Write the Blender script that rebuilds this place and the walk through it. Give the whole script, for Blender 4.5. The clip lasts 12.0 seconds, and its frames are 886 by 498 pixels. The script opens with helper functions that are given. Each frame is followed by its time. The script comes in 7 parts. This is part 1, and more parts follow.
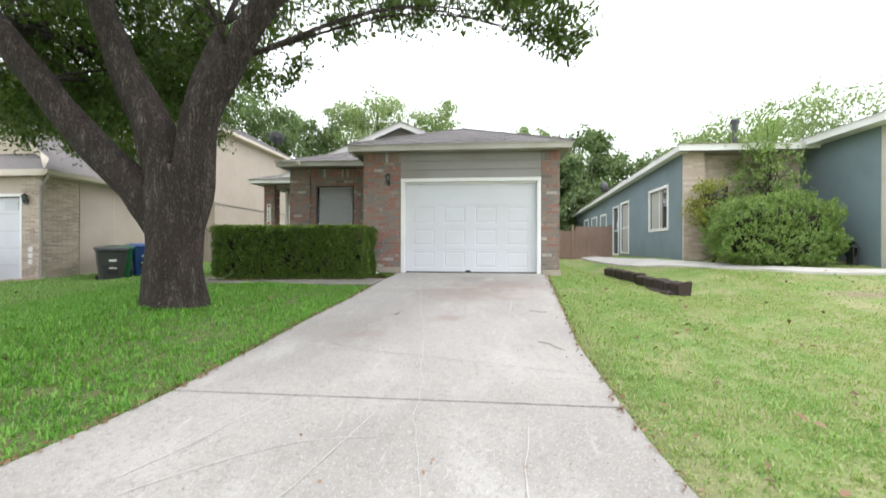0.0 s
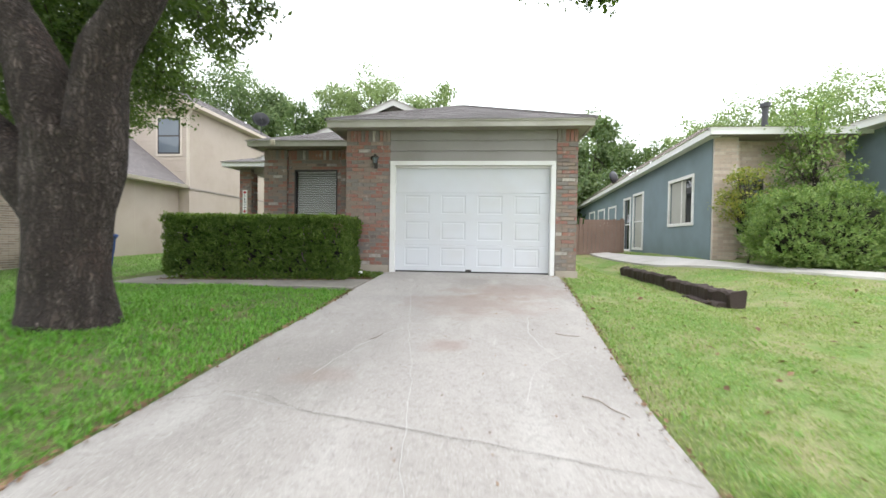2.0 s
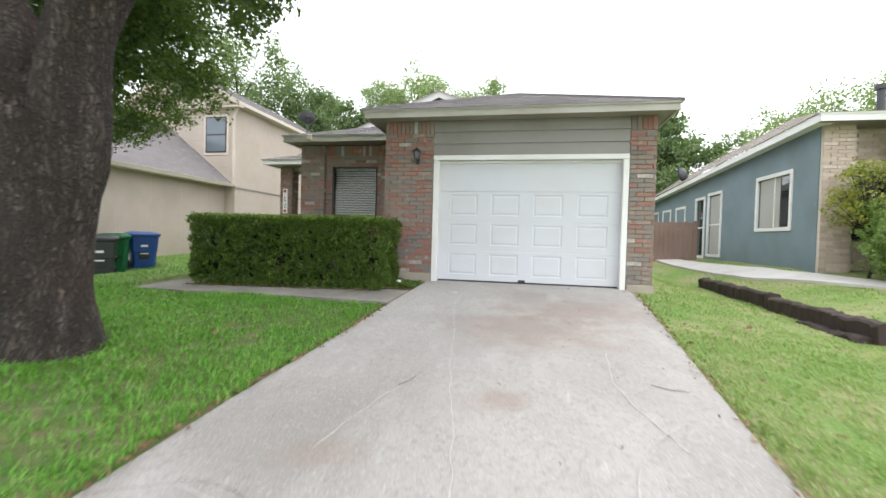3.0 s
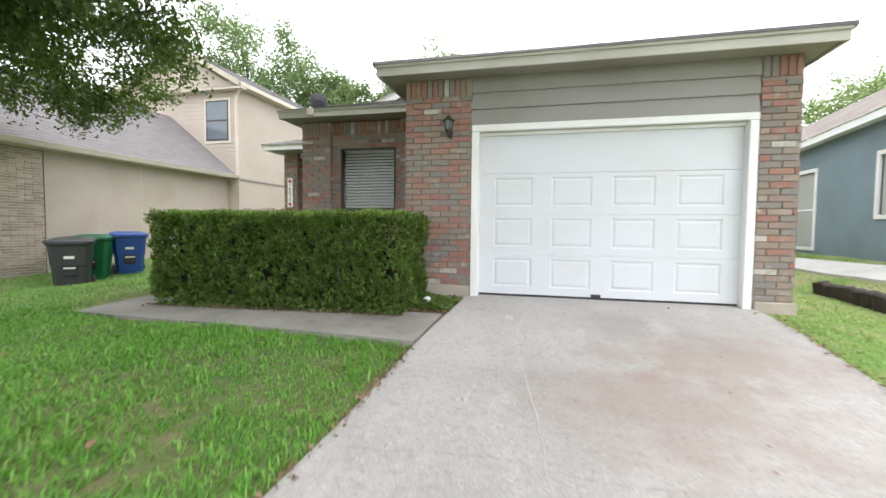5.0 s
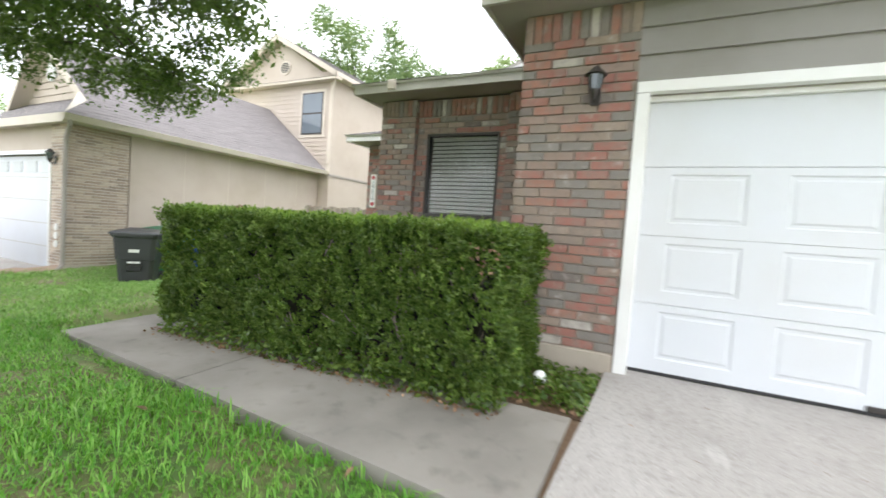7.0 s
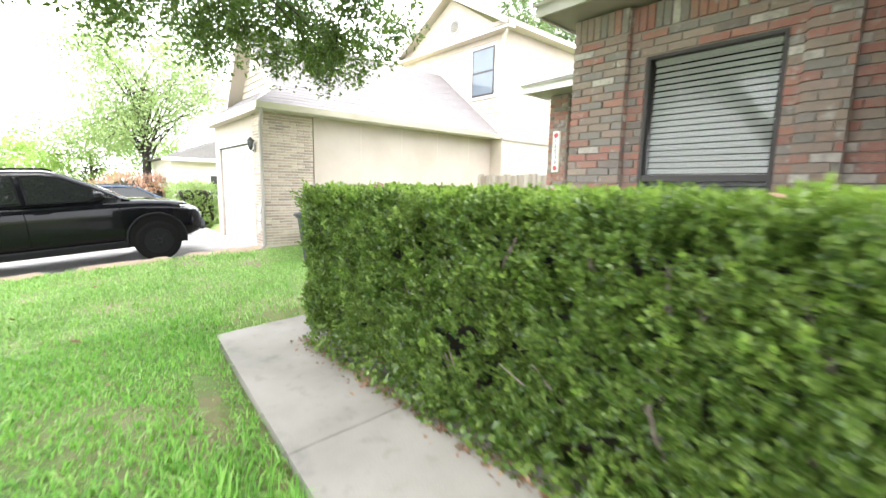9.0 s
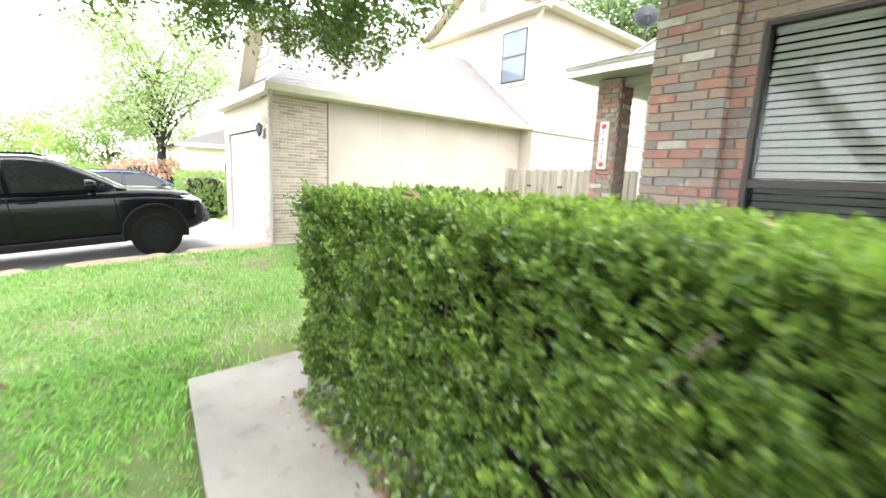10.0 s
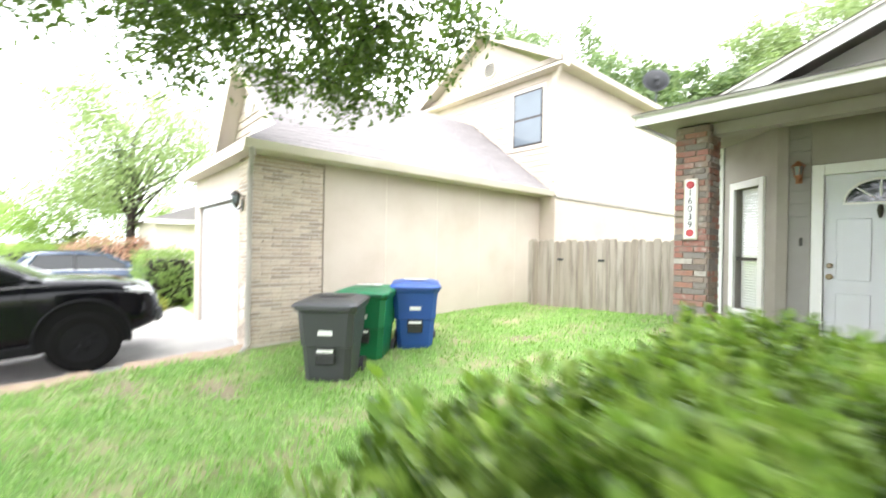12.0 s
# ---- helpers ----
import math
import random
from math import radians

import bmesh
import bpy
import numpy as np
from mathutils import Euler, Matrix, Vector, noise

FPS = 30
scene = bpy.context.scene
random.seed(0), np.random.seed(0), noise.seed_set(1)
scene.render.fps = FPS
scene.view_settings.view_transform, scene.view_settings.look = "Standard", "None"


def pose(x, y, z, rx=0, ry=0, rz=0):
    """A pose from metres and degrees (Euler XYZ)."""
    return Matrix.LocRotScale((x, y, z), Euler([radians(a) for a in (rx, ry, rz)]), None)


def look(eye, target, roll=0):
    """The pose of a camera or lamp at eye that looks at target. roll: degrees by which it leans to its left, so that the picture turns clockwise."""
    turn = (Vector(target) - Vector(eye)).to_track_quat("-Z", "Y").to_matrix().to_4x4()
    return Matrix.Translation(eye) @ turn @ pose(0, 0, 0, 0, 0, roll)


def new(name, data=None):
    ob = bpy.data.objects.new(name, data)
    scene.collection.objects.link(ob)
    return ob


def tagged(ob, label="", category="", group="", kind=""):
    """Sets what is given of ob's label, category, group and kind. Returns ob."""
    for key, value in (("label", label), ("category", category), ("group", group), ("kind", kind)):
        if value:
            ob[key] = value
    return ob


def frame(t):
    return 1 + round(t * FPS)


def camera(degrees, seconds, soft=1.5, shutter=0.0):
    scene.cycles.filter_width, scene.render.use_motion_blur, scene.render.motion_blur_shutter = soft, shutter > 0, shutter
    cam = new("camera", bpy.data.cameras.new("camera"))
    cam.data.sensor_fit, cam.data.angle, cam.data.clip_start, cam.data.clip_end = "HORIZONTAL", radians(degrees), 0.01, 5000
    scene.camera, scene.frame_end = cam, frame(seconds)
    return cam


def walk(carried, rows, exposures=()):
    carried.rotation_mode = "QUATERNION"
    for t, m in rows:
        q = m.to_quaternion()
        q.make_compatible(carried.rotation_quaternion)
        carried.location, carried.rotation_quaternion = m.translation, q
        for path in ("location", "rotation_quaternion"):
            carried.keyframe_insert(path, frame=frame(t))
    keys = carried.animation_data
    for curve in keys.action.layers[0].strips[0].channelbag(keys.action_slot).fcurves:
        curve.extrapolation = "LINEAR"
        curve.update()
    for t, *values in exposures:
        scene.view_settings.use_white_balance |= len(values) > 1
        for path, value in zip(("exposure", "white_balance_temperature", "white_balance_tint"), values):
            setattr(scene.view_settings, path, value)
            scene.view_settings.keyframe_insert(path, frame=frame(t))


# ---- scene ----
cam = camera(91.7, 12.0, shutter=0.7)
PATH = [
    (0, (-0.147, 0.003, 1.509), (-0.345, 1.993, 1.513), 0.2),
    (0.5, (-0.214, 0.149, 1.473), (-0.407, 2.138, 1.386), 0.6),
    (1, (-0.239, 0.567, 1.522), (-0.427, 2.558, 1.552), 1.6),
    (1.5, (-0.268, 0.994, 1.534), (-0.511, 2.979, 1.5), 1.8),
    (2, (-0.308, 1.495, 1.614), (-0.485, 3.487, 1.574), 0.9),
    (2.5, (-0.346, 2.042, 1.674), (-0.668, 4.015, 1.622), 2.6),
    (3, (-0.471, 2.538, 1.72), (-0.857, 4.5, 1.672), 1.6),
    (3.2, (-0.528, 2.751, 1.773), (-0.838, 4.726, 1.731), 1.1),
    (4.8, (-1.062, 4.268, 1.833), (-1.537, 6.208, 1.726), 1.1),
    (5, (-1.153, 4.434, 1.858), (-1.628, 6.374, 1.759), 0.6),
    (5.5, (-1.305, 4.962, 1.919), (-1.858, 6.881, 1.824), 2.0),
    (6, (-1.54, 5.473, 1.95), (-2.122, 7.385, 1.877), 0.4),
    (6.5, (-1.727, 5.943, 1.949), (-2.415, 7.818, 1.843), 1.0),
    (6.7, (-1.799, 6.164, 1.959), (-2.568, 8.009, 1.874), 2.7),
    (8.3, (-2.485, 7.19, 2.012), (-3.843, 8.639, 1.774), 1.9),
    (8.5, (-2.55, 7.348, 2.006), (-3.986, 8.714, 1.736), 2.0),
    (9, (-2.967, 7.574, 2.047), (-4.457, 8.877, 1.762), 1.1),
    (9.5, (-3.38, 7.806, 2.062), (-4.875, 9.104, 1.78), 0.9),
    (10, (-3.824, 8.047, 2.12), (-5.353, 9.295, 1.792), 2.4),
    (10.5, (-4.311, 8.215, 2.152), (-5.811, 9.526, 1.981), 1.4),
    (11, (-4.789, 8.406, 2.163), (-6.323, 9.681, 2.018), 2.1),
    (11.5, (-5.295, 8.608, 2.19), (-6.887, 9.812, 2.062), 3.5),
    (12, (-5.799, 8.714, 2.19), (-7.304, 10.032, 2.189), 1.0),
]
EXPOSURES = [(0.0, 0.26), (2.5, 0.27), (5.0, 0.54), (6.5, 0.6), (8.5, 1.7), (9.5, 1.85), (10.5, 1.98), (11.5, 1.98), (12.0, 1.72)]
walk(cam, [(t, look(eye, target, roll)) for t, eye, target, roll in PATH], EXPOSURES)

# ---- light ----
world = bpy.data.worlds.new("overcast_sky")
scene.world = world
world.use_nodes = True
wn = world.node_tree
wn.nodes.clear()
w_out = wn.nodes.new("ShaderNodeOutputWorld")
w_bg = wn.nodes.new("ShaderNodeBackground")
w_hs = wn.nodes.new("ShaderNodeHueSaturation")
w_sky = wn.nodes.new("ShaderNodeTexSky")
w_sky.sky_type = "NISHITA"
w_sky.sun_disc = False
w_sky.sun_elevation = radians(62)
w_sky.sun_rotation = radians(128)
w_sky.air_density = 1.0
w_sky.dust_density = 1.0
w_hs.inputs["Saturation"].default_value = 0.25
w_bg.inputs["Strength"].default_value = 0.215
# an even cloud cover over the sky
w_mix = wn.nodes.new("ShaderNodeMix")
w_mix.data_type = "RGBA"
w_mix.inputs[0].default_value = 0.8
w_mix.inputs[7].default_value = (10.2, 10.5, 11.1, 1)
wn.links.new(w_sky.outputs[0], w_hs.inputs["Color"])
wn.links.new(w_hs.outputs[0], w_mix.inputs[6])
wn.links.new(w_mix.outputs[2], w_bg.inputs["Color"])
wn.links.new(w_bg.outputs[0], w_out.inputs["Surface"])

sun_data = bpy.data.lights.new("sun", "SUN")
sun_data.energy = 1.0
sun_data.angle = radians(25)
sun_data.color = (1.0, 0.975, 0.94)
sun = new("sun", sun_data)
sun.matrix_world = look((0, 0, 30), (-11.0, 6.0, 0))


# ---- building helpers ----
def link_mesh(name, bm, material, smooth=False):
    me = bpy.data.meshes.new(name)
    bm.to_mesh(me)
    bm.free()
    me.materials.append(material)
    if smooth:
        me.polygons.foreach_set("use_smooth", [True] * len(me.polygons))
    return new(name, me)


def base_of(parent):
    return parent.matrix_basis.inverted() if parent.parent is None else Matrix.Identity(4)


def part(name, bm, material, parent, label="", smooth=False):
    """One mesh, modelled in world places, under a thing or under a part."""
    ob = link_mesh(name, bm, material, smooth)
    ob.parent = parent
    ob.matrix_parent_inverse = base_of(parent)
    return tagged(ob, label)


def thing(name, x, y, z, label, category, group="", kind=""):
    ob = new(name)
    ob.empty_display_size = 0.1
    ob.matrix_basis = Matrix.Translation((x, y, z))
    return tagged(ob, label, category, group, kind)


def single(name, bm, material, label, category, group="", kind="", smooth=False):
    return tagged(link_mesh(name, bm, material, smooth), label, category, group, kind)


def box(x0, x1, y0, y1, z0, z1, bevel=0.0, bm=None, m=None):
    bm = bm or bmesh.new()
    vs = [bm.verts.new((x, y, z)) for x in (x0, x1) for y in (y0, y1) for z in (z0, z1)]
    fs = [bm.faces.new([vs[i] for i in q]) for q in ((0, 1, 3, 2), (4, 6, 7, 5), (0, 4, 5, 1), (2, 3, 7, 6), (0, 2, 6, 4), (1, 5, 7, 3))]
    if m is not None:
        bmesh.ops.transform(bm, matrix=m, verts=vs)
    if bevel:
        edges = {e for f in fs for e in f.edges}
        bmesh.ops.bevel(bm, geom=list(edges), offset=bevel, segments=1, affect="EDGES")
    return bm


def prism(points, depth, bm=None):
    """A polygon in space, thickened along depth (a vector)."""
    bm = bm or bmesh.new()
    d = Vector(depth)
    a = [bm.verts.new(p) for p in points]
    b = [bm.verts.new(Vector(p) + d) for p in points]
    n = len(a)
    bm.faces.new(a[::-1])
    bm.faces.new(b)
    for i in range(n):
        bm.faces.new((a[i], a[(i + 1) % n], b[(i + 1) % n], b[i]))
    bmesh.ops.recalc_face_normals(bm, faces=bm.faces[:])
    return bm


def tube(path, radii, sides=10, bm=None, rough=0.0, cap=True):
    """A tapered round limb along a list of places."""
    bm = bm or bmesh.new()
    pts = [Vector(p) for p in path]
    rings = []
    side = Vector((1, 0, 0))
    for i, p in enumerate(pts):
        d = (pts[min(i + 1, len(pts) - 1)] - pts[max(i - 1, 0)]).normalized()
        side = (side - d * side.dot(d))
        side = side.normalized() if side.length > 1e-4 else d.orthogonal().normalized()
        up = d.cross(side)
        ring = []
        for k in range(sides):
            a = 2 * math.pi * k / sides
            q = p + (side * math.cos(a) + up * math.sin(a)) * radii[i]
            if rough:
                q += (q - p) * noise.noise(q * 2.2) * rough
            ring.append(bm.verts.new(q))
        rings.append(ring)
    for r0, r1 in zip(rings, rings[1:]):
        for k in range(sides):
            bm.faces.new((r0[k], r0[(k + 1) % sides], r1[(k + 1) % sides], r1[k]))
    if cap:
        bm.faces.new(rings[0][::-1])
        bm.faces.new(rings[-1])
    return bm


def curve_points(points, steps=8):
    """A smooth line through places."""
    p = [Vector(q) for q in points]
    p = [2 * p[0] - p[1]] + p + [2 * p[-1] - p[-2]]
    line = []
    for i in range(1, len(p) - 2):
        for s in range(steps):
            t = s / steps
            line.append(0.5 * (2 * p[i] + (p[i + 1] - p[i - 1]) * t + (2 * p[i - 1] - 5 * p[i] + 4 * p[i + 1] - p[i + 2]) * t * t
                               + (3 * p[i] - p[i - 1] - 3 * p[i + 1] + p[i + 2]) * t ** 3))
    line.append(p[-2])
    return line


def array_mesh(name, verts, faces, material, smooth=False):
    me = bpy.data.meshes.new(name)
    verts, faces = np.asarray(verts, np.float32), np.asarray(faces, np.int32)
    n = faces.shape[1]
    me.vertices.add(len(verts))
    me.vertices.foreach_set("co", verts.ravel())
    me.loops.add(faces.size)
    me.loops.foreach_set("vertex_index", faces.ravel())
    me.polygons.add(len(faces))
    me.polygons.foreach_set("loop_start", np.arange(0, faces.size, n, dtype=np.int32))
    me.polygons.foreach_set("loop_total", np.full(len(faces), n, np.int32))
    me.update()
    me.validate()
    me.materials.append(material)
    return new(name, me)


def leaves(name, centres, normals, size, material, rng, width=0.5, droop=0.0):
    """Many small pointed leaves, each a kite folded along its midrib."""
    c = np.asarray(centres, float)
    n = len(c)
    nor = np.asarray(normals, float) + rng.normal(0, 0.55, (n, 3))
    nor /= np.linalg.norm(nor, axis=1)[:, None] + 1e-9
    t = rng.normal(0, 1, (n, 3))
    t[:, 2] -= droop
    t -= nor * (t * nor).sum(1)[:, None]
    t /= np.linalg.norm(t, axis=1)[:, None] + 1e-9
    b = np.cross(nor, t)
    s = (size * rng.uniform(0.65, 1.35, n))[:, None]
    v = np.stack([c - t * s * 0.5, c - b * s * width * 0.5 + nor * s * 0.10 - t * s * 0.05, c + t * s * 0.5, c + b * s * width * 0.5 + nor * s * 0.10 - t * s * 0.05], 1)
    i = np.arange(n)[:, None] * 4
    f = np.concatenate([i + np.array([[0, 1, 2]]), i + np.array([[0, 2, 3]])], 1).reshape(-1, 3)
    return array_mesh(name, v.reshape(-1, 3), f, material)


# ---- materials ----
class Mat:
    """A node material under way."""

    def __init__(self, name, rough=0.7, metal=0.0):
        self.m = bpy.data.materials.new(name)
        self.m.use_nodes = True
        self.t = self.m.node_tree
        self.b = self.t.nodes["Principled BSDF"]
        self.b.inputs["Roughness"].default_value = rough
        self.b.inputs["Metallic"].default_value = metal
        self.pos = self.t.nodes.new("ShaderNodeNewGeometry").outputs["Position"]

    def node(self, kind, **inputs):
        n = self.t.nodes.new(kind)
        for k, v in inputs.items():
            self.put(n.inputs[k.replace("_", " ")], v)
        return n

    def put(self, socket, v):
        if isinstance(v, bpy.types.NodeSocket):
            self.t.links.new(v, socket)
        else:
            socket.default_value = v

    def noise(self, scale, detail=4.0, stretch=None, rough=0.55):
        v = self.pos
        if stretch:
            mp = self.node("ShaderNodeMapping", Vector=v, Scale=stretch)
            v = mp.outputs[0]
        return self.node("ShaderNodeTexNoise", Vector=v, Scale=scale, Detail=detail, Roughness=rough).outputs["Fac"]

    def ramp(self, fac, stops):
        r = self.t.nodes.new("ShaderNodeValToRGB")
        self.put(r.inputs[0], fac)
        while len(r.color_ramp.elements) < len(stops):
            r.color_ramp.elements.new(0.5)
        for e, (p, c) in zip(r.color_ramp.elements, stops):
            e.position = p
            e.color = (*c, 1) if len(c) == 3 else c
        return r.outputs[0]

    def mix(self, fac, a, b, mode="MIX"):
        n = self.t.nodes.new("ShaderNodeMix")
        n.data_type, n.blend_type = "RGBA", mode
        self.put(n.inputs[0], fac)
        self.put(n.inputs[6], (*a, 1) if isinstance(a, tuple) else a)
        self.put(n.inputs[7], (*b, 1) if isinstance(b, tuple) else b)
        return n.outputs[2]

    def math(self, op, a, b=0.0):
        n = self.t.nodes.new("ShaderNodeMath")
        n.operation = op
        self.put(n.inputs[0], a)
        self.put(n.inputs[1], b)
        return n.outputs[0]

    def band(self, fac, lo, hi):
        n = self.t.nodes.new("ShaderNodeMapRange")
        self.put(n.inputs[0], fac)
        n.inputs[1].default_value, n.inputs[2].default_value = lo, hi
        return n.outputs[0]

    def colour(self, c):
        self.put(self.b.inputs["Base Color"], (*c, 1) if isinstance(c, tuple) else c)
        return self

    def bump(self, height, strength=0.3, distance=0.01):
        n = self.node("ShaderNodeBump", Height=height, Strength=strength, Distance=distance)
        self.t.links.new(n.outputs[0], self.b.inputs["Normal"])
        return self

    def random(self):
        return self.t.nodes.new("ShaderNodeObjectInfo").outputs["Random"]

    def island(self):
        return self.node("ShaderNodeNewGeometry").outputs["Random Per Island"]


def painted(name, c, rough=0.6, dirt=0.12, bump=0.15, grain=(1, 1, 1), scale=40):
    m = Mat(name, rough)
    big = m.noise(1.3, 5)
    fine = m.noise(scale, 4, grain)
    d = tuple(v * (1 - dirt * 2) * k for v, k in zip(c, (1.0, 0.97, 0.92)))
    m.colour(m.mix(m.math("MULTIPLY", m.band(big, 0.42, 0.75), 0.8), c, d))
    m.put(m.b.inputs["Roughness"], m.math("ADD", m.math("MULTIPLY", fine, 0.2), rough - 0.1))
    return m.bump(fine, bump, 0.004).m


def brick_mat(name, stops, by_object=True, worn=((0.235, 0.20, 0.175), (0.13, 0.10, 0.09))):
    m = Mat(name, 0.85)
    pick = m.random() if by_object else m.island()
    c = m.ramp(pick, stops)
    m.t.nodes[-1].color_ramp.interpolation = "CONSTANT"
    c = m.mix(0.32, c, tuple(v * 1.2 for v in worn[0]))
    blot = m.noise(11, 6)
    c = m.mix(m.math("MULTIPLY", m.band(blot, 0.42, 0.68), 0.62), c, worn[0])
    c = m.mix(m.math("MULTIPLY", m.band(m.noise(26, 5), 0.52, 0.75), 0.45), c, worn[1])
    c = m.mix(m.math("MULTIPLY", m.band(m.noise(7.5, 6), 0.59, 0.72), 0.65), c, (0.50, 0.465, 0.42))
    m.colour(c)
    return m.bump(m.math("ADD", m.noise(70, 5), m.noise(18, 4)), 0.7, 0.008).m


def blot(m, sx, sy, rx, ry, rough=1.6, scale=3.5):
    """A ragged patch on the ground: 1 in its middle, 0 outside."""
    d = m.node("ShaderNodeVectorMath")
    d.operation = "SUBTRACT"
    m.put(d.inputs[0], m.pos)
    d.inputs[1].default_value = (sx, sy, 0)
    k = m.node("ShaderNodeVectorMath")
    k.operation = "MULTIPLY"
    m.put(k.inputs[0], d.outputs[0])
    k.inputs[1].default_value = (1 / rx, 1 / ry, 0)
    ln = m.node("ShaderNodeVectorMath")
    ln.operation = "LENGTH"
    m.put(ln.inputs[0], k.outputs[0])
    edge = m.math("ADD", ln.outputs["Value"], m.math("MULTIPLY", m.math("SUBTRACT", m.noise(scale, 5), 0.5), rough))
    return m.band(edge, 1.05, 0.35)


RED, ORANGE, GREY, TAN, CREAM, DARK = (0.33, 0.095, 0.065), (0.37, 0.135, 0.085), (0.19, 0.18, 0.17), (0.27, 0.20, 0.155), (0.58, 0.54, 0.49), (0.12, 0.095, 0.09)
ours_stops = [(0.0, RED), (0.16, GREY), (0.3, ORANGE), (0.42, TAN), (0.58, (0.29, 0.19, 0.15)), (0.70, GREY), (0.78, (0.36, 0.27, 0.21)), (0.85, CREAM), (0.92, DARK), (0.95, RED)]
m_brick = brick_mat("brick_mixed", ours_stops)
m_brick_far = brick_mat("brick_mixed_joined", ours_stops, False)
tan_stops = [(0.0, (0.56, 0.46, 0.37)), (0.18, (0.40, 0.31, 0.24)), (0.36, (0.62, 0.54, 0.45)), (0.54, (0.29, 0.225, 0.18)), (0.68, (0.50, 0.41, 0.33)), (0.84, (0.21, 0.165, 0.14))]
m_brick_tan = brick_mat("brick_tan", tan_stops, True, ((0.43, 0.355, 0.285), (0.22, 0.175, 0.14)))
m_brick_pale = brick_mat("brick_pale", [(0.0, (0.66, 0.54, 0.45)), (0.25, (0.55, 0.42, 0.34)), (0.5, (0.72, 0.63, 0.55)), (0.75, (0.50, 0.39, 0.32))], False, ((0.58, 0.48, 0.40), (0.42, 0.33, 0.27)))

m = Mat("mortar", 0.95)
m.colour(m.mix(m.noise(6, 5), (0.30, 0.255, 0.215), (0.22, 0.185, 0.16)))
m_mortar = m.bump(m.noise(120, 3), 0.5, 0.004).m

m = Mat("pale_mortar", 0.95)
m.colour(m.mix(m.noise(6, 5), (0.66, 0.60, 0.53), (0.54, 0.48, 0.42)))
m_mortar_tan = m.bump(m.noise(120, 3), 0.5, 0.004).m

m = Mat("concrete", 0.85)
c = m.mix(m.band(m.noise(0.55, 6), 0.35, 0.7), (0.41, 0.385, 0.36), (0.275, 0.255, 0.237))
c = m.mix(m.math("MULTIPLY", m.band(m.noise(2.4, 6, (1, 0.35, 1)), 0.52, 0.75), 0.5), c, (0.52, 0.505, 0.48))
c = m.mix(m.math("MULTIPLY", m.band(m.noise(9, 6, (1, 0.4, 1)), 0.60, 0.78), 0.5), c, (0.27, 0.245, 0.225))
c = m.mix(m.math("MULTIPLY", m.band(m.noise(22, 6), 0.5, 0.7), 0.5), c, (0.24, 0.225, 0.205))
c = m.mix(m.math("MULTIPLY", m.band(m.noise(3.0, 6, (2.5, 0.5, 1)), 0.67, 0.73), 0.35), c, (0.60, 0.59, 0.57))
c = m.mix(m.math("MULTIPLY", m.band(m.noise(130, 2), 0.58, 0.70), 0.55), c, (0.20, 0.185, 0.17))
c = m.mix(m.math("MULTIPLY", m.band(m.noise(75, 3), 0.56, 0.66), 0.5), c, (0.57, 0.555, 0.53))
c = m.mix(m.math("MULTIPLY", m.band(m.noise(48, 3), 0.60, 0.68), 0.55), c, (0.19, 0.175, 0.16))
# rusty brown stains of old oil near the door, and a few white scrapes
for sx, sy, rx, ry, amount in ((-0.35, 7.25, 1.1, 0.8, 0.5), (-0.62, 5.45, 0.28, 0.24, 0.5), (-1.5, 4.6, 0.3, 0.25, 0.35), (0.2, 8.2, 1.1, 0.7, 0.5)):
    c = m.mix(m.math("MULTIPLY", blot(m, sx, sy, rx, ry), amount), c, (0.265, 0.19, 0.155))
m.colour(c)
m_concrete = m.bump(m.noise(90, 5), 0.55, 0.008).m
m = Mat("old_concrete", 0.9)
c = m.mix(m.band(m.noise(1.1, 6), 0.35, 0.7), (0.31, 0.285, 0.255), (0.195, 0.18, 0.158))
c = m.mix(m.math("MULTIPLY", m.band(m.noise(6, 5), 0.55, 0.75), 0.6), c, (0.13, 0.12, 0.105))
m.colour(c)
m_walk = m.bump(m.noise(80, 5), 0.4, 0.006).m

m = Mat("soil", 0.95)
c = m.mix(m.band(m.noise(2.2, 6), 0.35, 0.65), (0.075, 0.14, 0.028), (0.15, 0.15, 0.06))
c = m.mix(m.math("MULTIPLY", m.band(m.noise(1.0, 6), 0.56, 0.68), 0.6), c, (0.24, 0.19, 0.12))
c = m.mix(m.math("MULTIPLY", m.band(m.noise(7.0, 5), 0.52, 0.66), 0.7), c, (0.20, 0.15, 0.09))
# the thin lawn east of the drive shows straw and thatch
side = m.node("ShaderNodeSeparateXYZ", Vector=m.pos).outputs[0]
thatch = m.mix(m.band(m.noise(1.6, 6), 0.4, 0.62), (0.15, 0.25, 0.055), (0.31, 0.30, 0.15))
c = m.mix(m.band(side, 0.4, 1.2), c, thatch)
c = m.mix(m.math("MULTIPLY", m.band(side, -5.5, -8.0), 0.8), c, m.mix(m.band(m.noise(1.3, 6), 0.45, 0.68), (0.15, 0.27, 0.055), (0.36, 0.30, 0.19)))
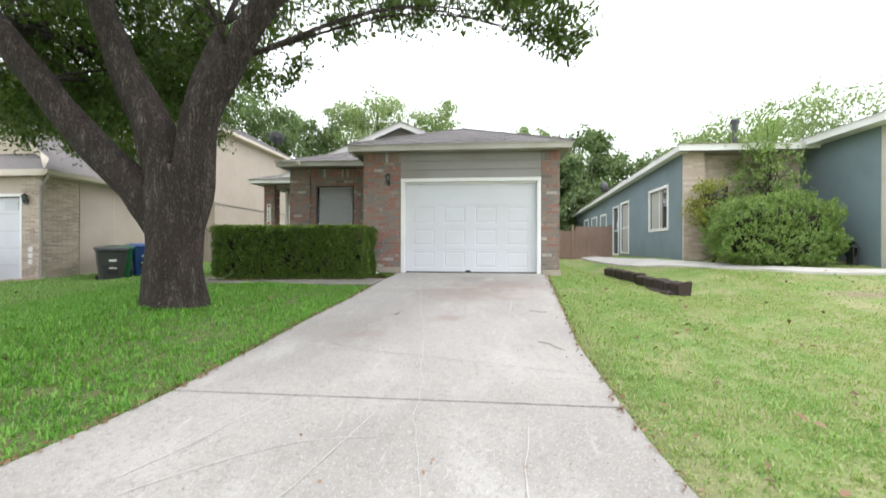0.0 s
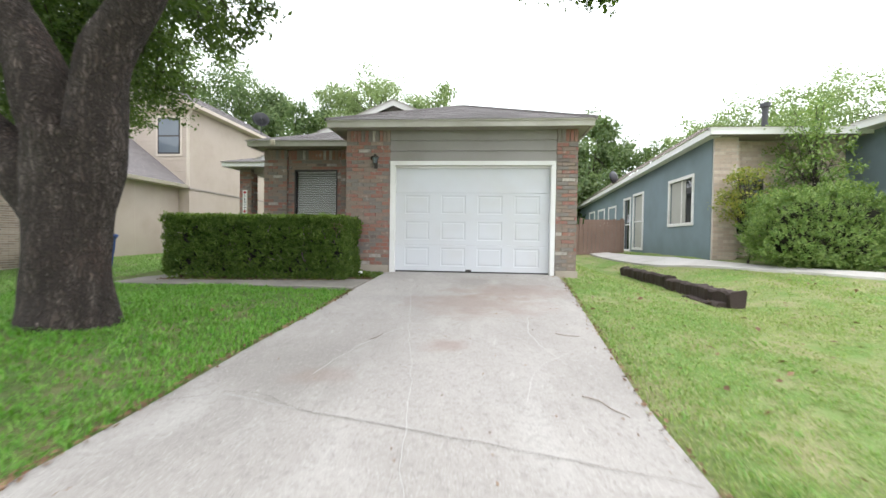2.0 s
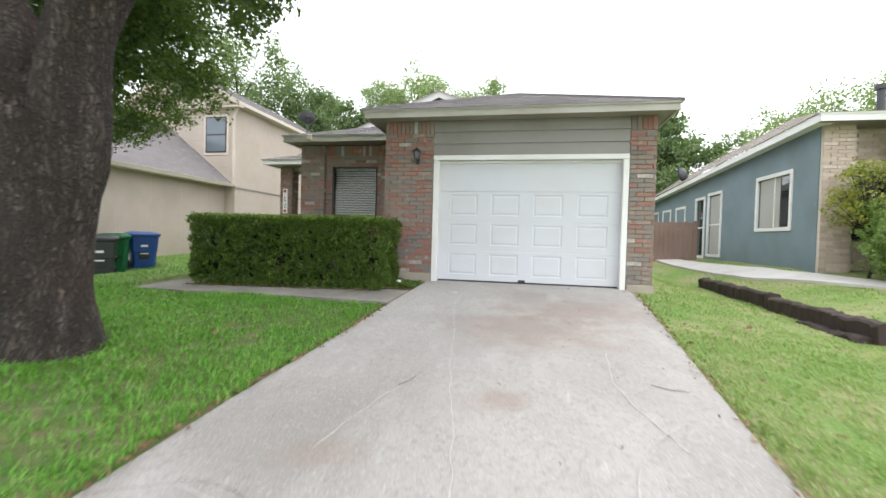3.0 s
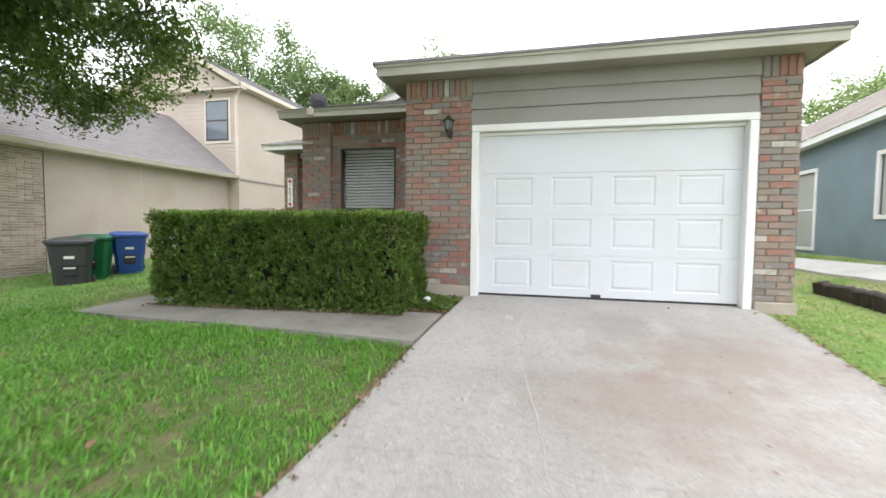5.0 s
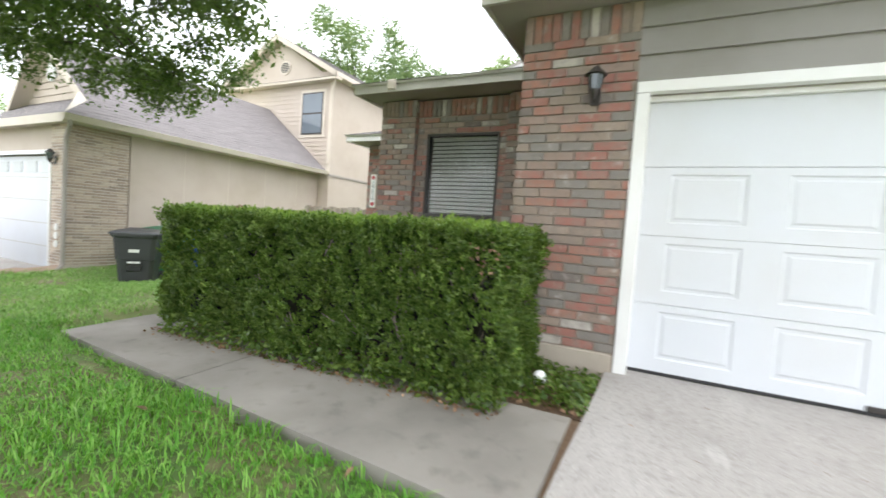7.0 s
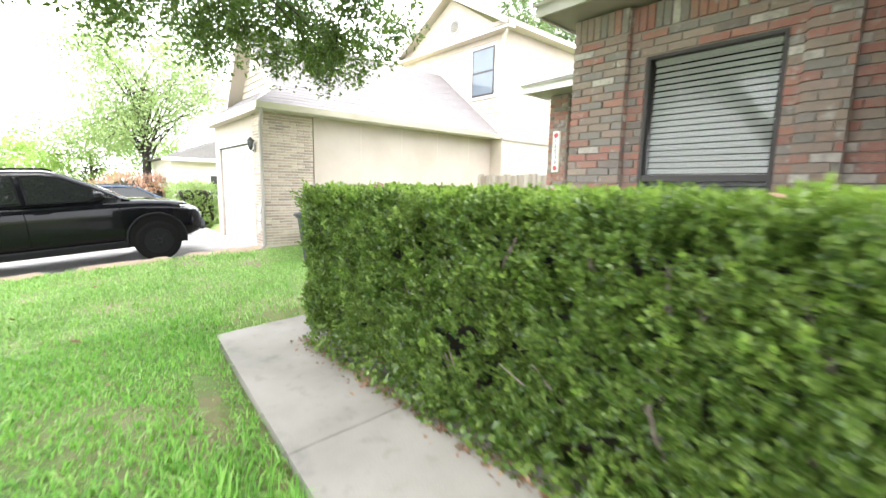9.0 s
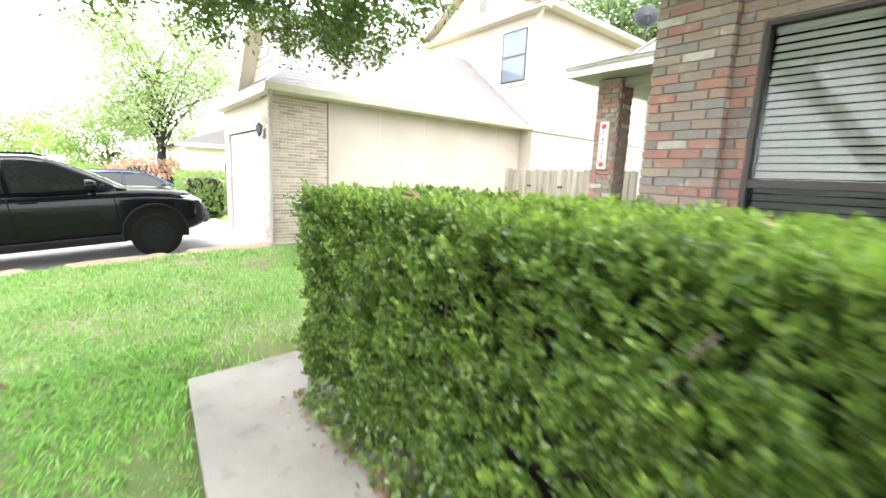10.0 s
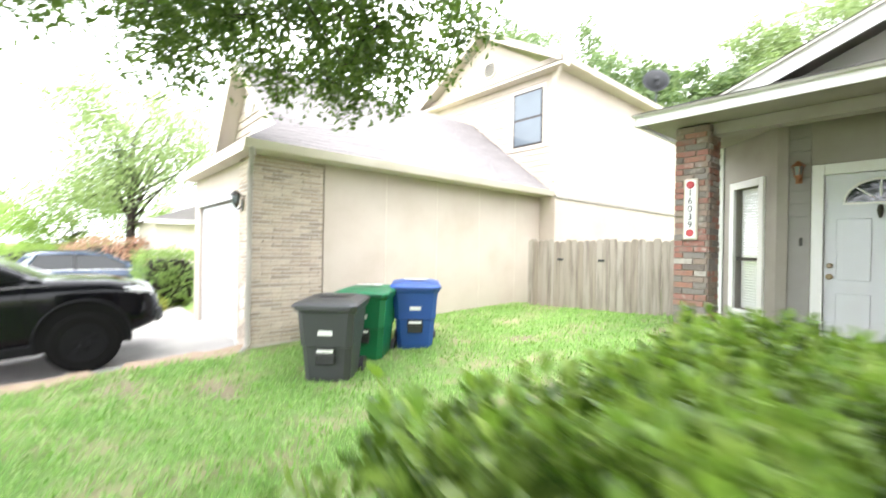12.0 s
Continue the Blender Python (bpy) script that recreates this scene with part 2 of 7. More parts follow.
# worn bare places
BARE = ((-3.25, 2.05, 0.55, 0.3), (-2.95, 1.6, 0.35, 0.25), (-10.9, 10.0, 0.6, 0.3), (-11.7, 9.2, 0.6, 0.35), (-9.9, 13.9, 0.5, 0.3), (4.2, 3.6, 0.5, 0.3), (5.2, 5.3, 0.6, 0.35), (3.0, 2.6, 0.35, 0.25), (6.0, 7.6, 0.7, 0.4))
for bx, by, brx, bry in BARE:
    c = m.mix(m.math("MULTIPLY", blot(m, bx, by, brx, bry, 2.6, 7.0), 0.85), c, m.mix(m.noise(14, 5), (0.17, 0.115, 0.08), (0.33, 0.26, 0.19)))
m.colour(c)
m_soil = m.bump(m.noise(60, 5), 0.8, 0.02).m
m = Mat("litter", 0.95)
m.colour(m.mix(m.noise(25, 5), (0.10, 0.065, 0.04), (0.22, 0.14, 0.085)))
m_litter = m.bump(m.noise(50, 5), 0.9, 0.02).m


def leaf_mat(name, a, b, c, gloss=0.45, sheer=0.35, patch=0.0):
    m = Mat(name, gloss)
    col = m.ramp(m.island(), [(0.0, a), (0.45, b), (0.85, c), (1.0, c)])
    col = m.mix(m.math("MULTIPLY", m.noise(2.0, 3), 0.35), col, tuple(v * 0.6 for v in a))
    if patch:
        col = m.mix(m.math("MULTIPLY", m.band(m.noise(5.5, 3), 0.56, 0.72), patch), col, tuple(v * 1.25 for v in c))
        col = m.mix(m.math("MULTIPLY", m.band(m.noise(3.7, 3), 0.58, 0.7), 0.35 * patch), col, (0.16, 0.12, 0.06))
    m.colour(col)
    tr = m.node("ShaderNodeBsdfTranslucent", Color=m.mix(0.5, col, (0.18, 0.30, 0.02)))
    mx = m.node("ShaderNodeMixShader", Fac=sheer)
    m.t.links.new(m.b.outputs[0], mx.inputs[1])
    m.t.links.new(tr.outputs[0], mx.inputs[2])
    m.t.links.new(mx.outputs[0], m.t.nodes["Material Output"].inputs["Surface"])
    return m.m


m_grass = leaf_mat("grass_blades", (0.095, 0.31, 0.032), (0.17, 0.46, 0.05), (0.33, 0.60, 0.12), 0.45, 0.45)
m_grass_light = leaf_mat("pale_grass_blades", (0.17, 0.38, 0.07), (0.28, 0.52, 0.12), (0.46, 0.64, 0.24), 0.5, 0.45)
m_grass_dry = leaf_mat("grass_blades_dry", (0.22, 0.40, 0.07), (0.42, 0.52, 0.15), (0.60, 0.56, 0.32), 0.6, 0.45)
# young shoots, their colour also brightened for sky light on the hedge top
m_shoot = leaf_mat("young_shoots", (0.13, 0.25, 0.03), (0.24, 0.39, 0.06), (0.33, 0.45, 0.09), 0.35, 0.45)
m_oak = leaf_mat("oak_leaves", (0.032, 0.064, 0.018), (0.060, 0.110, 0.028), (0.120, 0.175, 0.050), 0.5, 0.42)
m_hedge = leaf_mat("hedge_leaves", (0.038, 0.080, 0.016), (0.090, 0.165, 0.030), (0.21, 0.30, 0.065), 0.27, 0.40, 0.45)
# leaf colours lifted to carry the bright haze over distant trees
m_far_leaf = leaf_mat("far_leaves_hazed", (0.20, 0.28, 0.12), (0.32, 0.41, 0.18), (0.46, 0.54, 0.28), 0.6, 0.45)
m_bush = leaf_mat("bush_leaves", (0.11, 0.21, 0.05), (0.23, 0.36, 0.09), (0.42, 0.53, 0.17), 0.4, 0.35)
m_yellow_leaf = leaf_mat("yellow_leaves", (0.18, 0.25, 0.04), (0.34, 0.37, 0.07), (0.55, 0.48, 0.10), 0.5, 0.4)
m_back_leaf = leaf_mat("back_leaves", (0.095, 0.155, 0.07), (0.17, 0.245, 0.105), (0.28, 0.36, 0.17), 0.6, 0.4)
# rosy tones paled in place of glare and distance haze
m_red_leaf = leaf_mat("rosy_blossom", (0.52, 0.28, 0.22), (0.55, 0.40, 0.28), (0.58, 0.22, 0.18), 0.5, 0.3)
m_lime = leaf_mat("lime_leaves", (0.16, 0.28, 0.05), (0.28, 0.42, 0.09), (0.42, 0.54, 0.17), 0.6, 0.45)
m_dead = leaf_mat("dead_leaves", (0.12, 0.062, 0.034), (0.21, 0.105, 0.058), (0.34, 0.21, 0.125), 0.7, 0.1)

m = Mat("bark", 0.95)
c = m.ramp(m.noise(9, 6, (1, 1, 0.22)), [(0.3, (0.035, 0.025, 0.02)), (0.52, (0.082, 0.060, 0.050)), (0.72, (0.22, 0.18, 0.155))])
c = m.mix(m.math("MULTIPLY", m.band(m.noise(1.6, 4), 0.55, 0.75), 0.5), c, (0.16, 0.085, 0.065))
m.colour(c)
warp = m.node("ShaderNodeMix", **{})
warp.data_type = "VECTOR"
m.put(warp.inputs[0], 0.12)
m.put(warp.inputs[4], m.node("ShaderNodeMapping", Vector=m.pos, Scale=(1, 1, 0.2)).outputs[0])
m.put(warp.inputs[5], m.node("ShaderNodeTexNoise", Vector=m.pos, Scale=7.0, Detail=6.0).outputs["Color"])
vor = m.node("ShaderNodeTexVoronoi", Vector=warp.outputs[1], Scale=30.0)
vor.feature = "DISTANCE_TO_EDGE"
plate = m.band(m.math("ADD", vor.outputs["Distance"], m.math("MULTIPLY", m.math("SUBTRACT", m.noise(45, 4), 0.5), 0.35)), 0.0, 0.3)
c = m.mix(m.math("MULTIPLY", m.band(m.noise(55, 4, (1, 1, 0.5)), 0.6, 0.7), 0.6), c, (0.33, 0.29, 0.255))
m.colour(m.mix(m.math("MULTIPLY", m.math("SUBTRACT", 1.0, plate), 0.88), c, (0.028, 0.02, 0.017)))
m_bark = m.bump(m.math("ADD", plate, m.math("MULTIPLY", m.noise(60, 5, (1, 1, 0.4)), 0.5)), 1.0, 0.05).m

m = Mat("shingles", 0.92)
c = m.mix(m.island(), (0.125, 0.115, 0.115), (0.185, 0.17, 0.17))
c = m.mix(m.math("MULTIPLY", m.noise(1.2, 5), 0.4), c, (0.115, 0.105, 0.105))
m.colour(m.mix(m.band(m.noise(140, 2), 0.4, 0.65), c, (0.235, 0.215, 0.215)))
m_shingle = m.bump(m.noise(160, 3), 0.5, 0.006).m

m_trim = painted("greige_trim", (0.50, 0.48, 0.44))
m_siding = painted("grey_siding", (0.30, 0.285, 0.27), 0.65, 0.1, 0.3, (0.1, 1, 1), 60)
m_soffit = painted("taupe_soffit", (0.34, 0.31, 0.28), 0.7)
m_white = painted("white_paint", (0.78, 0.78, 0.77), 0.45, 0.05)
m_door = painted("white_door", (0.61, 0.63, 0.665), 0.4, 0.03, 0.08)
m_tan = painted("tan_panel", (0.50, 0.43, 0.365), 0.75, 0.07, 0.25)
m_tan_trim = painted("cream_trim", (0.62, 0.555, 0.475), 0.7, 0.08)
m_blue = painted("slate_blue_panel", (0.185, 0.245, 0.275), 0.7, 0.1, 0.3)
m_dark = painted("dark_bronze", (0.035, 0.03, 0.028), 0.45, 0.05)
m_black = painted("black_plastic", (0.02, 0.02, 0.022), 0.5, 0.05)
m_blind = painted("cream_blind", (0.40, 0.40, 0.365), 0.6, 0.08)
m_fence = Mat("weathered_cedar", 0.9)
c = m_fence.mix(m_fence.random(), (0.30, 0.25, 0.205), (0.40, 0.355, 0.31))
c = m_fence.mix(m_fence.band(m_fence.noise(12, 5, (1, 1, 0.08)), 0.45, 0.7), c, (0.20, 0.165, 0.14))
m_fence.colour(c)
m_fence = m_fence.bump(m_fence.noise(40, 4, (1, 1, 0.05)), 0.6, 0.01).m
m_fence_brown = painted("brown_fence", (0.27, 0.18, 0.145), 0.85, 0.15, 0.6, (1, 1, 0.06), 40)
m_timber = painted("creosoted_timber", (0.05, 0.034, 0.029), 0.9, 0.25, 0.9, (1, 0.08, 1), 50)
m_stonebase = painted("concrete_footing", (0.40, 0.35, 0.29), 0.9, 0.2, 0.5)

m = Mat("window_glass", 0.03)
m.colour((0.02, 0.025, 0.028))
m.b.inputs["Specular IOR Level"].default_value = 0.9
m_pane_dark = m.m
m = Mat("pale_window", 0.05)
m.colour(m.mix(m.noise(0.8, 2), (0.10, 0.125, 0.15), (0.20, 0.23, 0.26)))
m_pane_pale = m.m
# pane colour paled for the glare that bleaches the garage front
m = Mat("glare_pale_pane", 0.3)
m.colour((0.50, 0.52, 0.53))
m_pane_glare = m.m
m = Mat("clear_glass", 0.02)
m.b.inputs["Transmission Weight"].default_value = 1.0
m.b.inputs["IOR"].default_value = 1.25
m.colour((0.95, 0.97, 0.96))
m_glass = m.m
m = Mat("screened_glass", 0.12)
m.b.inputs["Transmission Weight"].default_value = 1.0
m.b.inputs["IOR"].default_value = 1.2
m.colour((0.42, 0.44, 0.44))
m_screen = m.m
# near-black colour that stands in for deep shade
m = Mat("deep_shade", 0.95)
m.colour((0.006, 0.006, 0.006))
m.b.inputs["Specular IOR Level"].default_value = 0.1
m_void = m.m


# ---- ground ----
def drive_z(y):
    return 0.27 + 0.07 * min(max(y, -30), 10.0)


def tan_drive_z(y):
    return 0.47 + 0.07 * (min(max(y, -20), 10.8) - 8.9)


def ground_z(x, y):
    """Height of the lawns round the drive."""
    z = 0.27 + 0.07 * min(max(y, -4), 13.5) - 0.03
    z += 0.20 * math.exp(-((x + 4.4) / 1.5) ** 2 - ((y - 5.0) / 2.2) ** 2)
    z -= 0.042 * min(max(0.0, -x - 6.2), 8.0)
    z += 0.035 * min(max(0.0, x - 2.0), 8) * min(max((y - 6) / 6, 0), 1)
    if x > 0:
        z -= (0.10 + 0.067 * min(max(y - 7.85, -1), 5.5)) * math.exp(-((x - 3.3) / 1.1) ** 2) * min(max((18 - y) / 4, 0), 1) * min(max((y - 3) / 3, 0), 1)
    z -= 0.30 * math.exp(-((x + 10.5) / 1.8) ** 2 - ((y - 12.3) / 2.6) ** 2)
    z += 0.018 * noise.noise(Vector((x * 0.9, y * 0.9, 0)))
    if -6.95 < x < -2.2 and 7.75 + 0.09 * (-x - 2.27) < y < 14.5:
        z = min(z, 0.80 if x > -4.5 else 0.765)
    if -6.78 < x < -2.2 and 8.08 + 0.09 * (-x - 2.27) < y < 14.5:
        z = min(z, 0.70)
    if x < -12.55 and y < 11.2:
        z = min(z, tan_drive_z(y) - 0.06)
    return z


def edge_l(y):
    return -2.40 - 0.9 * max(0, (2.9 - y) / 3.0) ** 1.7 + 0.03 * (y - 3.5) + 0.012 * math.sin(y * 2.1)


def edge_r(y):
    return 0.76 + 0.085 * max(0, y - 4.4) + 0.6 * max(0, (2.6 - y) / 3.0) ** 1.7


xs = sorted(set([round(-18 + 0.5 * i, 2) for i in range(73)] + [round(-13.5 + 0.25 * i, 2) for i in range(72)] + [-2000, -600, -200, -90, -50, -30, -22, 22, 30, 50, 90, 200, 600, 2000]))
ys = sorted(set([round(-6 + 0.5 * i, 2) for i in range(73)] + [round(-1 + 0.25 * i, 2) for i in range(60)] + [-2000, -600, -200, -90, -50, -30, -18, -10, 36, 45, 60, 90, 200, 600, 2000]))
bm = bmesh.new()
grid = [[bm.verts.new((x, y, ground_z(x, y) - (0.10 if edge_l(y) + 0.05 < x < edge_r(y) - 0.05 and y < 10 else 0.0))) for y in ys] for x in xs]
for i in range(len(xs) - 1):
    for j in range(len(ys) - 1):
        bm.faces.new((grid[i][j], grid[i + 1][j], grid[i + 1][j + 1], grid[i][j + 1]))
ground = single("ground", bm, m_soil, "green lawn earth with bare brown patches", "ground", kind="structure", smooth=True)

# the drive: slabs with open joints between them
drive = thing("road", -0.8, 5, 0.5, "pale grey concrete driveway, cracked and stained", "driveway", kind="structure")


def drive_slab(y0, y1, x_from=0.0, x_to=1.0, steps=14):
    bm = bmesh.new()
    rows = []
    for i in range(steps + 1):
        y = y0 + (y1 - y0) * i / steps
        l, r = edge_l(y), edge_r(y)
        a, b = l + (r - l) * x_from, l + (r - l) * x_to
        if y1 > 9.9:
            b = min(b, 1.16)
        n = 10
        top = [bm.verts.new((a + (b - a) * k / n, y, drive_z(y) + 0.004 * noise.noise(Vector((a + (b - a) * k / n, y, 3))))) for k in range(n + 1)]
        low = [bm.verts.new((a, y, drive_z(y) - 0.12)), bm.verts.new((b, y, drive_z(y) - 0.12))]
        rows.append((top, low))
    for (t0, l0), (t1, l1) in zip(rows, rows[1:]):
        for k in range(len(t0) - 1):
            bm.faces.new((t0[k], t0[k + 1], t1[k + 1], t1[k]))
        bm.faces.new((l0[0], t0[0], t1[0], l1[0]))
        bm.faces.new((t0[-1], l0[1], l1[1], t1[-1]))
    for t, l in (rows[0], rows[-1]):
        bm.faces.new([l[0], *t, l[1]])
    bmesh.ops.recalc_face_normals(bm, faces=bm.faces[:])
    return bm


for y0, y1 in ((-9.0, -3.21), (-3.185, 2.925), (2.95, 10.13)):
    part("slab", drive_slab(y0, y1), m_concrete, drive, smooth=False)
m_joint = painted("joint_dirt", (0.10, 0.085, 0.07), 0.95, 0.2)
for y in (-3.1975, 2.9375):
    part("joint_filler", box(edge_l(y), edge_r(y), y - 0.0125, y + 0.0125, drive_z(y) - 0.1, drive_z(y) - 0.014), m_joint, drive, "dark dirt in the slab joint")


def crack(points, width, z_of, parent, material, name="crack"):
    """A thin line of dirt or pale filler lying in the surface."""
    bm = bmesh.new()
    line = curve_points([(x, y, 0) for x, y in points], 14)
    prev = None
    for i, p in enumerate(line):
        d = (line[min(i + 1, len(line) - 1)] - line[max(i - 1, 0)]).normalized()
        s = Vector((-d.y, d.x, 0)) * width * (0.5 + abs(noise.noise(p * 9)))
        q = p + Vector((noise.noise(p * 5), noise.noise(p * 5 + Vector((7, 0, 0))), 0)) * 0.02
        a, b = q - s, q + s
        cur = [bm.verts.new((v.x, v.y, z_of(v.y) + 0.007)) for v in (a, b)]
        if prev:
            bm.faces.new((prev[0], prev[1], cur[1], cur[0]))
        prev = cur
    bmesh.ops.recalc_face_normals(bm, faces=bm.faces[:])
    return part(name, bm, material, parent)


m_crack = painted("crack_dirt", (0.12, 0.105, 0.09), 0.95, 0.2)
m_scrape = painted("pale_scrape", (0.50, 0.49, 0.47), 0.9, 0.1)
crack([(-2.3, 4.07), (-1.86, 4.25), (-1.3, 4.0), (-0.74, 3.87), (-0.1, 3.72), (0.3, 3.62), (0.72, 3.5)], 0.0022, drive_z, drive, m_crack)
crack([(-2.0, 4.2), (-1.3, 4.02), (-0.74, 3.89), (-0.1, 3.74), (0.3, 3.64)], 0.0045, drive_z, drive, m_scrape)
for pts in (((-2.0, 1.55), (-1.6, 2.0), (-1.2, 2.3), (-0.75, 2.42)), ((-1.9, 1.9), (-1.7, 2.45), (-1.6, 2.9)), ((-1.2, 1.4), (-1.02, 2.0), (-0.85, 2.7)), ((0.2, 1.2), (0.05, 1.9), (0.1, 2.6)), ((-1.55, 4.6), (-1.4, 5.3), (-1.1, 6.0)), ((0.4, 5.0), (0.2, 5.8), (0.25, 6.6)), ((0.0, 4.3), (0.15, 4.9), (0.45, 5.3))):
    crack(pts, 0.004, drive_z, drive, m_scrape, "scrape")
crack([(-0.32, 0.2), (-0.36, 0.9), (-0.4, 1.5), (-0.45, 2.0)], 0.004, drive_z, drive, m_scrape)
crack([(-0.45, 2.0), (-0.58, 2.6), (-0.62, 3.2), (-0.72, 3.9), (-0.8, 4.6), (-0.95, 5.4), (-1.1, 6.2), (-1.2, 7.0), (-1.35, 7.8), (-1.42, 8.6), (-1.35, 9.4)], 0.0028, drive_z, drive, m_scrape)
crack([(-2.2, 6.4), (-1.5, 6.5), (-0.8, 6.42), (0.1, 6.5), (0.9, 6.4)], 0.0015, drive_z, drive, m_crack)

# front walk beside the hedge
walk_path = thing("pavement", -4.4, 8.5, 0.85, "old grey concrete front walk with mossy dark edge", "walkway", kind="structure")


def walk_z(x):
    return 0.855 - 0.065 * max(0, -x - 3.0) / 3.8


def walk_edge(x):
    """Street side of the front walk."""
    return 8.02 + 0.09 * (-x - 2.27)


def walk_slab(x0, x1):
    y0 = walk_edge
    bm = bmesh.new()
    n = 8
    rows = []
    for i in range(n + 1):
        x = x0 + (x1 - x0) * i / n
        z = walk_z(x)
        yb = 9.12
        rows.append([bm.verts.new(p) for p in ((x, y0(x), z - 0.1), (x, y0(x), z), (x, yb, z + 0.03), (x, yb, z - 0.1))])
    for a, b in zip(rows, rows[1:]):
        for k in range(3):
            bm.faces.new((a[k], a[k + 1], b[k + 1], b[k]))
    bm.faces.new(rows[0][::-1])
    bm.faces.new(rows[-1])
    bmesh.ops.recalc_face_normals(bm, faces=bm.faces[:])
    return bm


part("slab", walk_slab(-6.80, -4.786), m_walk, walk_path)
part("slab", walk_slab(-4.774, -2.295), m_walk, walk_path)
bm = box(-6.80, -6.0, 9.12, 14.4, 0.68, 0.822)
part("slab", bm, m_walk, walk_path)
bm = box(-6.0, -2.2, 9.125, 11.9, 0.7, 0.885)
single("flower_bed", bm, m_litter, "bed of brown leaf litter under the hedge", "flower bed", kind="structure")
bm = prism([(-2.292, 9.1, 0.885), (-2.292, 8.0, 0.815), (-2.25, 8.0, 0.815), (-2.22, 9.1, 0.885)], (0, 0, -0.06))
single("trim", bm, m_litter, "dirt filled gap between walk and driveway", "joint", kind="structure")


# ---- our house ----
BL, BH, JT = 0.245, 0.066, 0.009   # brick length, height, joint


def brick_mesh(name, l, h, d=0.022):
    bm = box(-l / 2, l / 2, 0, d, -h / 2, h / 2)
    front = [v for v in bm.verts if v.co.y < 1e-6]
    for v in front:
        v.co.x *= 1 - 0.006 / l
        v.co.z *= 1 - 0.006 / h
    me = bpy.data.meshes.new(name)
    bm.to_mesh(me)
    bm.free()
    return me


brick_cache = {}


def brick_piece(parent, l, h, at, turn, material, stood=False):
    key = (round(l, 2), round(h, 3), material.name)
    if key not in brick_cache:
        brick_cache[key] = brick_mesh("brick", round(l, 2), h)
        brick_cache[key].materials.append(material)
    ob = new("brick", brick_cache[key])
    ob.parent = parent
    ob.matrix_parent_inverse = base_of(parent)
    ob.matrix_basis = Matrix.Translation(at) @ Matrix.Rotation(turn, 4, "Z") @ (Matrix.Rotation(math.pi / 2, 4, "Y") if stood else Matrix.Identity(4))
    return ob


def brick_face(parent, p0, p1, z0, z1, material, hole=None, seed=1, soldier=0.0, length=BL, height=BH, joint=JT):
    """Courses of single bricks on an upright face from p0 to p1 (seen from the side on which p0 lies left). hole: (u0, u1, z0, z1) left open."""
    rng = random.Random(seed)
    a, b = Vector((*p0, 0)), Vector((*p1, 0))
    run = (b - a).length
    d = (b - a) / run
    turn = math.atan2(d.y, d.x)
    out = Vector((d.y, -d.x, 0))
    step = height + joint
    top = z1 - soldier

    def clear(u0, u1, z):
        """The stretches of u0..u1 outside the opening."""
        if hole and hole[2] < z < hole[3]:
            return [(s, e) for s, e in ((u0, min(u1, hole[0])), (max(u0, hole[1]), u1)) if e - s > 0.03]
        return [(u0, u1)]
    row = 0
    z = z0 + step / 2
    while z + height / 2 <= top + 0.02:
        u = -(length + joint) * (0.5 if row % 2 else 0.0) - rng.uniform(0, 0.03)
        while u < run:
            for s, e in clear(max(u, 0), min(u + length, run), z):
                if e - s > 0.035:
                    p = a + d * ((s + e) / 2) + out * (0.016 + rng.uniform(-0.003, 0.004))
                    brick_piece(parent, e - s, height, (p.x, p.y, z), turn, material)
            u += length + joint
        z += step
        row += 1
    if soldier:
        n = round(run / step)
        for i in range(n):
            p = a + d * (run * (i + 0.5) / n) + out * (0.017 + rng.uniform(-0.002, 0.004))
            brick_piece(parent, soldier - joint, height, (p.x, p.y, z1 - soldier / 2), turn, material, True)


FLOOR = 0.975
YF = 10.0
# backing walls carry the bricks
wall_1 = single("wall_1", box(-3.04, -2.15, YF + 0.02, YF + 0.25, 0.6, 3.82), m_mortar, "garage pier of mixed red and grey bricks", "wall", kind="structure")
wall_2 = single("wall_2", box(1.12, 1.51, YF + 0.02, YF + 0.25, 0.6, 3.82), m_mortar, "narrow garage pier of mixed bricks", "wall", kind="structure")
wall_3 = single("wall_3", box(-3.04, -2.84, YF + 0.25, 11.85, 0.6, 3.82), m_mortar, "side wall of the garage in mixed bricks", "wall", kind="structure")
wall_4 = single("wall_4", box(1.31, 1.51, YF + 0.25, 24.0, 0.6, 3.82), m_siding, "grey side wall of the house", "wall", kind="structure")
single("footing", box(-3.08, -2.16, YF - 0.02, YF + 0.2, 0.6, 1.10, 0.01), m_stonebase, "tan concrete footing under the brick pier", "footing", kind="structure")
single("footing", box(1.125, 1.55, YF - 0.03, YF + 0.2, 0.6, 1.055, 0.01), m_stonebase, "tan concrete footing under the brick pier", "footing", kind="structure")

# garage front above the door, of lap boards
siding_wall = single("wall_5", box(-2.15, 1.12, YF + 0.06, YF + 0.2, 3.1, 3.82), m_soffit, "grey lap siding above the garage door", "wall", kind="structure")
for i in range(3):
    z0 = 3.186 + 0.205 * i
    bm = prism([(-2.15, YF + 0.005, z0), (-2.15, YF + 0.03, z0), (-2.15, YF + 0.055, z0 + 0.212), (-2.15, YF + 0.035, z0 + 0.212)], (3.265, 0, 0))
    part("board", bm, m_siding, siding_wall)

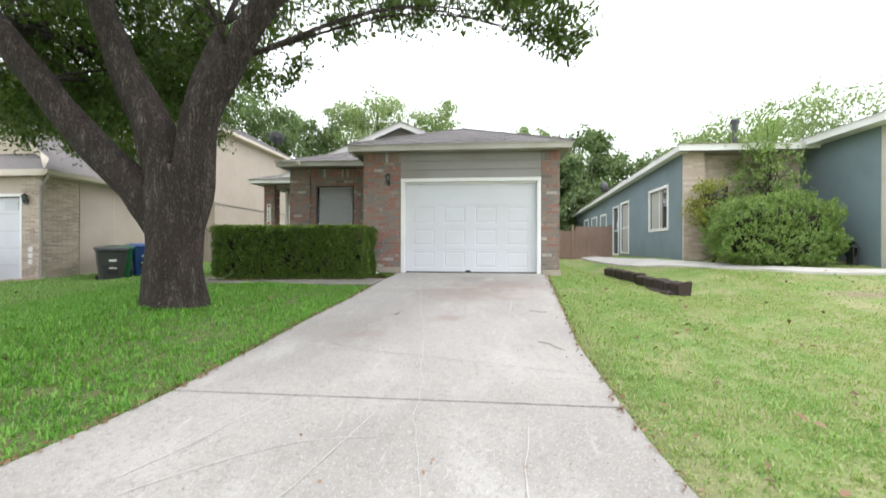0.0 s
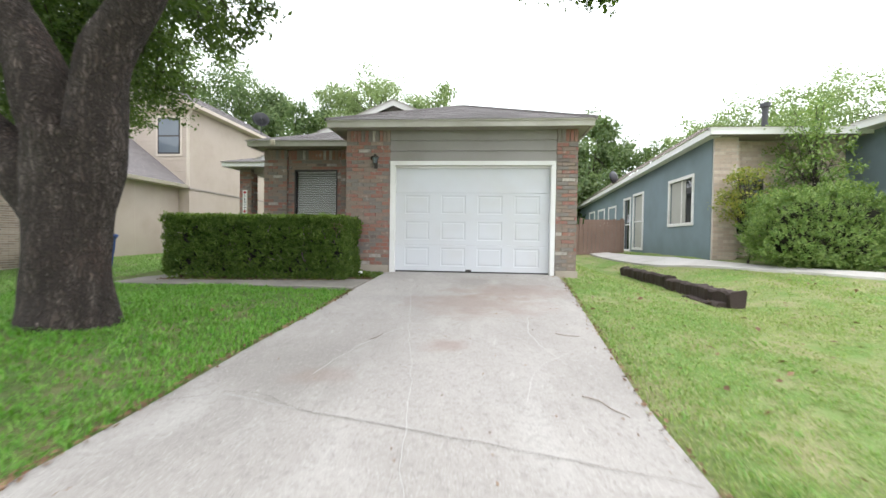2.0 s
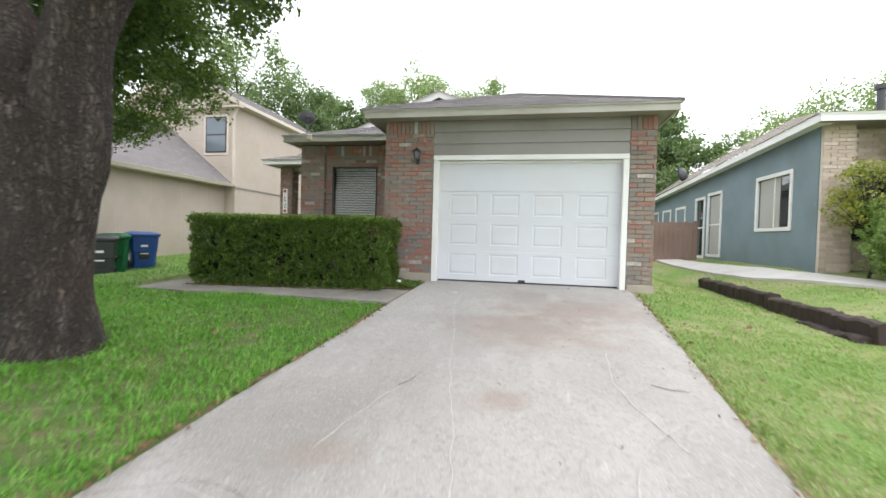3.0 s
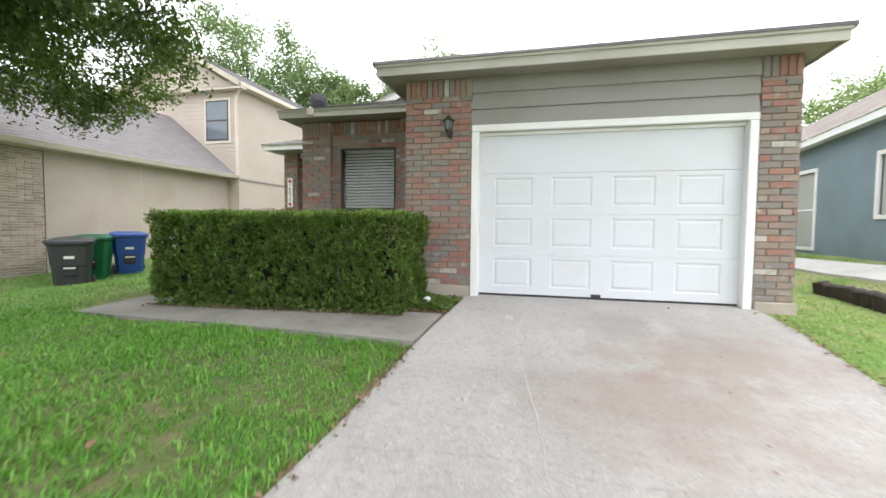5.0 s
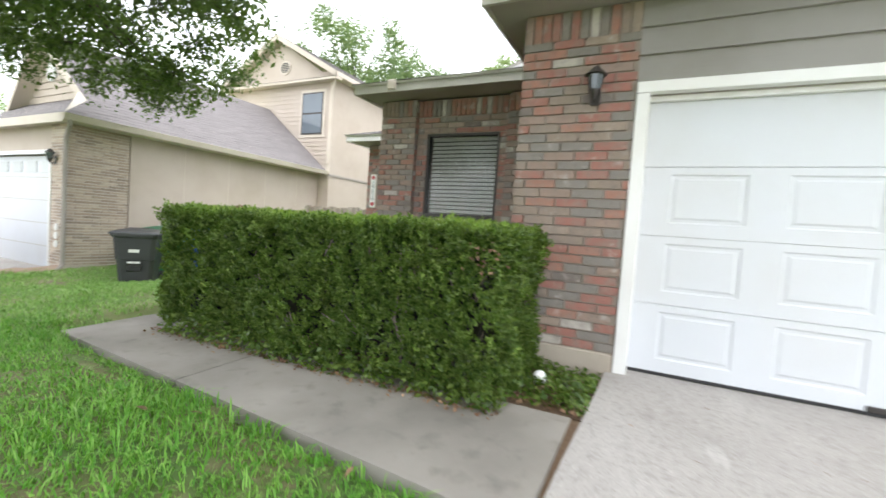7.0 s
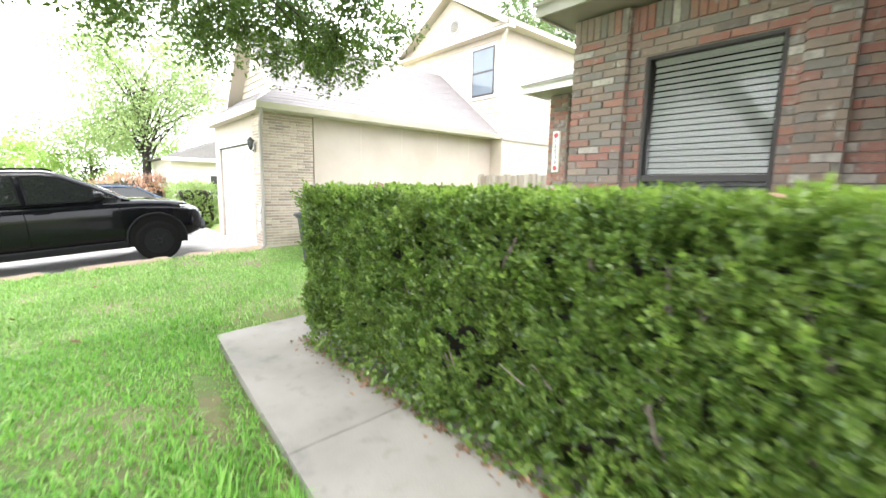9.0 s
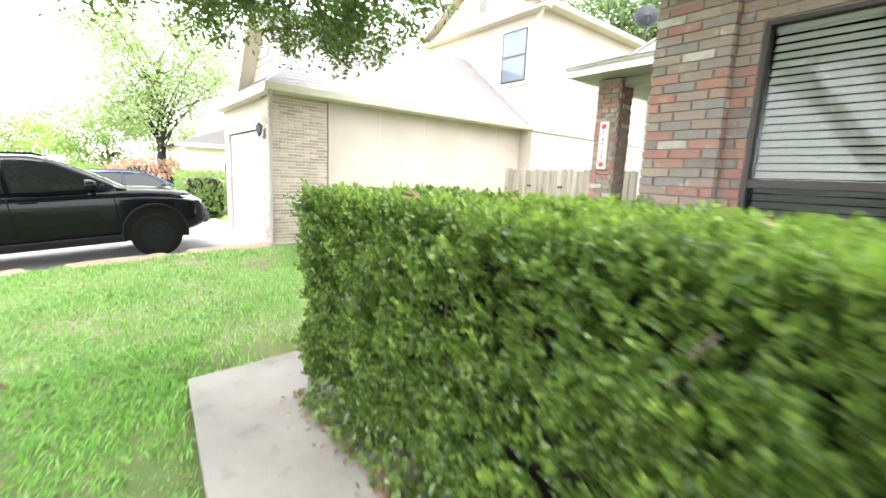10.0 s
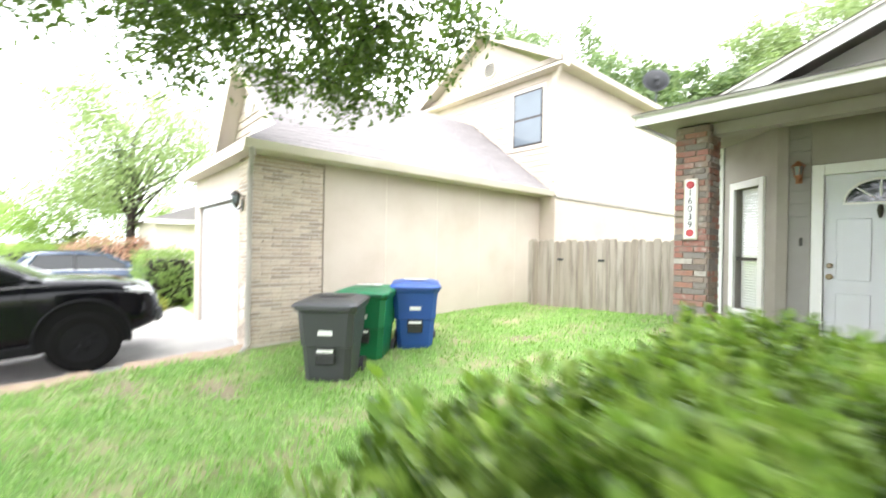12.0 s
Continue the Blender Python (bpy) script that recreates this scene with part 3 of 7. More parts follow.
# garage door with frame
door_1 = thing("door_1", -0.5, YF + 0.15, FLOOR, "closed white raised-panel garage door", "garage door", kind="structure")
for nm, bm in (("jamb", box(-2.145, -2.05, YF - 0.005, YF + 0.16, FLOOR - 0.02, 3.10, 0.004)), ("jamb", box(1.02, 1.11, YF - 0.005, YF + 0.16, FLOOR - 0.02, 3.10, 0.004)),
               ("lintel", box(-2.145, 1.11, YF - 0.012, YF + 0.16, 3.102, 3.185, 0.004)), ("head_stop", box(-2.05, 1.02, YF + 0.09, YF + 0.13, 3.06, 3.10, 0.003))):
    part(nm, bm, m_white, door_1)


def door_section(z0, z1, plain):
    y = YF + 0.135
    bm = bmesh.new()
    x0, x1 = -2.05, 1.02
    if plain:
        return box(x0, x1, y, y + 0.04, z0 + 0.0015, z1 - 0.0015, 0.003, bm)
    # frame with four sunk fields and a raised middle in each
    n = 4
    us, vs = [x0], [z0 + 0.003]
    fields = []
    for i in range(n):
        a, b = x0 + 0.19 + 0.7315 * i, x0 + 0.19 + 0.7315 * i + 0.495
        us += [a, b]
        fields.append((a, b))
    us.append(x1)
    za, zb = z0 + 0.10, z1 - 0.055
    zs = [z0 + 0.0015, za, zb, z1 - 0.0015]
    v = {}

    def vert(x, yy, z):
        k = (round(x, 4), round(yy, 4), round(z, 4))
        if k not in v:
            v[k] = bm.verts.new((x, yy, z))
        return v[k]

    def quad(xa, xb, zc, zd, yy=y):
        bm.faces.new((vert(xa, yy, zc), vert(xb, yy, zc), vert(xb, yy, zd), vert(xa, yy, zd)))
    for k in range(3):
        for i in range(len(us) - 1):
            if k == 1 and (us[i], us[i + 1]) in fields:
                continue
            quad(us[i], us[i + 1], zs[k], zs[k + 1])
    for a, b in fields:
        loops = [(0.0, y), (0.012, y + 0.009), (0.03, y + 0.009), (0.045, y + 0.002)]
        for (i0, ya), (i1, yb) in zip(loops, loops[1:]):
            o = [(a + i0, za + i0), (b - i0, za + i0), (b - i0, zb - i0), (a + i0, zb - i0)]
            q = [(a + i1, za + i1), (b - i1, za + i1), (b - i1, zb - i1), (a + i1, zb - i1)]
            for k in range(4):
                j = (k + 1) % 4
                bm.faces.new((vert(o[k][0], ya, o[k][1]), vert(o[j][0], ya, o[j][1]), vert(q[j][0], yb, q[j][1]), vert(q[k][0], yb, q[k][1])))
        i = loops[-1][0]
        quad(a + i, b - i, za + i, zb - i, loops[-1][1])
    box(x0, x1, y + 0.02, y + 0.045, z0 + 0.0015, z1 - 0.0015, 0, bm)
    for z in (z0 + 0.0015, z1 - 0.0015):
        bm.faces.new([bm.verts.new(p) for p in ((x0, y, z), (x1, y, z), (x1, y + 0.02, z), (x0, y + 0.02, z))])
    return bm


SEC = (3.095 - FLOOR - 0.02) / 4
for i in range(4):
    part("section", door_section(FLOOR + 0.02 + SEC * i, FLOOR + 0.02 + SEC * (i + 1), i == 3), m_door, door_1)
part("bottom_seal", box(-2.05, 1.02, YF + 0.14, YF + 0.18, FLOOR - 0.005, FLOOR + 0.022), m_black, door_1, "black rubber bottom seal")
part("latch", box(-0.62, -0.5, YF + 0.115, YF + 0.137, FLOOR + 0.022, FLOOR + 0.06, 0.005), m_dark, door_1, "small dark metal pull")


def holed_wall(u0, u1, z0, z1, holes, thick, m=None):
    """One wall slab along local x, from y = 0 to thick, with openings (u0, u1, z0, z1) through it."""
    us = sorted({u0, u1, *(v for h in holes for v in h[:2])})
    zs = sorted({z0, z1, *(v for h in holes for v in h[2:])})
    bm = bmesh.new()
    vs = {(i, j, k): bm.verts.new((us[i], thick * k, zs[j])) for i in range(len(us)) for j in range(len(zs)) for k in (0, 1)}

    def solid(i, j):
        if not (0 <= i < len(us) - 1 and 0 <= j < len(zs) - 1):
            return False
        a, b = (us[i] + us[i + 1]) / 2, (zs[j] + zs[j + 1]) / 2
        return not any(h[0] < a < h[1] and h[2] < b < h[3] for h in holes)
    for i in range(len(us) - 1):
        for j in range(len(zs) - 1):
            if not solid(i, j):
                continue
            for k in (0, 1):
                q = [vs[i, j, k], vs[i + 1, j, k], vs[i + 1, j + 1, k], vs[i, j + 1, k]]
                bm.faces.new(q if k == 0 else q[::-1])
            for di, dj, e in ((-1, 0, ((i, j), (i, j + 1))), (1, 0, ((i + 1, j), (i + 1, j + 1))), (0, -1, ((i, j), (i + 1, j))), (0, 1, ((i, j + 1), (i + 1, j + 1)))):
                if not solid(i + di, j + dj):
                    (a, b), (c, d) = e
                    bm.faces.new((vs[a, b, 0], vs[c, d, 0], vs[c, d, 1], vs[a, b, 1]))
    for v in [v for v in bm.verts if not v.link_faces]:
        bm.verts.remove(v)
    bmesh.ops.recalc_face_normals(bm, faces=bm.faces[:])
    if m is not None:
        bmesh.ops.transform(bm, matrix=m, verts=bm.verts[:])
    return bm


def fascia_run(name, p0, p1, z0, z1, thick=0.03, material=None, label="greige painted fascia board"):
    a, b = Vector((*p0, 0)), Vector((*p1, 0))
    d = (b - a).normalized()
    o = Vector((d.y, -d.x, 0)) * thick
    bm = prism([(a.x, a.y, z0), (b.x, b.y, z0), (b.x, b.y, z1), (a.x, a.y, z1)], (-o.x, -o.y, 0))
    return single(name, bm, material or m_trim, label, "fascia", kind="structure")


def shingle_plane(corners, name_parent, courses, thick=0.012, material=None):
    """A roof plane (eave left, eave right, top right, top left) laid in stepped rows of shingle tabs of uneven width."""
    el, er, tr, tl = (Vector(c) for c in corners)
    nrm = (er - el).cross(tl - el).normalized()
    if nrm.z < 0:
        nrm = -nrm
    rng = random.Random(round(el.x * 10 + el.y))
    bm = bmesh.new()
    for i in range(courses):
        f0, f1 = i / courses, min((i + 1.25) / courses, 1.0)
        l0, r0, l1, r1 = el.lerp(tl, f0), er.lerp(tr, f0), el.lerp(tl, f1), er.lerp(tr, f1)
        run = (r0 - l0).length
        cuts, u = [0.0], rng.uniform(0.1, 0.35)
        while u < run - 0.1 and run > 0.3:
            cuts.append(u / run)
            u += rng.uniform(0.22, 0.42)
        cuts.append(1.0)
        lift = nrm * (thick * 0.75)
        for u0, u1 in zip(cuts, cuts[1:]):
            t = nrm * rng.uniform(-0.002, 0.003)
            a, b, c, d = l0.lerp(r0, u0) + lift + t, l0.lerp(r0, u1) + lift + t, l1.lerp(r1, u1) + nrm * 0.004, l1.lerp(r1, u0) + nrm * 0.004
            va, vb, vc, vd = (bm.verts.new(p) for p in (a, b, c, d))
            bm.faces.new((va, vb, vc, vd))
            bm.faces.new((bm.verts.new(a), bm.verts.new(b), bm.verts.new(b - lift), bm.verts.new(a - lift)))
    ob = part("shingles", bm, material or m_shingle, name_parent)
    return tagged(ob, kind="stuff")


def roof_deck(corners, thick=0.03):
    p = [Vector(c) for c in corners]
    n = (p[1] - p[0]).cross(p[2] - p[0]).normalized()
    if n.z < 0:
        n = -n
    return prism([q - n * thick for q in p], n * (thick - 0.002))


# garage wing: eave, soffit, hip roof
EY, EL, ER, EZ0, EZ1 = 9.66, -3.33, 1.74, 3.775, 3.905
fascia_run("trim", (EL, EY), (ER, EY), EZ0, EZ1)
fascia_run("trim", (ER - 0.002, EY + 0.03), (ER - 0.002, 20), EZ0, EZ1)
fascia_run("trim", (EL + 0.002, 13.0), (EL + 0.002, EY + 0.03), EZ0, EZ1)
single("ceiling", box(EL + 0.03, ER - 0.03, EY + 0.03, 24.0, EZ0 + 0.025, EZ0 + 0.05), m_soffit, "taupe painted soffit under the garage eaves", "soffit", kind="structure")
PK = Vector(((EL + ER) / 2, 12.2, 4.93))
roof_1 = thing("roof_1", PK.x, 12, EZ1, "low hip roof of grey asphalt shingles over the garage", "roof", kind="structure")
for q, n in (([(EL - 0.03, EY - 0.03, EZ1), (ER + 0.03, EY - 0.03, EZ1), PK, PK], 20), ([(ER + 0.03, EY - 0.03, EZ1), (ER + 0.03, 24, EZ1), (PK.x, 24, PK.z), PK], 18), ([(EL - 0.03, 24, EZ1), (EL - 0.03, EY - 0.03, EZ1), PK, (PK.x, 24, PK.z)], 18)):
    tri = q[:3] if q[2] is q[3] else q
    part("deck", roof_deck(tri), m_trim, roof_1)
    shingle_plane(q, roof_1, n)
for a in ((EL - 0.03, EY - 0.03, EZ1), (ER + 0.03, EY - 0.03, EZ1)):
    part("hip_cap", tube([Vector(a) + Vector((0, 0, 0.012)), PK + Vector((0, 0, 0.01))], [0.035, 0.035], 6), m_shingle, roof_1)

# bay wall with the blind window
YW = 11.8
wall_6 = single("wall_6", box(-5.72, -5.15, YW + 0.02, YW + 0.3, 0.6, 3.80), m_mortar, "brick pier at the end of the window wall", "wall", kind="structure")
bm = holed_wall(-5.15, -3.04, 0.6, 3.8, [(-4.98, -3.88, 1.72, 3.32)], 0.2, Matrix.Translation((0, YW + 0.10, 0)))
wall_7 = single("wall_7", bm, m_mortar, "recessed brick wall round a window", "wall", kind="structure")
wall_16 = single("wall_16", box(-3.755, -3.465, YW + 0.02, YW + 0.10, 0.6, 3.80), m_mortar, "slim brick pier beside the window", "wall", kind="structure")
wall_8 = single("wall_8", box(-5.72, -5.5, YW + 0.3, 15.5, 0.6, 3.8), m_mortar, "brick side wall of the window bay", "wall", kind="structure")
window_1 = thing("window_1", -4.43, YW + 0.1, 1.72, "dark bronze sash window with closed cream blind", "window", kind="structure")
part("window_frame", box(-4.98, -4.945, YW + 0.09, YW + 0.2, 1.72, 3.32, 0.004), m_dark, window_1)
part("window_frame", box(-3.915, -3.88, YW + 0.09, YW + 0.2, 1.72, 3.32, 0.004), m_dark, window_1)
part("window_frame", box(-4.945, -3.915, YW + 0.09, YW + 0.2, 3.285, 3.32, 0.004), m_dark, window_1)
part("window_sill", box(-4.925, -3.935, YW + 0.08, YW + 0.2, 1.72, 1.775, 0.004), m_dark, window_1)
part("meeting_rail", box(-4.945, -3.915, YW + 0.10, YW + 0.16, 2.14, 2.20, 0.004), m_dark, window_1)
for z0, z1 in ((1.775, 2.14), (2.20, 3.285)):
    pane = part("pane", box(-4.945, -3.915, YW + 0.125, YW + 0.130, z0, z1), m_screen if z0 < 2 else m_glass, window_1)
    pane.visible_shadow = False
blind = thing("window_blind", -4.43, YW + 0.2, 1.75, "closed cream horizontal slat blind behind glass", "blind")
n = 27
for i in range(n):
    z = 1.79 + (3.25 - 1.79) * i / (n - 1)
    bm = box(-0.49, 0.49, -0.0015, 0.0015, -0.0268, 0.0268)
    bmesh.ops.transform(bm, matrix=Matrix.Translation((-4.43, YW + 0.185, z)) @ Matrix.Rotation(radians(-31), 4, "X"), verts=bm.verts[:])
    part("slat", bm, m_blind, blind)
part("headrail", box(-4.925, -3.935, YW + 0.165, YW + 0.2, 3.25, 3.3), m_blind, blind)
for x in (-4.7, -4.16):
    part("cord", tube([(x, YW + 0.16, 1.78), (x, YW + 0.16, 3.27)], [0.002, 0.002], 5), m_blind, blind)
# black sheet added for the darkness of the room behind the slats
single("wall_9", box(-4.99, -3.87, YW + 0.32, YW + 0.34, 1.6, 3.4), m_void, "black sheet in place of the dim room behind the blind", "wall", kind="structure")

# eave and roof of the bay
E2Y, E2L = 11.40, -5.95
fascia_run("trim", (E2L, E2Y), (EL + 0.03, E2Y), 3.80, 3.93)
fascia_run("trim", (E2L + 0.002, 14.18), (E2L + 0.002, E2Y + 0.03), 3.80, 3.93)
single("ceiling", box(E2L + 0.03, EL, E2Y + 0.03, 14.2, 3.82, 3.84), m_soffit, "taupe painted soffit of the window bay", "soffit", kind="structure")
roof_2 = thing("roof_2", -4.5, 13, 3.93, "grey shingled roof over the window bay", "roof", kind="structure")
for q, n in (([(E2L - 0.03, E2Y - 0.03, 3.93), (-2.6, E2Y - 0.03, 3.93), (-2.6, 14.55, 4.97), (E2L - 0.03 + 1.6, 14.55, 4.97)], 21), ([(E2L - 0.03, 14.55, 3.93), (E2L - 0.03, E2Y - 0.03, 3.93), (E2L + 1.57, 14.55, 4.97), (E2L + 1.57, 14.55, 4.97)], 12)):
    part("deck", roof_deck(q[:3] if q[2] == q[3] else q), m_trim, roof_2)
    shingle_plane(q, roof_2, n)

single("bracket", box(-5.36, -5.24, E2Y - 0.05, E2Y, 3.82, 3.95, 0.01), m_tan_trim, "small cream bracket on the bay fascia", "bracket")

# main gable behind
GY, GA = 14.5, Vector((-3.06, 14.5, 5.86))
gable = single("wall_10", prism([(-7.35, GY + 0.25, 3.9), (1.3, GY + 0.25, 3.9), (GA.x, GY + 0.25, GA.z - 0.12)], (0, 0.15, 0)), m_siding, "grey boarded gable end of the main roof", "wall", kind="structure")
for s, foot in ((-1, (-7.62, 3.97)), (1, (1.5, 3.97))):
    bm = prism([(foot[0], GY - 0.02, foot[1]), (GA.x, GY - 0.02, GA.z + 0.02), (GA.x, GY - 0.02, GA.z - 0.16), (foot[0], GY - 0.02, foot[1] - 0.17)], (0, 0.03, 0))
    single("trim", bm, m_white, "white painted rake board of the gable", "fascia", kind="structure")
roof_3 = thing("roof_3", GA.x, 18, 4.0, "grey shingled main gable roof", "roof", kind="structure")
for q in ([(1.55, GY - 0.05, 3.97), (1.55, 24, 3.97), (GA.x, 24, GA.z + 0.03), (GA.x, GY - 0.05, GA.z + 0.03)], [(-7.68, 24, 3.97), (-7.68, GY - 0.05, 3.97), (GA.x, GY - 0.05, GA.z + 0.03), (GA.x, 24, GA.z + 0.03)]):
    part("deck", roof_deck(q), m_trim, roof_3)
    shingle_plane(q, roof_3, 30)
single("wall_11", box(-7.6, 1.3, 23.7, 23.9, 0.6, 4.4), m_siding, "grey back wall of the house", "wall", kind="structure")

# porch
PZ = 1.06
single("floor", box(-8.3, -5.6, 14.3, 16.6, 0.6, PZ), m_walk, "worn grey concrete porch floor", "floor", kind="structure")
wall_12 = single("column", box(-8.0, -7.63, 14.62, 15.0, 0.7, 3.78), m_mortar, "square porch column of mixed bricks", "column", kind="structure")
single("ceiling", box(-8.25, -5.72, 14.25, 16.6, 3.80, 3.83), m_soffit, "taupe painted porch ceiling", "ceiling", kind="structure")
single("trim", box(-8.05, -5.72, 14.72, 14.92, 3.66, 3.80, 0.005), m_soffit, "taupe painted porch beam", "beam", kind="structure")
fascia_run("trim", (-8.36, 14.2), (-5.9, 14.2), 3.80, 3.94, material=m_white, label="white painted porch fascia")
fascia_run("trim", (-8.358, 24), (-8.358, 14.23), 3.80, 3.94, material=m_white, label="white painted porch fascia")
roof_4 = thing("roof_4", -7, 14.5, 3.94, "grey shingled porch roof skirt", "roof", kind="structure")
for q, n in (([(-8.39, 14.17, 3.94), (-5.6, 14.17, 3.94), (-5.6, 14.85, 4.17), (-7.7, 14.85, 4.17)], 5), ([(-8.39, 24, 3.94), (-8.39, 14.17, 3.94), (-7.7, 14.85, 4.17), (-7.7, 24, 4.17)], 5)):
    part("deck", roof_deck(q), m_trim, roof_4)
    shingle_plane(q, roof_4, n)
# door wall and the slanted window wall
YD = 15.48
door_wall = single("wall_13", box(-7.05, -6.78, YD + 0.02, YD + 0.2, 0.9, 3.8), m_soffit, "taupe lap-sided porch wall", "wall", kind="structure")
single("wall_14", box(-6.78, -5.5, YD + 0.02, YD + 0.2, 3.27, 3.8), m_soffit, "taupe wall above the front door", "wall", kind="structure")
for i in range(17):
    z0 = PZ + 0.16 * i
    bm = prism([(-7.0, YD - 0.015, z0), (-7.0, YD + 0.02, z0), (-7.0, YD + 0.02, z0 + 0.165), (-7.0, YD + 0.008, z0 + 0.165)], (0.21, 0, 0))
    part("board", bm, m_siding, door_wall)
single("trim", box(-7.12, -7.0, YD - 0.03, YD + 0.1, PZ, 3.8, 0.004), m_soffit, "taupe corner board", "trim", kind="structure")
A, B = Vector((-7.98, 16.33, 0)), Vector((-7.12, 15.47, 0))
dv = (B - A).normalized()
ov = Vector((dv.y, -dv.x, 0))


def slant(u0, u1, z0, z1, out0, out1, bevel=0.003):
    """A box on the slanted wall."""
    mm = Matrix.Translation(A) @ Matrix.Rotation(math.atan2(dv.y, dv.x), 4, "Z")
    return box(u0, u1, -out1, -out0, z0, z1, bevel, m=mm)


L = (B - A).length
bm = holed_wall(0, L, 0.9, 3.8, [(0.36, L - 0.30, 1.4, 3.12)], 0.14, Matrix.Translation(A) @ Matrix.Rotation(math.atan2(dv.y, dv.x), 4, "Z"))
single("wall_15", bm, m_soffit, "taupe slanted wall beside the front door", "wall", kind="structure")
window_2 = thing("window_2", -7.55, 15.9, 1.4, "narrow white-trimmed sash window with closed blind", "window", kind="structure")
for q in ((0.27, 0.37, 1.3, 3.22), (L - 0.31, L - 0.21, 1.3, 3.22), (0.37, L - 0.31, 3.12, 3.22), (0.37, L - 0.31, 1.3, 1.4)):
    part("window_frame", slant(q[0], q[1], q[2], q[3], -0.01, 0.03), m_white, window_2)
part("meeting_rail", slant(0.37, L - 0.31, 2.1, 2.14, -0.05, -0.02), m_dark, window_2)
for z0, z1 in ((1.4, 2.1), (2.14, 3.12)):
    pn = part("pane", slant(0.37, L - 0.31, z0, z1, -0.05, -0.045, 0), m_glass, window_2)
    pn.visible_shadow = False
blind_2 = thing("window_blind", -7.55, 15.9, 1.4, "closed white slat blind in the porch window", "blind")
for i in range(44):
    z = 1.42 + 0.0385 * i
    part("slat", slant(0.38, L - 0.32, z, z + 0.034, -0.10, -0.09, 0), m_white, blind_2)
single("post", box(-8.02, -7.93, 16.25, 16.34, 0.9, 3.8, 0.004), m_white, "white painted corner board of the porch wall", "post", kind="structure")

door_2 = thing("door_2", -6.2, YD, PZ, "white panelled front door with fanlight", "front door", kind="structure")
for bm in (box(-6.78, -6.67, YD - 0.02, YD + 0.08, PZ, 3.27, 0.004), box(-5.72, -5.62, YD - 0.02, YD + 0.08, PZ, 3.27, 0.004), box(-6.67, -5.72, YD - 0.02, YD + 0.08, 3.145, 3.27, 0.004)):
    part("door_frame", bm, m_white, door_2)
leaf = part("door_leaf", box(-6.665, -5.725, YD + 0.03, YD + 0.075, PZ + 0.02, 3.14, 0.003), m_door, door_2)
fan = bmesh.new()
cx, cz, r = -6.195, 2.80, 0.25
ring = [fan.verts.new((cx + r * 1.15 * math.cos(a), YD + 0.027, cz + r * math.sin(a))) for a in np.linspace(0, math.pi, 17)]
fan.faces.new(ring[::-1])
part("fanlight", fan, m_pane_dark, leaf, "dark half-round fanlight pane")
for a in (radians(45), radians(90), radians(135)):
    part("muntin", tube([(cx + 0.06 * math.cos(a), YD + 0.022, cz + 0.06 * math.sin(a)), (cx + r * 1.15 * math.cos(a), YD + 0.022, cz + r * math.sin(a))], [0.009, 0.009], 6), m_white, leaf)
part("fan_frame", tube([(cx + (r + 0.01) * 1.15 * math.cos(a), YD + 0.022, cz + (r + 0.01) * math.sin(a)) for a in np.linspace(0, math.pi, 17)] , [0.014] * 17, 6), m_white, leaf)
part("fan_frame", box(cx - 0.31, cx + 0.31, YD + 0.012, YD + 0.03, cz - 0.02, cz + 0.004), m_white, leaf)
for za, zb in ((1.2, 1.75), (1.9, 2.62)):
    for xa, xb in ((-6.56, -6.26), (-6.13, -5.83)):
        part("door_panel", box(xa, xb, YD + 0.018, YD + 0.031, za, zb, 0.009), m_door, leaf)
m_brass = painted("aged_brass", (0.28, 0.21, 0.12), 0.35, 0.1)
part("knocker", tube([(cx, YD + 0.02, 2.76), (cx, YD + 0.0, 2.7), (cx, YD + 0.015, 2.62)], [0.02, 0.03, 0.012], 8), m_dark, leaf, "small black knocker")
for z, rr in ((2.07, 0.03), (1.94, 0.034)):
    part("door_knob", tube([(-6.61, YD + 0.03, z), (-6.61, YD - 0.01, z), (-6.61, YD - 0.03, z)], [rr, rr, rr * 0.6], 12), m_brass, leaf, "brushed metal lock")
single("doorbell", box(-6.89, -6.86, YD - 0.03, YD - 0.005, 2.3, 2.4, 0.004), m_dark, "dark doorbell button on the porch wall", "doorbell")


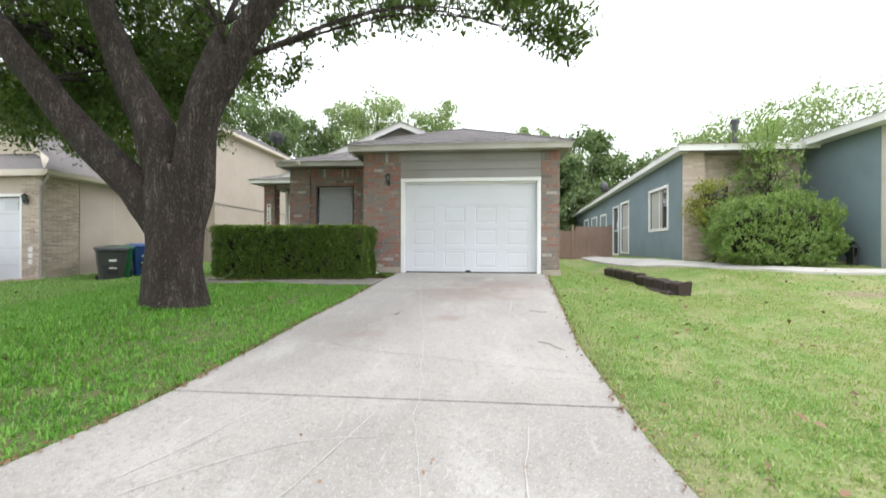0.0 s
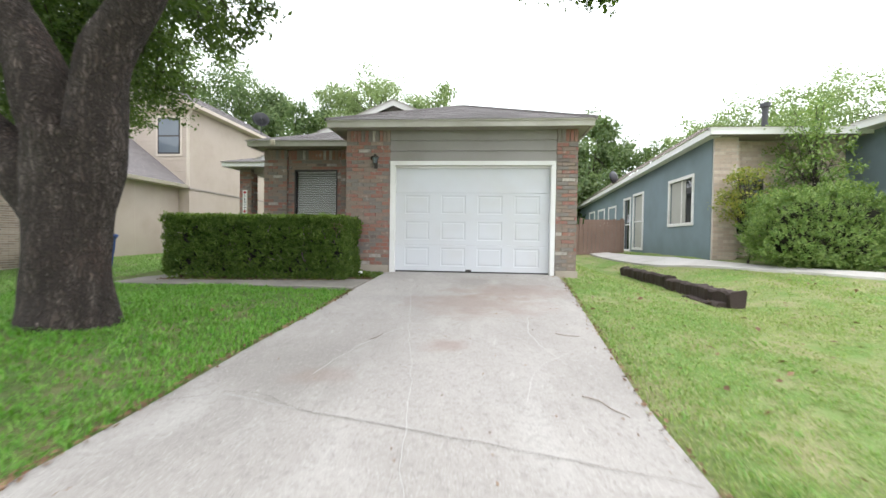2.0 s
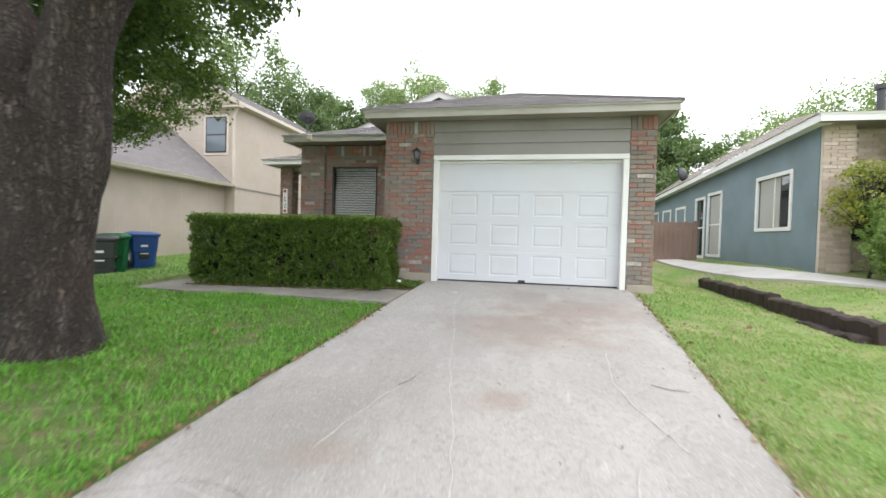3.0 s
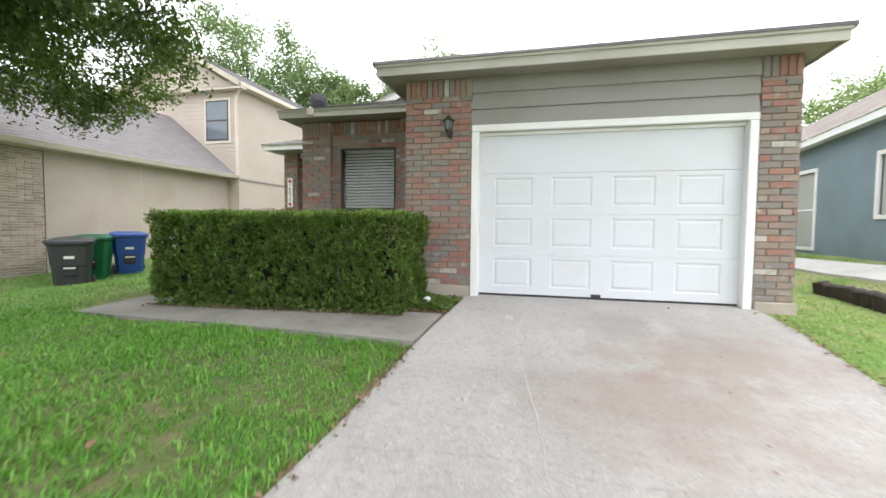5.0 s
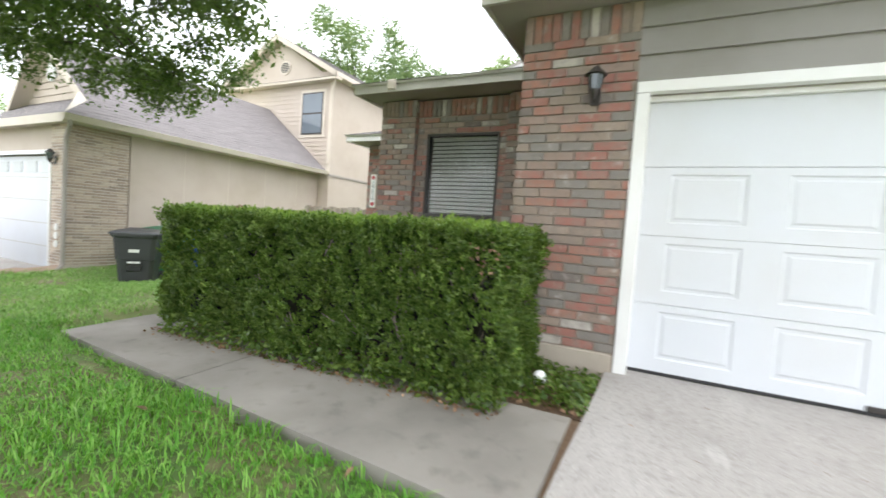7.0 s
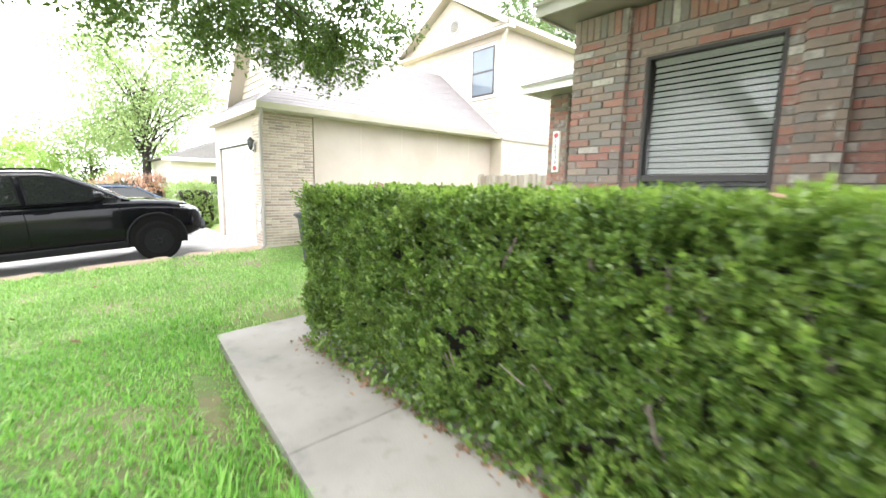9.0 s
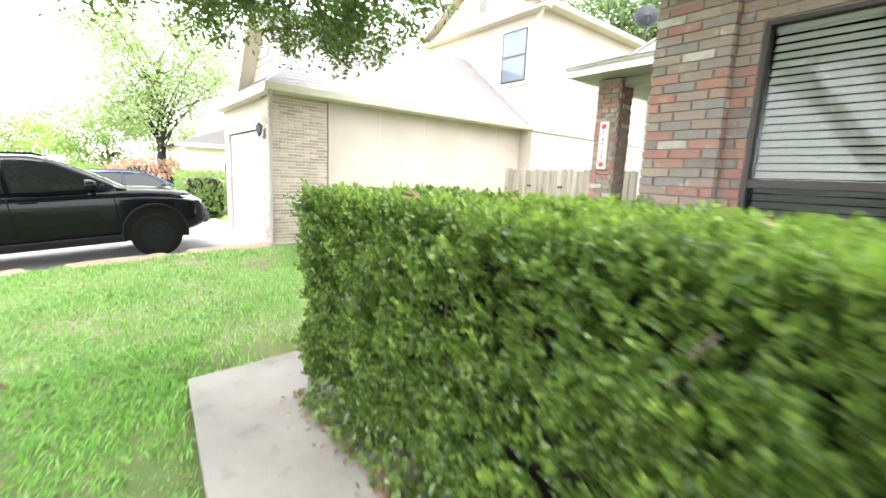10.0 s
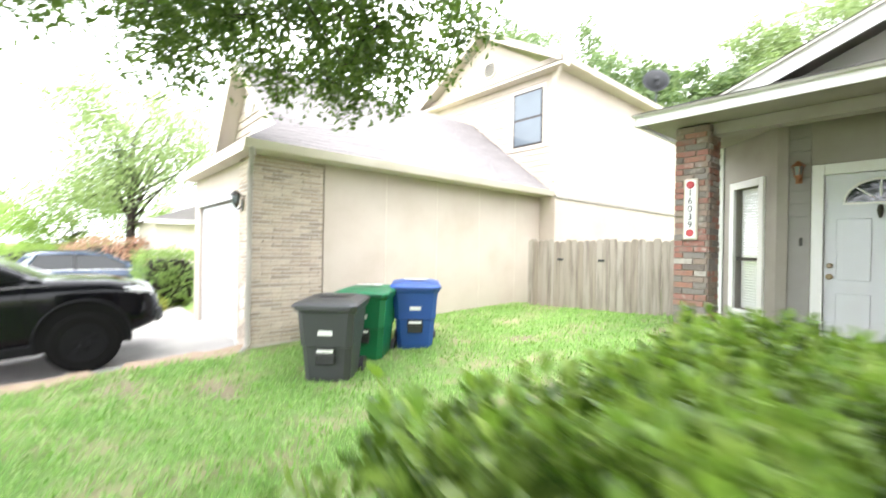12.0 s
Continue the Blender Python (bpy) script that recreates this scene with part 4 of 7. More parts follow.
def wall_lantern(x, y, z, s=1.0, label="black coach lantern on the brick pier", body=None):
    """A small coach lamp: back plate, arm, glass body, cap and finial; z is the top."""
    body = body or m_dark
    t = thing("wall_lantern", x, y, z - 0.15 * s, label, "wall lamp")
    part("back_plate", box(x - 0.035 * s, x + 0.035 * s, y - 0.012, y, z - 0.28 * s, z - 0.12 * s, 0.003), body, t)
    part("arm", tube(curve_points([(x, y - 0.01, z - 0.22 * s), (x, y - 0.06 * s, z - 0.27 * s), (x, y - 0.085 * s, z - 0.2 * s)], 5), [0.008 * s] * 11, 6), body, t)
    part("lamp_glass", tube([(x, y - 0.085 * s, z - 0.19 * s), (x, y - 0.085 * s, z - 0.07 * s)], [0.035 * s, 0.055 * s], 6), m_pane_pale, t, "dim grey lantern glass")
    part("cap", tube([(x, y - 0.085 * s, z - 0.075 * s), (x, y - 0.085 * s, z - 0.05 * s), (x, y - 0.085 * s, z - 0.01 * s), (x, y - 0.085 * s, z)], [0.085 * s, 0.06 * s, 0.018 * s, 0.006 * s], 8), body, t)
    part("base_cup", tube([(x, y - 0.085 * s, z - 0.25 * s), (x, y - 0.085 * s, z - 0.2 * s), (x, y - 0.085 * s, z - 0.185 * s)], [0.012 * s, 0.04 * s, 0.045 * s], 8), body, t)
    for k in range(6):
        a = math.pi / 3 * k
        part("bar", tube([(x + 0.037 * s * math.cos(a), y - 0.085 * s + 0.037 * s * math.sin(a), z - 0.19 * s), (x + 0.058 * s * math.cos(a), y - 0.085 * s + 0.058 * s * math.sin(a), z - 0.07 * s)], [0.004 * s, 0.004 * s], 4), body, t)
    return t


wall_lantern(-2.44, YF, 3.31, 1.0)
m_copper = painted("copper_lamp", (0.30, 0.12, 0.06), 0.4, 0.1)
wall_lantern(-6.90, YD - 0.02, 3.33, 0.95, "small copper lantern on the porch wall", m_copper)

# the house number plate
plate = thing("number_plate", -7.80, 14.59, 2.75, "white tile house number plate with red flowers", "house number")
part("plaque", box(-7.89, -7.73, 14.565, 14.60, 2.36, 3.12, 0.006), m_tan_trim, plate)
part("tile", box(-7.87, -7.75, 14.556, 14.566, 2.38, 3.10, 0.003), m_white, plate)
m_red = painted("red_glaze", (0.45, 0.04, 0.05), 0.3, 0.05)
for z in (3.04, 2.44):
    part("flower", tube([(-7.81, 14.557, z), (-7.81, 14.549, z)], [0.05, 0.035], 9), m_red, plate, "red painted flower")
for i, ch in enumerate("16039"):
    cu = bpy.data.curves.new("digit", "FONT")
    cu.body, cu.size, cu.align_x, cu.align_y, cu.extrude = ch, 0.115, "CENTER", "CENTER", 0.003
    tmp = new("digit_curve", cu)
    me = bpy.data.meshes.new_from_object(tmp)
    bpy.data.objects.remove(tmp)
    me.materials.clear()
    me.materials.append(m_dark)
    ob = new("digit", me)
    ob.parent, ob.matrix_parent_inverse = plate, base_of(plate)
    ob.matrix_basis = pose(-7.81, 14.553, 2.94 - 0.1 * i, 90, 0, 0)


# ---- hedge ----
def sprigs(name, places, axes, length, per, size, material, g, width=0.5):
    """Leafy shoot tips: each a short run of oval leaves set round an axis."""
    c, ax = np.asarray(places, float), np.asarray(axes, float)
    n = len(c)
    ax = ax / (np.linalg.norm(ax, axis=1)[:, None] + 1e-9)
    ref = np.where(np.abs(ax[:, 2:3]) < 0.9, np.array([[0.0, 0.0, 1.0]]), np.array([[1.0, 0.0, 0.0]]))
    side = np.cross(ax, ref)
    side /= np.linalg.norm(side, axis=1)[:, None]
    up = np.cross(side, ax)
    ln = length * g.uniform(0.6, 1.35, n)
    turn = g.uniform(0, 2 * math.pi, n)
    verts = []
    for k in range(per):
        f = (k + 0.4) / per
        a = turn + k * 2.4 + g.normal(0, 0.3, n)
        rad = side * np.cos(a)[:, None] + up * np.sin(a)[:, None]
        spread = 1.25 - 0.95 * f
        d = ax * (0.55 + 0.5 * f) + rad * spread + g.normal(0, 0.22, (n, 3))
        d /= np.linalg.norm(d, axis=1)[:, None]
        b = np.cross(d, ax + rad * 0.1 + g.normal(0, 0.2, (n, 3)))
        b /= np.linalg.norm(b, axis=1)[:, None] + 1e-9
        nor = np.cross(b, d)
        s = (size * g.uniform(0.65, 1.3, n) * (1.1 - 0.35 * f))[:, None]
        p = c + ax * (ln * (f - 0.5))[:, None]
        w = b * s * width * 0.5
        verts.append(np.stack([p, p + d * s * 0.3 - w * 0.9 + nor * s * 0.07, p + d * s * 0.3 + w * 0.9 + nor * s * 0.07, p + d * s * 0.7 - w * 0.8 + nor * s * 0.05, p + d * s * 0.7 + w * 0.8 + nor * s * 0.05, p + d * s - nor * s * 0.06], 1))
    v = np.concatenate(verts).reshape(-1, 3)
    i = np.arange(n * per)[:, None] * 6
    f = np.concatenate([i + np.array([q]) for q in ((0, 1, 2), (1, 3, 4), (1, 4, 2), (3, 5, 4))], 1).reshape(-1, 3)
    return array_mesh(name, v, f, material)


rng = np.random.default_rng(7)
HX0, HX1, HY0, HY1, HZ0, HZ1 = -6.17, -2.74, 8.93, 9.98, 0.84, 2.0
m_twig = painted("grey_twigs", (0.26, 0.21, 0.17), 0.9, 0.2)
# near-black core colour stands in for the shade deep among the leaves
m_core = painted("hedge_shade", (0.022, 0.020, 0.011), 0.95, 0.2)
hedge = thing("hedge", -4.45, 9.4, 0.86, "dense clipped green boxy hedge below the window", "hedge")
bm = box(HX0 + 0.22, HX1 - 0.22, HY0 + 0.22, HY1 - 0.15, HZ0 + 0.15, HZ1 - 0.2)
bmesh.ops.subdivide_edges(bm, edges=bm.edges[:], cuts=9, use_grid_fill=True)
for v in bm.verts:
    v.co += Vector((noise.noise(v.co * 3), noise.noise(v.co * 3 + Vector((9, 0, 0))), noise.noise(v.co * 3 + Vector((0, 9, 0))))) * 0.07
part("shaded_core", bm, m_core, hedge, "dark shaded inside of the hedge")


def on_box(n, depth=0.13):
    """Places on and just under the faces of the hedge, with outward directions."""
    w, d, h = HX1 - HX0, HY1 - HY0, HZ1 - HZ0
    face = rng.choice(5, n, p=np.array([w * h * 1.25, w * d * 1.2, d * h, d * h, w * h * 0.5]) / (w * h * 1.75 + w * d * 1.2 + 2 * d * h))
    u, v = rng.random(n), rng.random(n)
    dep = depth * rng.random(n) ** 1.8
    p, nn = np.zeros((n, 3)), np.zeros((n, 3))
    for f, (ax, sgn) in enumerate(((1, -1), (2, 1), (0, -1), (0, 1), (1, 1))):
        k = face == f
        if ax == 1:
            p[k] = np.stack([HX0 + u[k] * w, np.where(sgn < 0, HY0 + dep[k], HY1 - dep[k]), HZ0 + 0.05 + v[k] * (h - 0.05)], 1)
        elif ax == 2:
            p[k] = np.stack([HX0 + u[k] * w, HY0 + v[k] * d, HZ1 - dep[k]], 1)
        else:
            p[k] = np.stack([np.where(sgn < 0, HX0 + dep[k], HX1 - dep[k]), HY0 + u[k] * d, HZ0 + 0.05 + v[k] * (h - 0.05)], 1)
        nn[k, ax] = sgn
    # uneven clipping: bulges, rounded upper edge and a hollow foot
    thin = np.array([noise.noise(Vector(q) * 3.4 + Vector((4, 0, 0))) + 0.7 * noise.noise(Vector(q) * 9.0) for q in p])
    stay = (rng.random(n) > np.clip((thin - 0.12) * 1.8, 0, 0.78)) | (face == 1)
    p, nn, face, n = p[stay], nn[stay], face[stay], int(stay.sum())
    b = np.array([noise.noise(Vector(q) * 2.3) + 1.0 * noise.noise(Vector(q) * 6.5) + 0.6 * noise.noise(Vector(q) * 15.0) for q in p])
    p += nn * (b * np.where(face == 1, 0.045, 0.075) - 0.015 + rng.normal(0, 0.012, n))[:, None]
    low = np.clip((HZ0 + 0.30 - p[:, 2]) / 0.3, 0, 1)
    p[:, 1] += np.where(face == 0, low * 0.10 * rng.random(n), 0)
    t = np.clip((p[:, 2] - HZ1 + 0.10) / 0.10, 0, 1) ** 2 * 0.06
    p[:, 1] += np.where(face == 0, t, 0)
    p[:, 0] += np.where(face == 2, t, np.where(face == 3, -t, 0))
    return p, nn


p, nn = on_box(25000)
ob = sprigs("foliage", p, nn + np.array([0, 0, 0.75]) + rng.normal(0, 0.35, (len(p), 3)), 0.06, 10, 0.0285, m_hedge, rng, 0.58)
ob.parent, ob.matrix_parent_inverse = hedge, base_of(hedge)
tagged(ob, "small glossy green leaves", kind="stuff")
# young shoots standing up from the clipped top, and some on the face
n = 3600
base = np.stack([rng.uniform(HX0 + 0.05, HX1 - 0.05, n), rng.uniform(HY0 + 0.05, HY1, n), HZ1 + rng.uniform(-0.04, 0.02, n)], 1)
base[:, 2] += 0.035 * np.array([noise.noise(Vector((a, b, 0)) * 3) + noise.noise(Vector((a, b, 2)) * 9) for a, b, _ in base])
ax = np.tile([0.0, 0.0, 1.0], (n, 1)) + rng.normal(0, 0.3, (n, 3))
fp, fn = on_box(1500, 0.03)
lit = np.array([noise.noise(Vector(q) * 4.0 + Vector((0, 8, 0))) > 0.12 for q in fp])
base = np.concatenate([base, fp[lit] + fn[lit] * 0.02])
ax = np.concatenate([ax, fn[lit] * 0.7 + np.array([0, 0, 1.0]) + rng.normal(0, 0.25, (int(lit.sum()), 3))])
ob = sprigs("young_growth", base, ax, 0.06, 9, 0.029, m_shoot, rng, 0.52)
ob.parent, ob.matrix_parent_inverse = hedge, base_of(hedge)
tagged(ob, "pale young shoot leaves", kind="stuff")
# bare forked twigs that show through the thin places
for tx, tz in ((-3.75, 1.78), (-3.35, 1.72), (-3.15, 1.62), (-3.5, 1.4), (-4.3, 1.75), (-2.95, 1.7), (-3.9, 1.3), (-4.9, 1.5), (-4.5, 1.2)):
    bmt = bmesh.new()
    foot = Vector((tx + rng.normal(0, 0.05), HY0 + 0.24, tz - 0.22))
    for k in range(3):
        end = Vector((tx + rng.normal(0, 0.12), HY0 + rng.uniform(0.03, 0.08), tz + rng.uniform(-0.04, 0.10)))
        tube(curve_points([foot, foot.lerp(end, 0.55) + Vector((rng.normal(0, 0.03), -0.05, 0.0)), end], 4), np.linspace(0.010, 0.003, 9), 6, bmt)
    part("stem", bmt, m_twig, hedge, smooth=True)
for i in range(24):
    x, y = rng.uniform(HX0 + 0.3, HX1 - 0.2), rng.uniform(HY0 + 0.22, HY0 + 0.5)
    q = [Vector((x, y, 0.82))]
    for k in range(4):
        q.append(q[-1] + Vector((rng.normal(0, 0.06), rng.normal(-0.03, 0.04), 0.25)))
    part("stem", tube(curve_points(q, 3), np.linspace(0.012, 0.004, 13), 6), m_twig, hedge)

# ---- the oak ----
oak = thing("oak_tree", -4.3, 5.35, 0.85, "large live oak with rough forked trunk on the lawn", "tree")
LEAN = Vector((0.12, -0.24, 0))
trunk_line = [q + LEAN for q in curve_points([(-4.26, 5.42, 0.6), (-4.27, 5.42, 0.95), (-4.26, 5.43, 1.5), (-4.25, 5.44, 2.0), (-4.22, 5.45, 2.55)], 6)]
zs = [q.z for q in trunk_line]
bm = bmesh.new()
tube(trunk_line, [0.325 + 0.18 * math.exp(-(max(z - 0.62, 0)) / 0.22) + 0.06 * max(0, z - 1.7) for z in zs], 26, bm, 0.14)
limbs = [
    ([(-4.26, 5.42, 1.35), (-4.60, 5.38, 2.15), (-5.05, 5.3, 2.62), (-5.7, 5.2, 3.35), (-6.57, 5.1, 4.45), (-7.6, 5.0, 5.6)], 0.27, 0.13),
    ([(-4.30, 5.42, 1.6), (-4.5, 5.43, 2.9), (-4.75, 5.45, 3.4), (-5.02, 5.45, 3.95), (-5.38, 5.45, 4.85), (-5.8, 5.6, 6.2)], 0.29, 0.12),
    ([(-4.2, 5.44, 1.3), (-4.06, 5.45, 2.2), (-4.0, 5.46, 2.95), (-3.88, 5.48, 3.4), (-3.54, 5.5, 3.95), (-3.13, 5.5, 4.6), (-2.4, 5.7, 5.6)], 0.29, 0.13),
    ([(-4.25, 5.6, 2.5), (-4.3, 5.75, 3.2), (-4.36, 6.0, 3.9), (-4.4, 6.6, 5.0)], 0.15, 0.07),
]
limb_lines = []
for pts, r0, r1 in limbs:
    line = [q + LEAN for q in curve_points(pts, 6)]
    limb_lines.append(line)
    tube(line, [(r0 + (r1 - r0) * f) * min(1.0, 0.55 + 2.6 * f) for f in np.linspace(0, 1, len(line))], 18, bm, 0.14)
# burl of an old cut
bmesh.ops.create_uvsphere(bm, u_segments=14, v_segments=10, radius=0.13, matrix=Matrix.Translation((-4.33, 5.02, 2.76)) @ Matrix.Diagonal((1.1, 0.7, 1.0, 1)))
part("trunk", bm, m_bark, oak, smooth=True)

# crown: clumps on an irregular dome, with hanging outer boughs
clumps = []
tries = 0
while len(clumps) < 105 and tries < 6000:
    tries += 1
    a, r = rng.uniform(0, 2 * math.pi), math.sqrt(rng.uniform(0.02, 1)) * 6.6
    x, y = -4.9 + r * math.cos(a), 6.4 + r * math.sin(a) * 0.95
    z = rng.uniform(5.5, 7.8) - 0.6 * (r / 6.6) ** 2 * rng.random()
    d = math.hypot(x + 1.3, y - 4.96)
    az = math.degrees(math.atan2(x + 1.3, y - 4.96))
    if -40 < az < 120 and d > 2.5 and (z - 1.9) / d < 0.75:
        continue
    d2 = math.hypot(x + 0.35, y - 2.04)
    if -31 < math.degrees(math.atan2(x + 0.35, y - 2.04)) < 120 and (z - 2.4) / d2 < 0.6:
        continue
    if y < 2.2 and x > -3.2:
        continue
    clumps.append((x, y, z, rng.uniform(0.55, 0.95)))
# the thick western side
for _ in range(60):
    clumps.append((rng.uniform(-11.5, -5.3), rng.uniform(5.0, 11.0), rng.uniform(4.6, 7.0), rng.uniform(0.6, 0.95)))
# unseen clumps over the drive's street end, added to shade lawn and garage door
for _ in range(45):
    clumps.append((rng.uniform(-9.0, -1.2), rng.uniform(-1.5, 3.2), rng.uniform(5.4, 7.4), rng.uniform(0.6, 0.95)))
# hanging boughs round the rim
for x, y, z, r in ((1.15, 6.8, 4.62, 0.36), (0.8, 6.7, 4.85, 0.42), (0.2, 6.5, 5.2, 0.45), (-0.9, 6.3, 5.25, 0.42), (-1.6, 6.3, 5.15, 0.5), (-2.3, 6.4, 5.0, 0.5), (0.9, 6.3, 5.0, 0.4), (-2.9, 6.5, 4.85, 0.3), (-2.3, 6.6, 5.05, 0.35), (-1.7, 6.5, 5.05, 0.33), (-1.1, 6.5, 5.0, 0.33), (-0.5, 6.5, 5.1, 0.33), (0.1, 6.5, 5.1, 0.33), (0.5, 6.6, 4.85, 0.36), (0.95, 6.6, 4.72, 0.36), (1.3, 6.7, 4.8, 0.3), (1.2, 6.6, 5.1, 0.35), (0.6, 6.4, 5.2, 0.4), (-3.4, 7.2, 4.7, 0.35), (-3.8, 7.6, 4.6, 0.4), (-4.4, 7.4, 4.75, 0.5), (-5.0, 7.0, 4.9, 0.55), (-4.6, 6.4, 4.9, 0.5), (-5.6, 6.4, 4.7, 0.6), (-6.3, 5.8, 4.9, 0.6), (-3.6, 6.6, 5.1, 0.45),
                   (-10.4, 11.4, 4.1, 0.55), (-9.8, 11.2, 4.15, 0.6), (-10.9, 11.2, 4.3, 0.6), (-9.3, 10.9, 4.3, 0.6), (-11.3, 10.7, 4.4, 0.65), (-10.1, 10.7, 4.7, 0.8), (-8.8, 11.1, 4.6, 0.6), (-11.2, 11.6, 4.65, 0.55),
                   (-11.6, 9.6, 4.4, 0.6), (-11.0, 9.4, 4.7, 0.7), (-12.2, 10.0, 4.8, 0.6), (-9.3, 12.0, 4.75, 0.5), (-9.9, 11.9, 4.5, 0.5), (-12.0, 9.2, 5.1, 0.7), (-10.5, 9.9, 4.5, 0.6), (-8.5, 11.6, 5.1, 0.6),
                   (-9.0, 10.3, 5.1, 0.8), (-10.8, 10.1, 5.3, 0.9), (-8.1, 10.7, 5.2, 0.7), (-11.9, 10.3, 5.0, 0.7), (-9.8, 9.6, 5.2, 0.8), (-7.9, 8.7, 4.4, 0.8), (-7.2, 8.2, 4.3, 0.7), (-8.6, 8.8, 4.6, 0.8), (-6.4, 7.7, 4.5, 0.7),
                   (-9.2, 7.5, 4.4, 0.8), (-8.2, 7.2, 4.2, 0.8), (-7.2, 7.0, 4.1, 0.8), (-6.2, 7.0, 4.3, 0.7), (-5.4, 7.6, 4.5, 0.6), (-9.8, 6.4, 4.4, 0.8), (-7.5, 6.2, 4.0, 0.6), (-8.6, 6.2, 4.1, 0.7)):
    clumps.append((x, y, z, r))


def in_open(x, y, z, r):
    """Past the crown's eastern outline, where the sky stays open."""
    for ox, oy, oz, az in ((-1.3, 4.96, 1.92, -44), (-1.73, 5.94, 1.95, -42.5)):
        d = math.hypot(x - ox, y - oy)
        a = math.degrees(math.atan2(x - ox, y - oy)) + math.degrees(math.atan(0.45 * r / d))
        if az < a < 100 and (z - 0.5 * r - oz) / d < 0.56:
            return True
    return False


clumps = [q for q in clumps if not in_open(*q)]
forks = [line[k] for line in limb_lines for k in (8, 12, 16, 20, 24, len(line) - 1) if k < len(line)]
bmb = bmesh.new()
cs, ns = [], []
for x, y, z, r in clumps:
    tip = Vector((x, y, z))
    root = min(forks, key=lambda f: (f - tip).length + 1.5 * max(0, f.z - tip.z))
    mid = root.lerp(tip, 0.5) + Vector((rng.normal(0, 0.15), rng.normal(0, 0.15), 0.25 + 0.08 * (tip - root).length))
    line = curve_points([root, mid, tip], 5)
    reach = (tip - root).length
    tube(line, np.linspace(0.010 + 0.0035 * reach, 0.005, len(line)), 6, bmb, 0.1)
    k = int((620 if z > 4.75 else 880) * (r / 0.7) ** 2)
    # leaves gather on twigs that stand out from the bough
    tw = rng.normal(0, 1, (14, 3))
    tw /= np.linalg.norm(tw, axis=1)[:, None]
    tw[:, 2] = tw[:, 2] * 0.7 - 0.1
    for _ in range(5):
        e = tip + Vector(tw[_]) * r * 0.9
        tube([tip, tip.lerp(e, 0.5) + Vector((0, 0, 0.05)), e], [0.008, 0.006, 0.003], 4, bmb)
    pick = rng.integers(0, 14, k)
    q = tw[pick] * (r * rng.random(k) ** 0.6)[:, None] + rng.normal(0, r * 0.16, (k, 3))
    cs.append(np.array(tip) + q)
    ns.append(q * 0.6 + np.array([0, 0, 0.5]))
tagged(part("bough_work", bmb, m_bark, oak, smooth=True), kind="stuff")
ob = leaves("crown", np.concatenate(cs), np.concatenate(ns), 0.088, m_oak, rng, 0.5, 0.5)
ob.parent, ob.matrix_parent_inverse = oak, base_of(oak)
tagged(ob, "dark green small oak leaves", kind="stuff")


def tree(x, y, z, height, radius, material, label, seed, count=5000, leaf=0.28, squash=0.8, trunk_r=0.16, name="tree", group="", low=0.35):
    """A tree with a tapered trunk, limbs and a loose uneven crown."""
    g = np.random.default_rng(seed)
    t = thing(name, x, y, z, label, "tree", group)
    bm = bmesh.new()
    top = Vector((x + g.normal(0, 0.2), y + g.normal(0, 0.2), z + height * 0.75))
    line = curve_points([(x, y, z - 0.1), (x + g.normal(0, 0.1), y, z + height * 0.25), (x + g.normal(0, 0.2), y, z + height * 0.5), top], 4)
    tube(line, np.linspace(trunk_r, trunk_r * 0.25, len(line)), 9, bm, 0.1)
    cs, ns = [], []
    nl = 46
    for i in range(nl):
        a = g.uniform(0, 2 * math.pi)
        rr = radius * math.sqrt(g.uniform(0.05, 1))
        hz = z + height * low + (height * (1 - low)) * g.uniform(0.08, 0.92)
        shrink = math.sqrt(max(0.1, 1 - ((hz - z - height * (low + (1 - low) * 0.45)) / (height * (1 - low) * 0.62)) ** 2))
        tip = Vector((x + rr * shrink * math.cos(a), y + rr * shrink * math.sin(a), hz))
        root = line[int(len(line) * g.uniform(0.35, 0.95))]
        tube(curve_points([root, root.lerp(tip, 0.5) + Vector((0, 0, 0.1 * height * 0.3)), tip], 3), np.linspace(trunk_r * 0.2, 0.008, 7), 5, bm)
        k = count // nl
        r = radius * g.uniform(0.26, 0.44)
        tw = g.normal(0, 1, (9, 3))
        tw /= np.linalg.norm(tw, axis=1)[:, None]
        q = tw[g.integers(0, 9, k)] * (r * g.random(k) ** 0.5)[:, None] + g.normal(0, r * 0.2, (k, 3))
        q[:, 2] *= squash
        cs.append(np.array(tip) + q)
        ns.append(q + np.array([0, 0, 0.4 * r]))
    part("trunk", bm, m_bark, t, smooth=True)
    ob = leaves("crown", np.concatenate(cs), np.concatenate(ns), leaf, material, g, 0.55, 0.3)
    ob.parent, ob.matrix_parent_inverse = t, base_of(t)
    tagged(ob, kind="stuff")
    return t


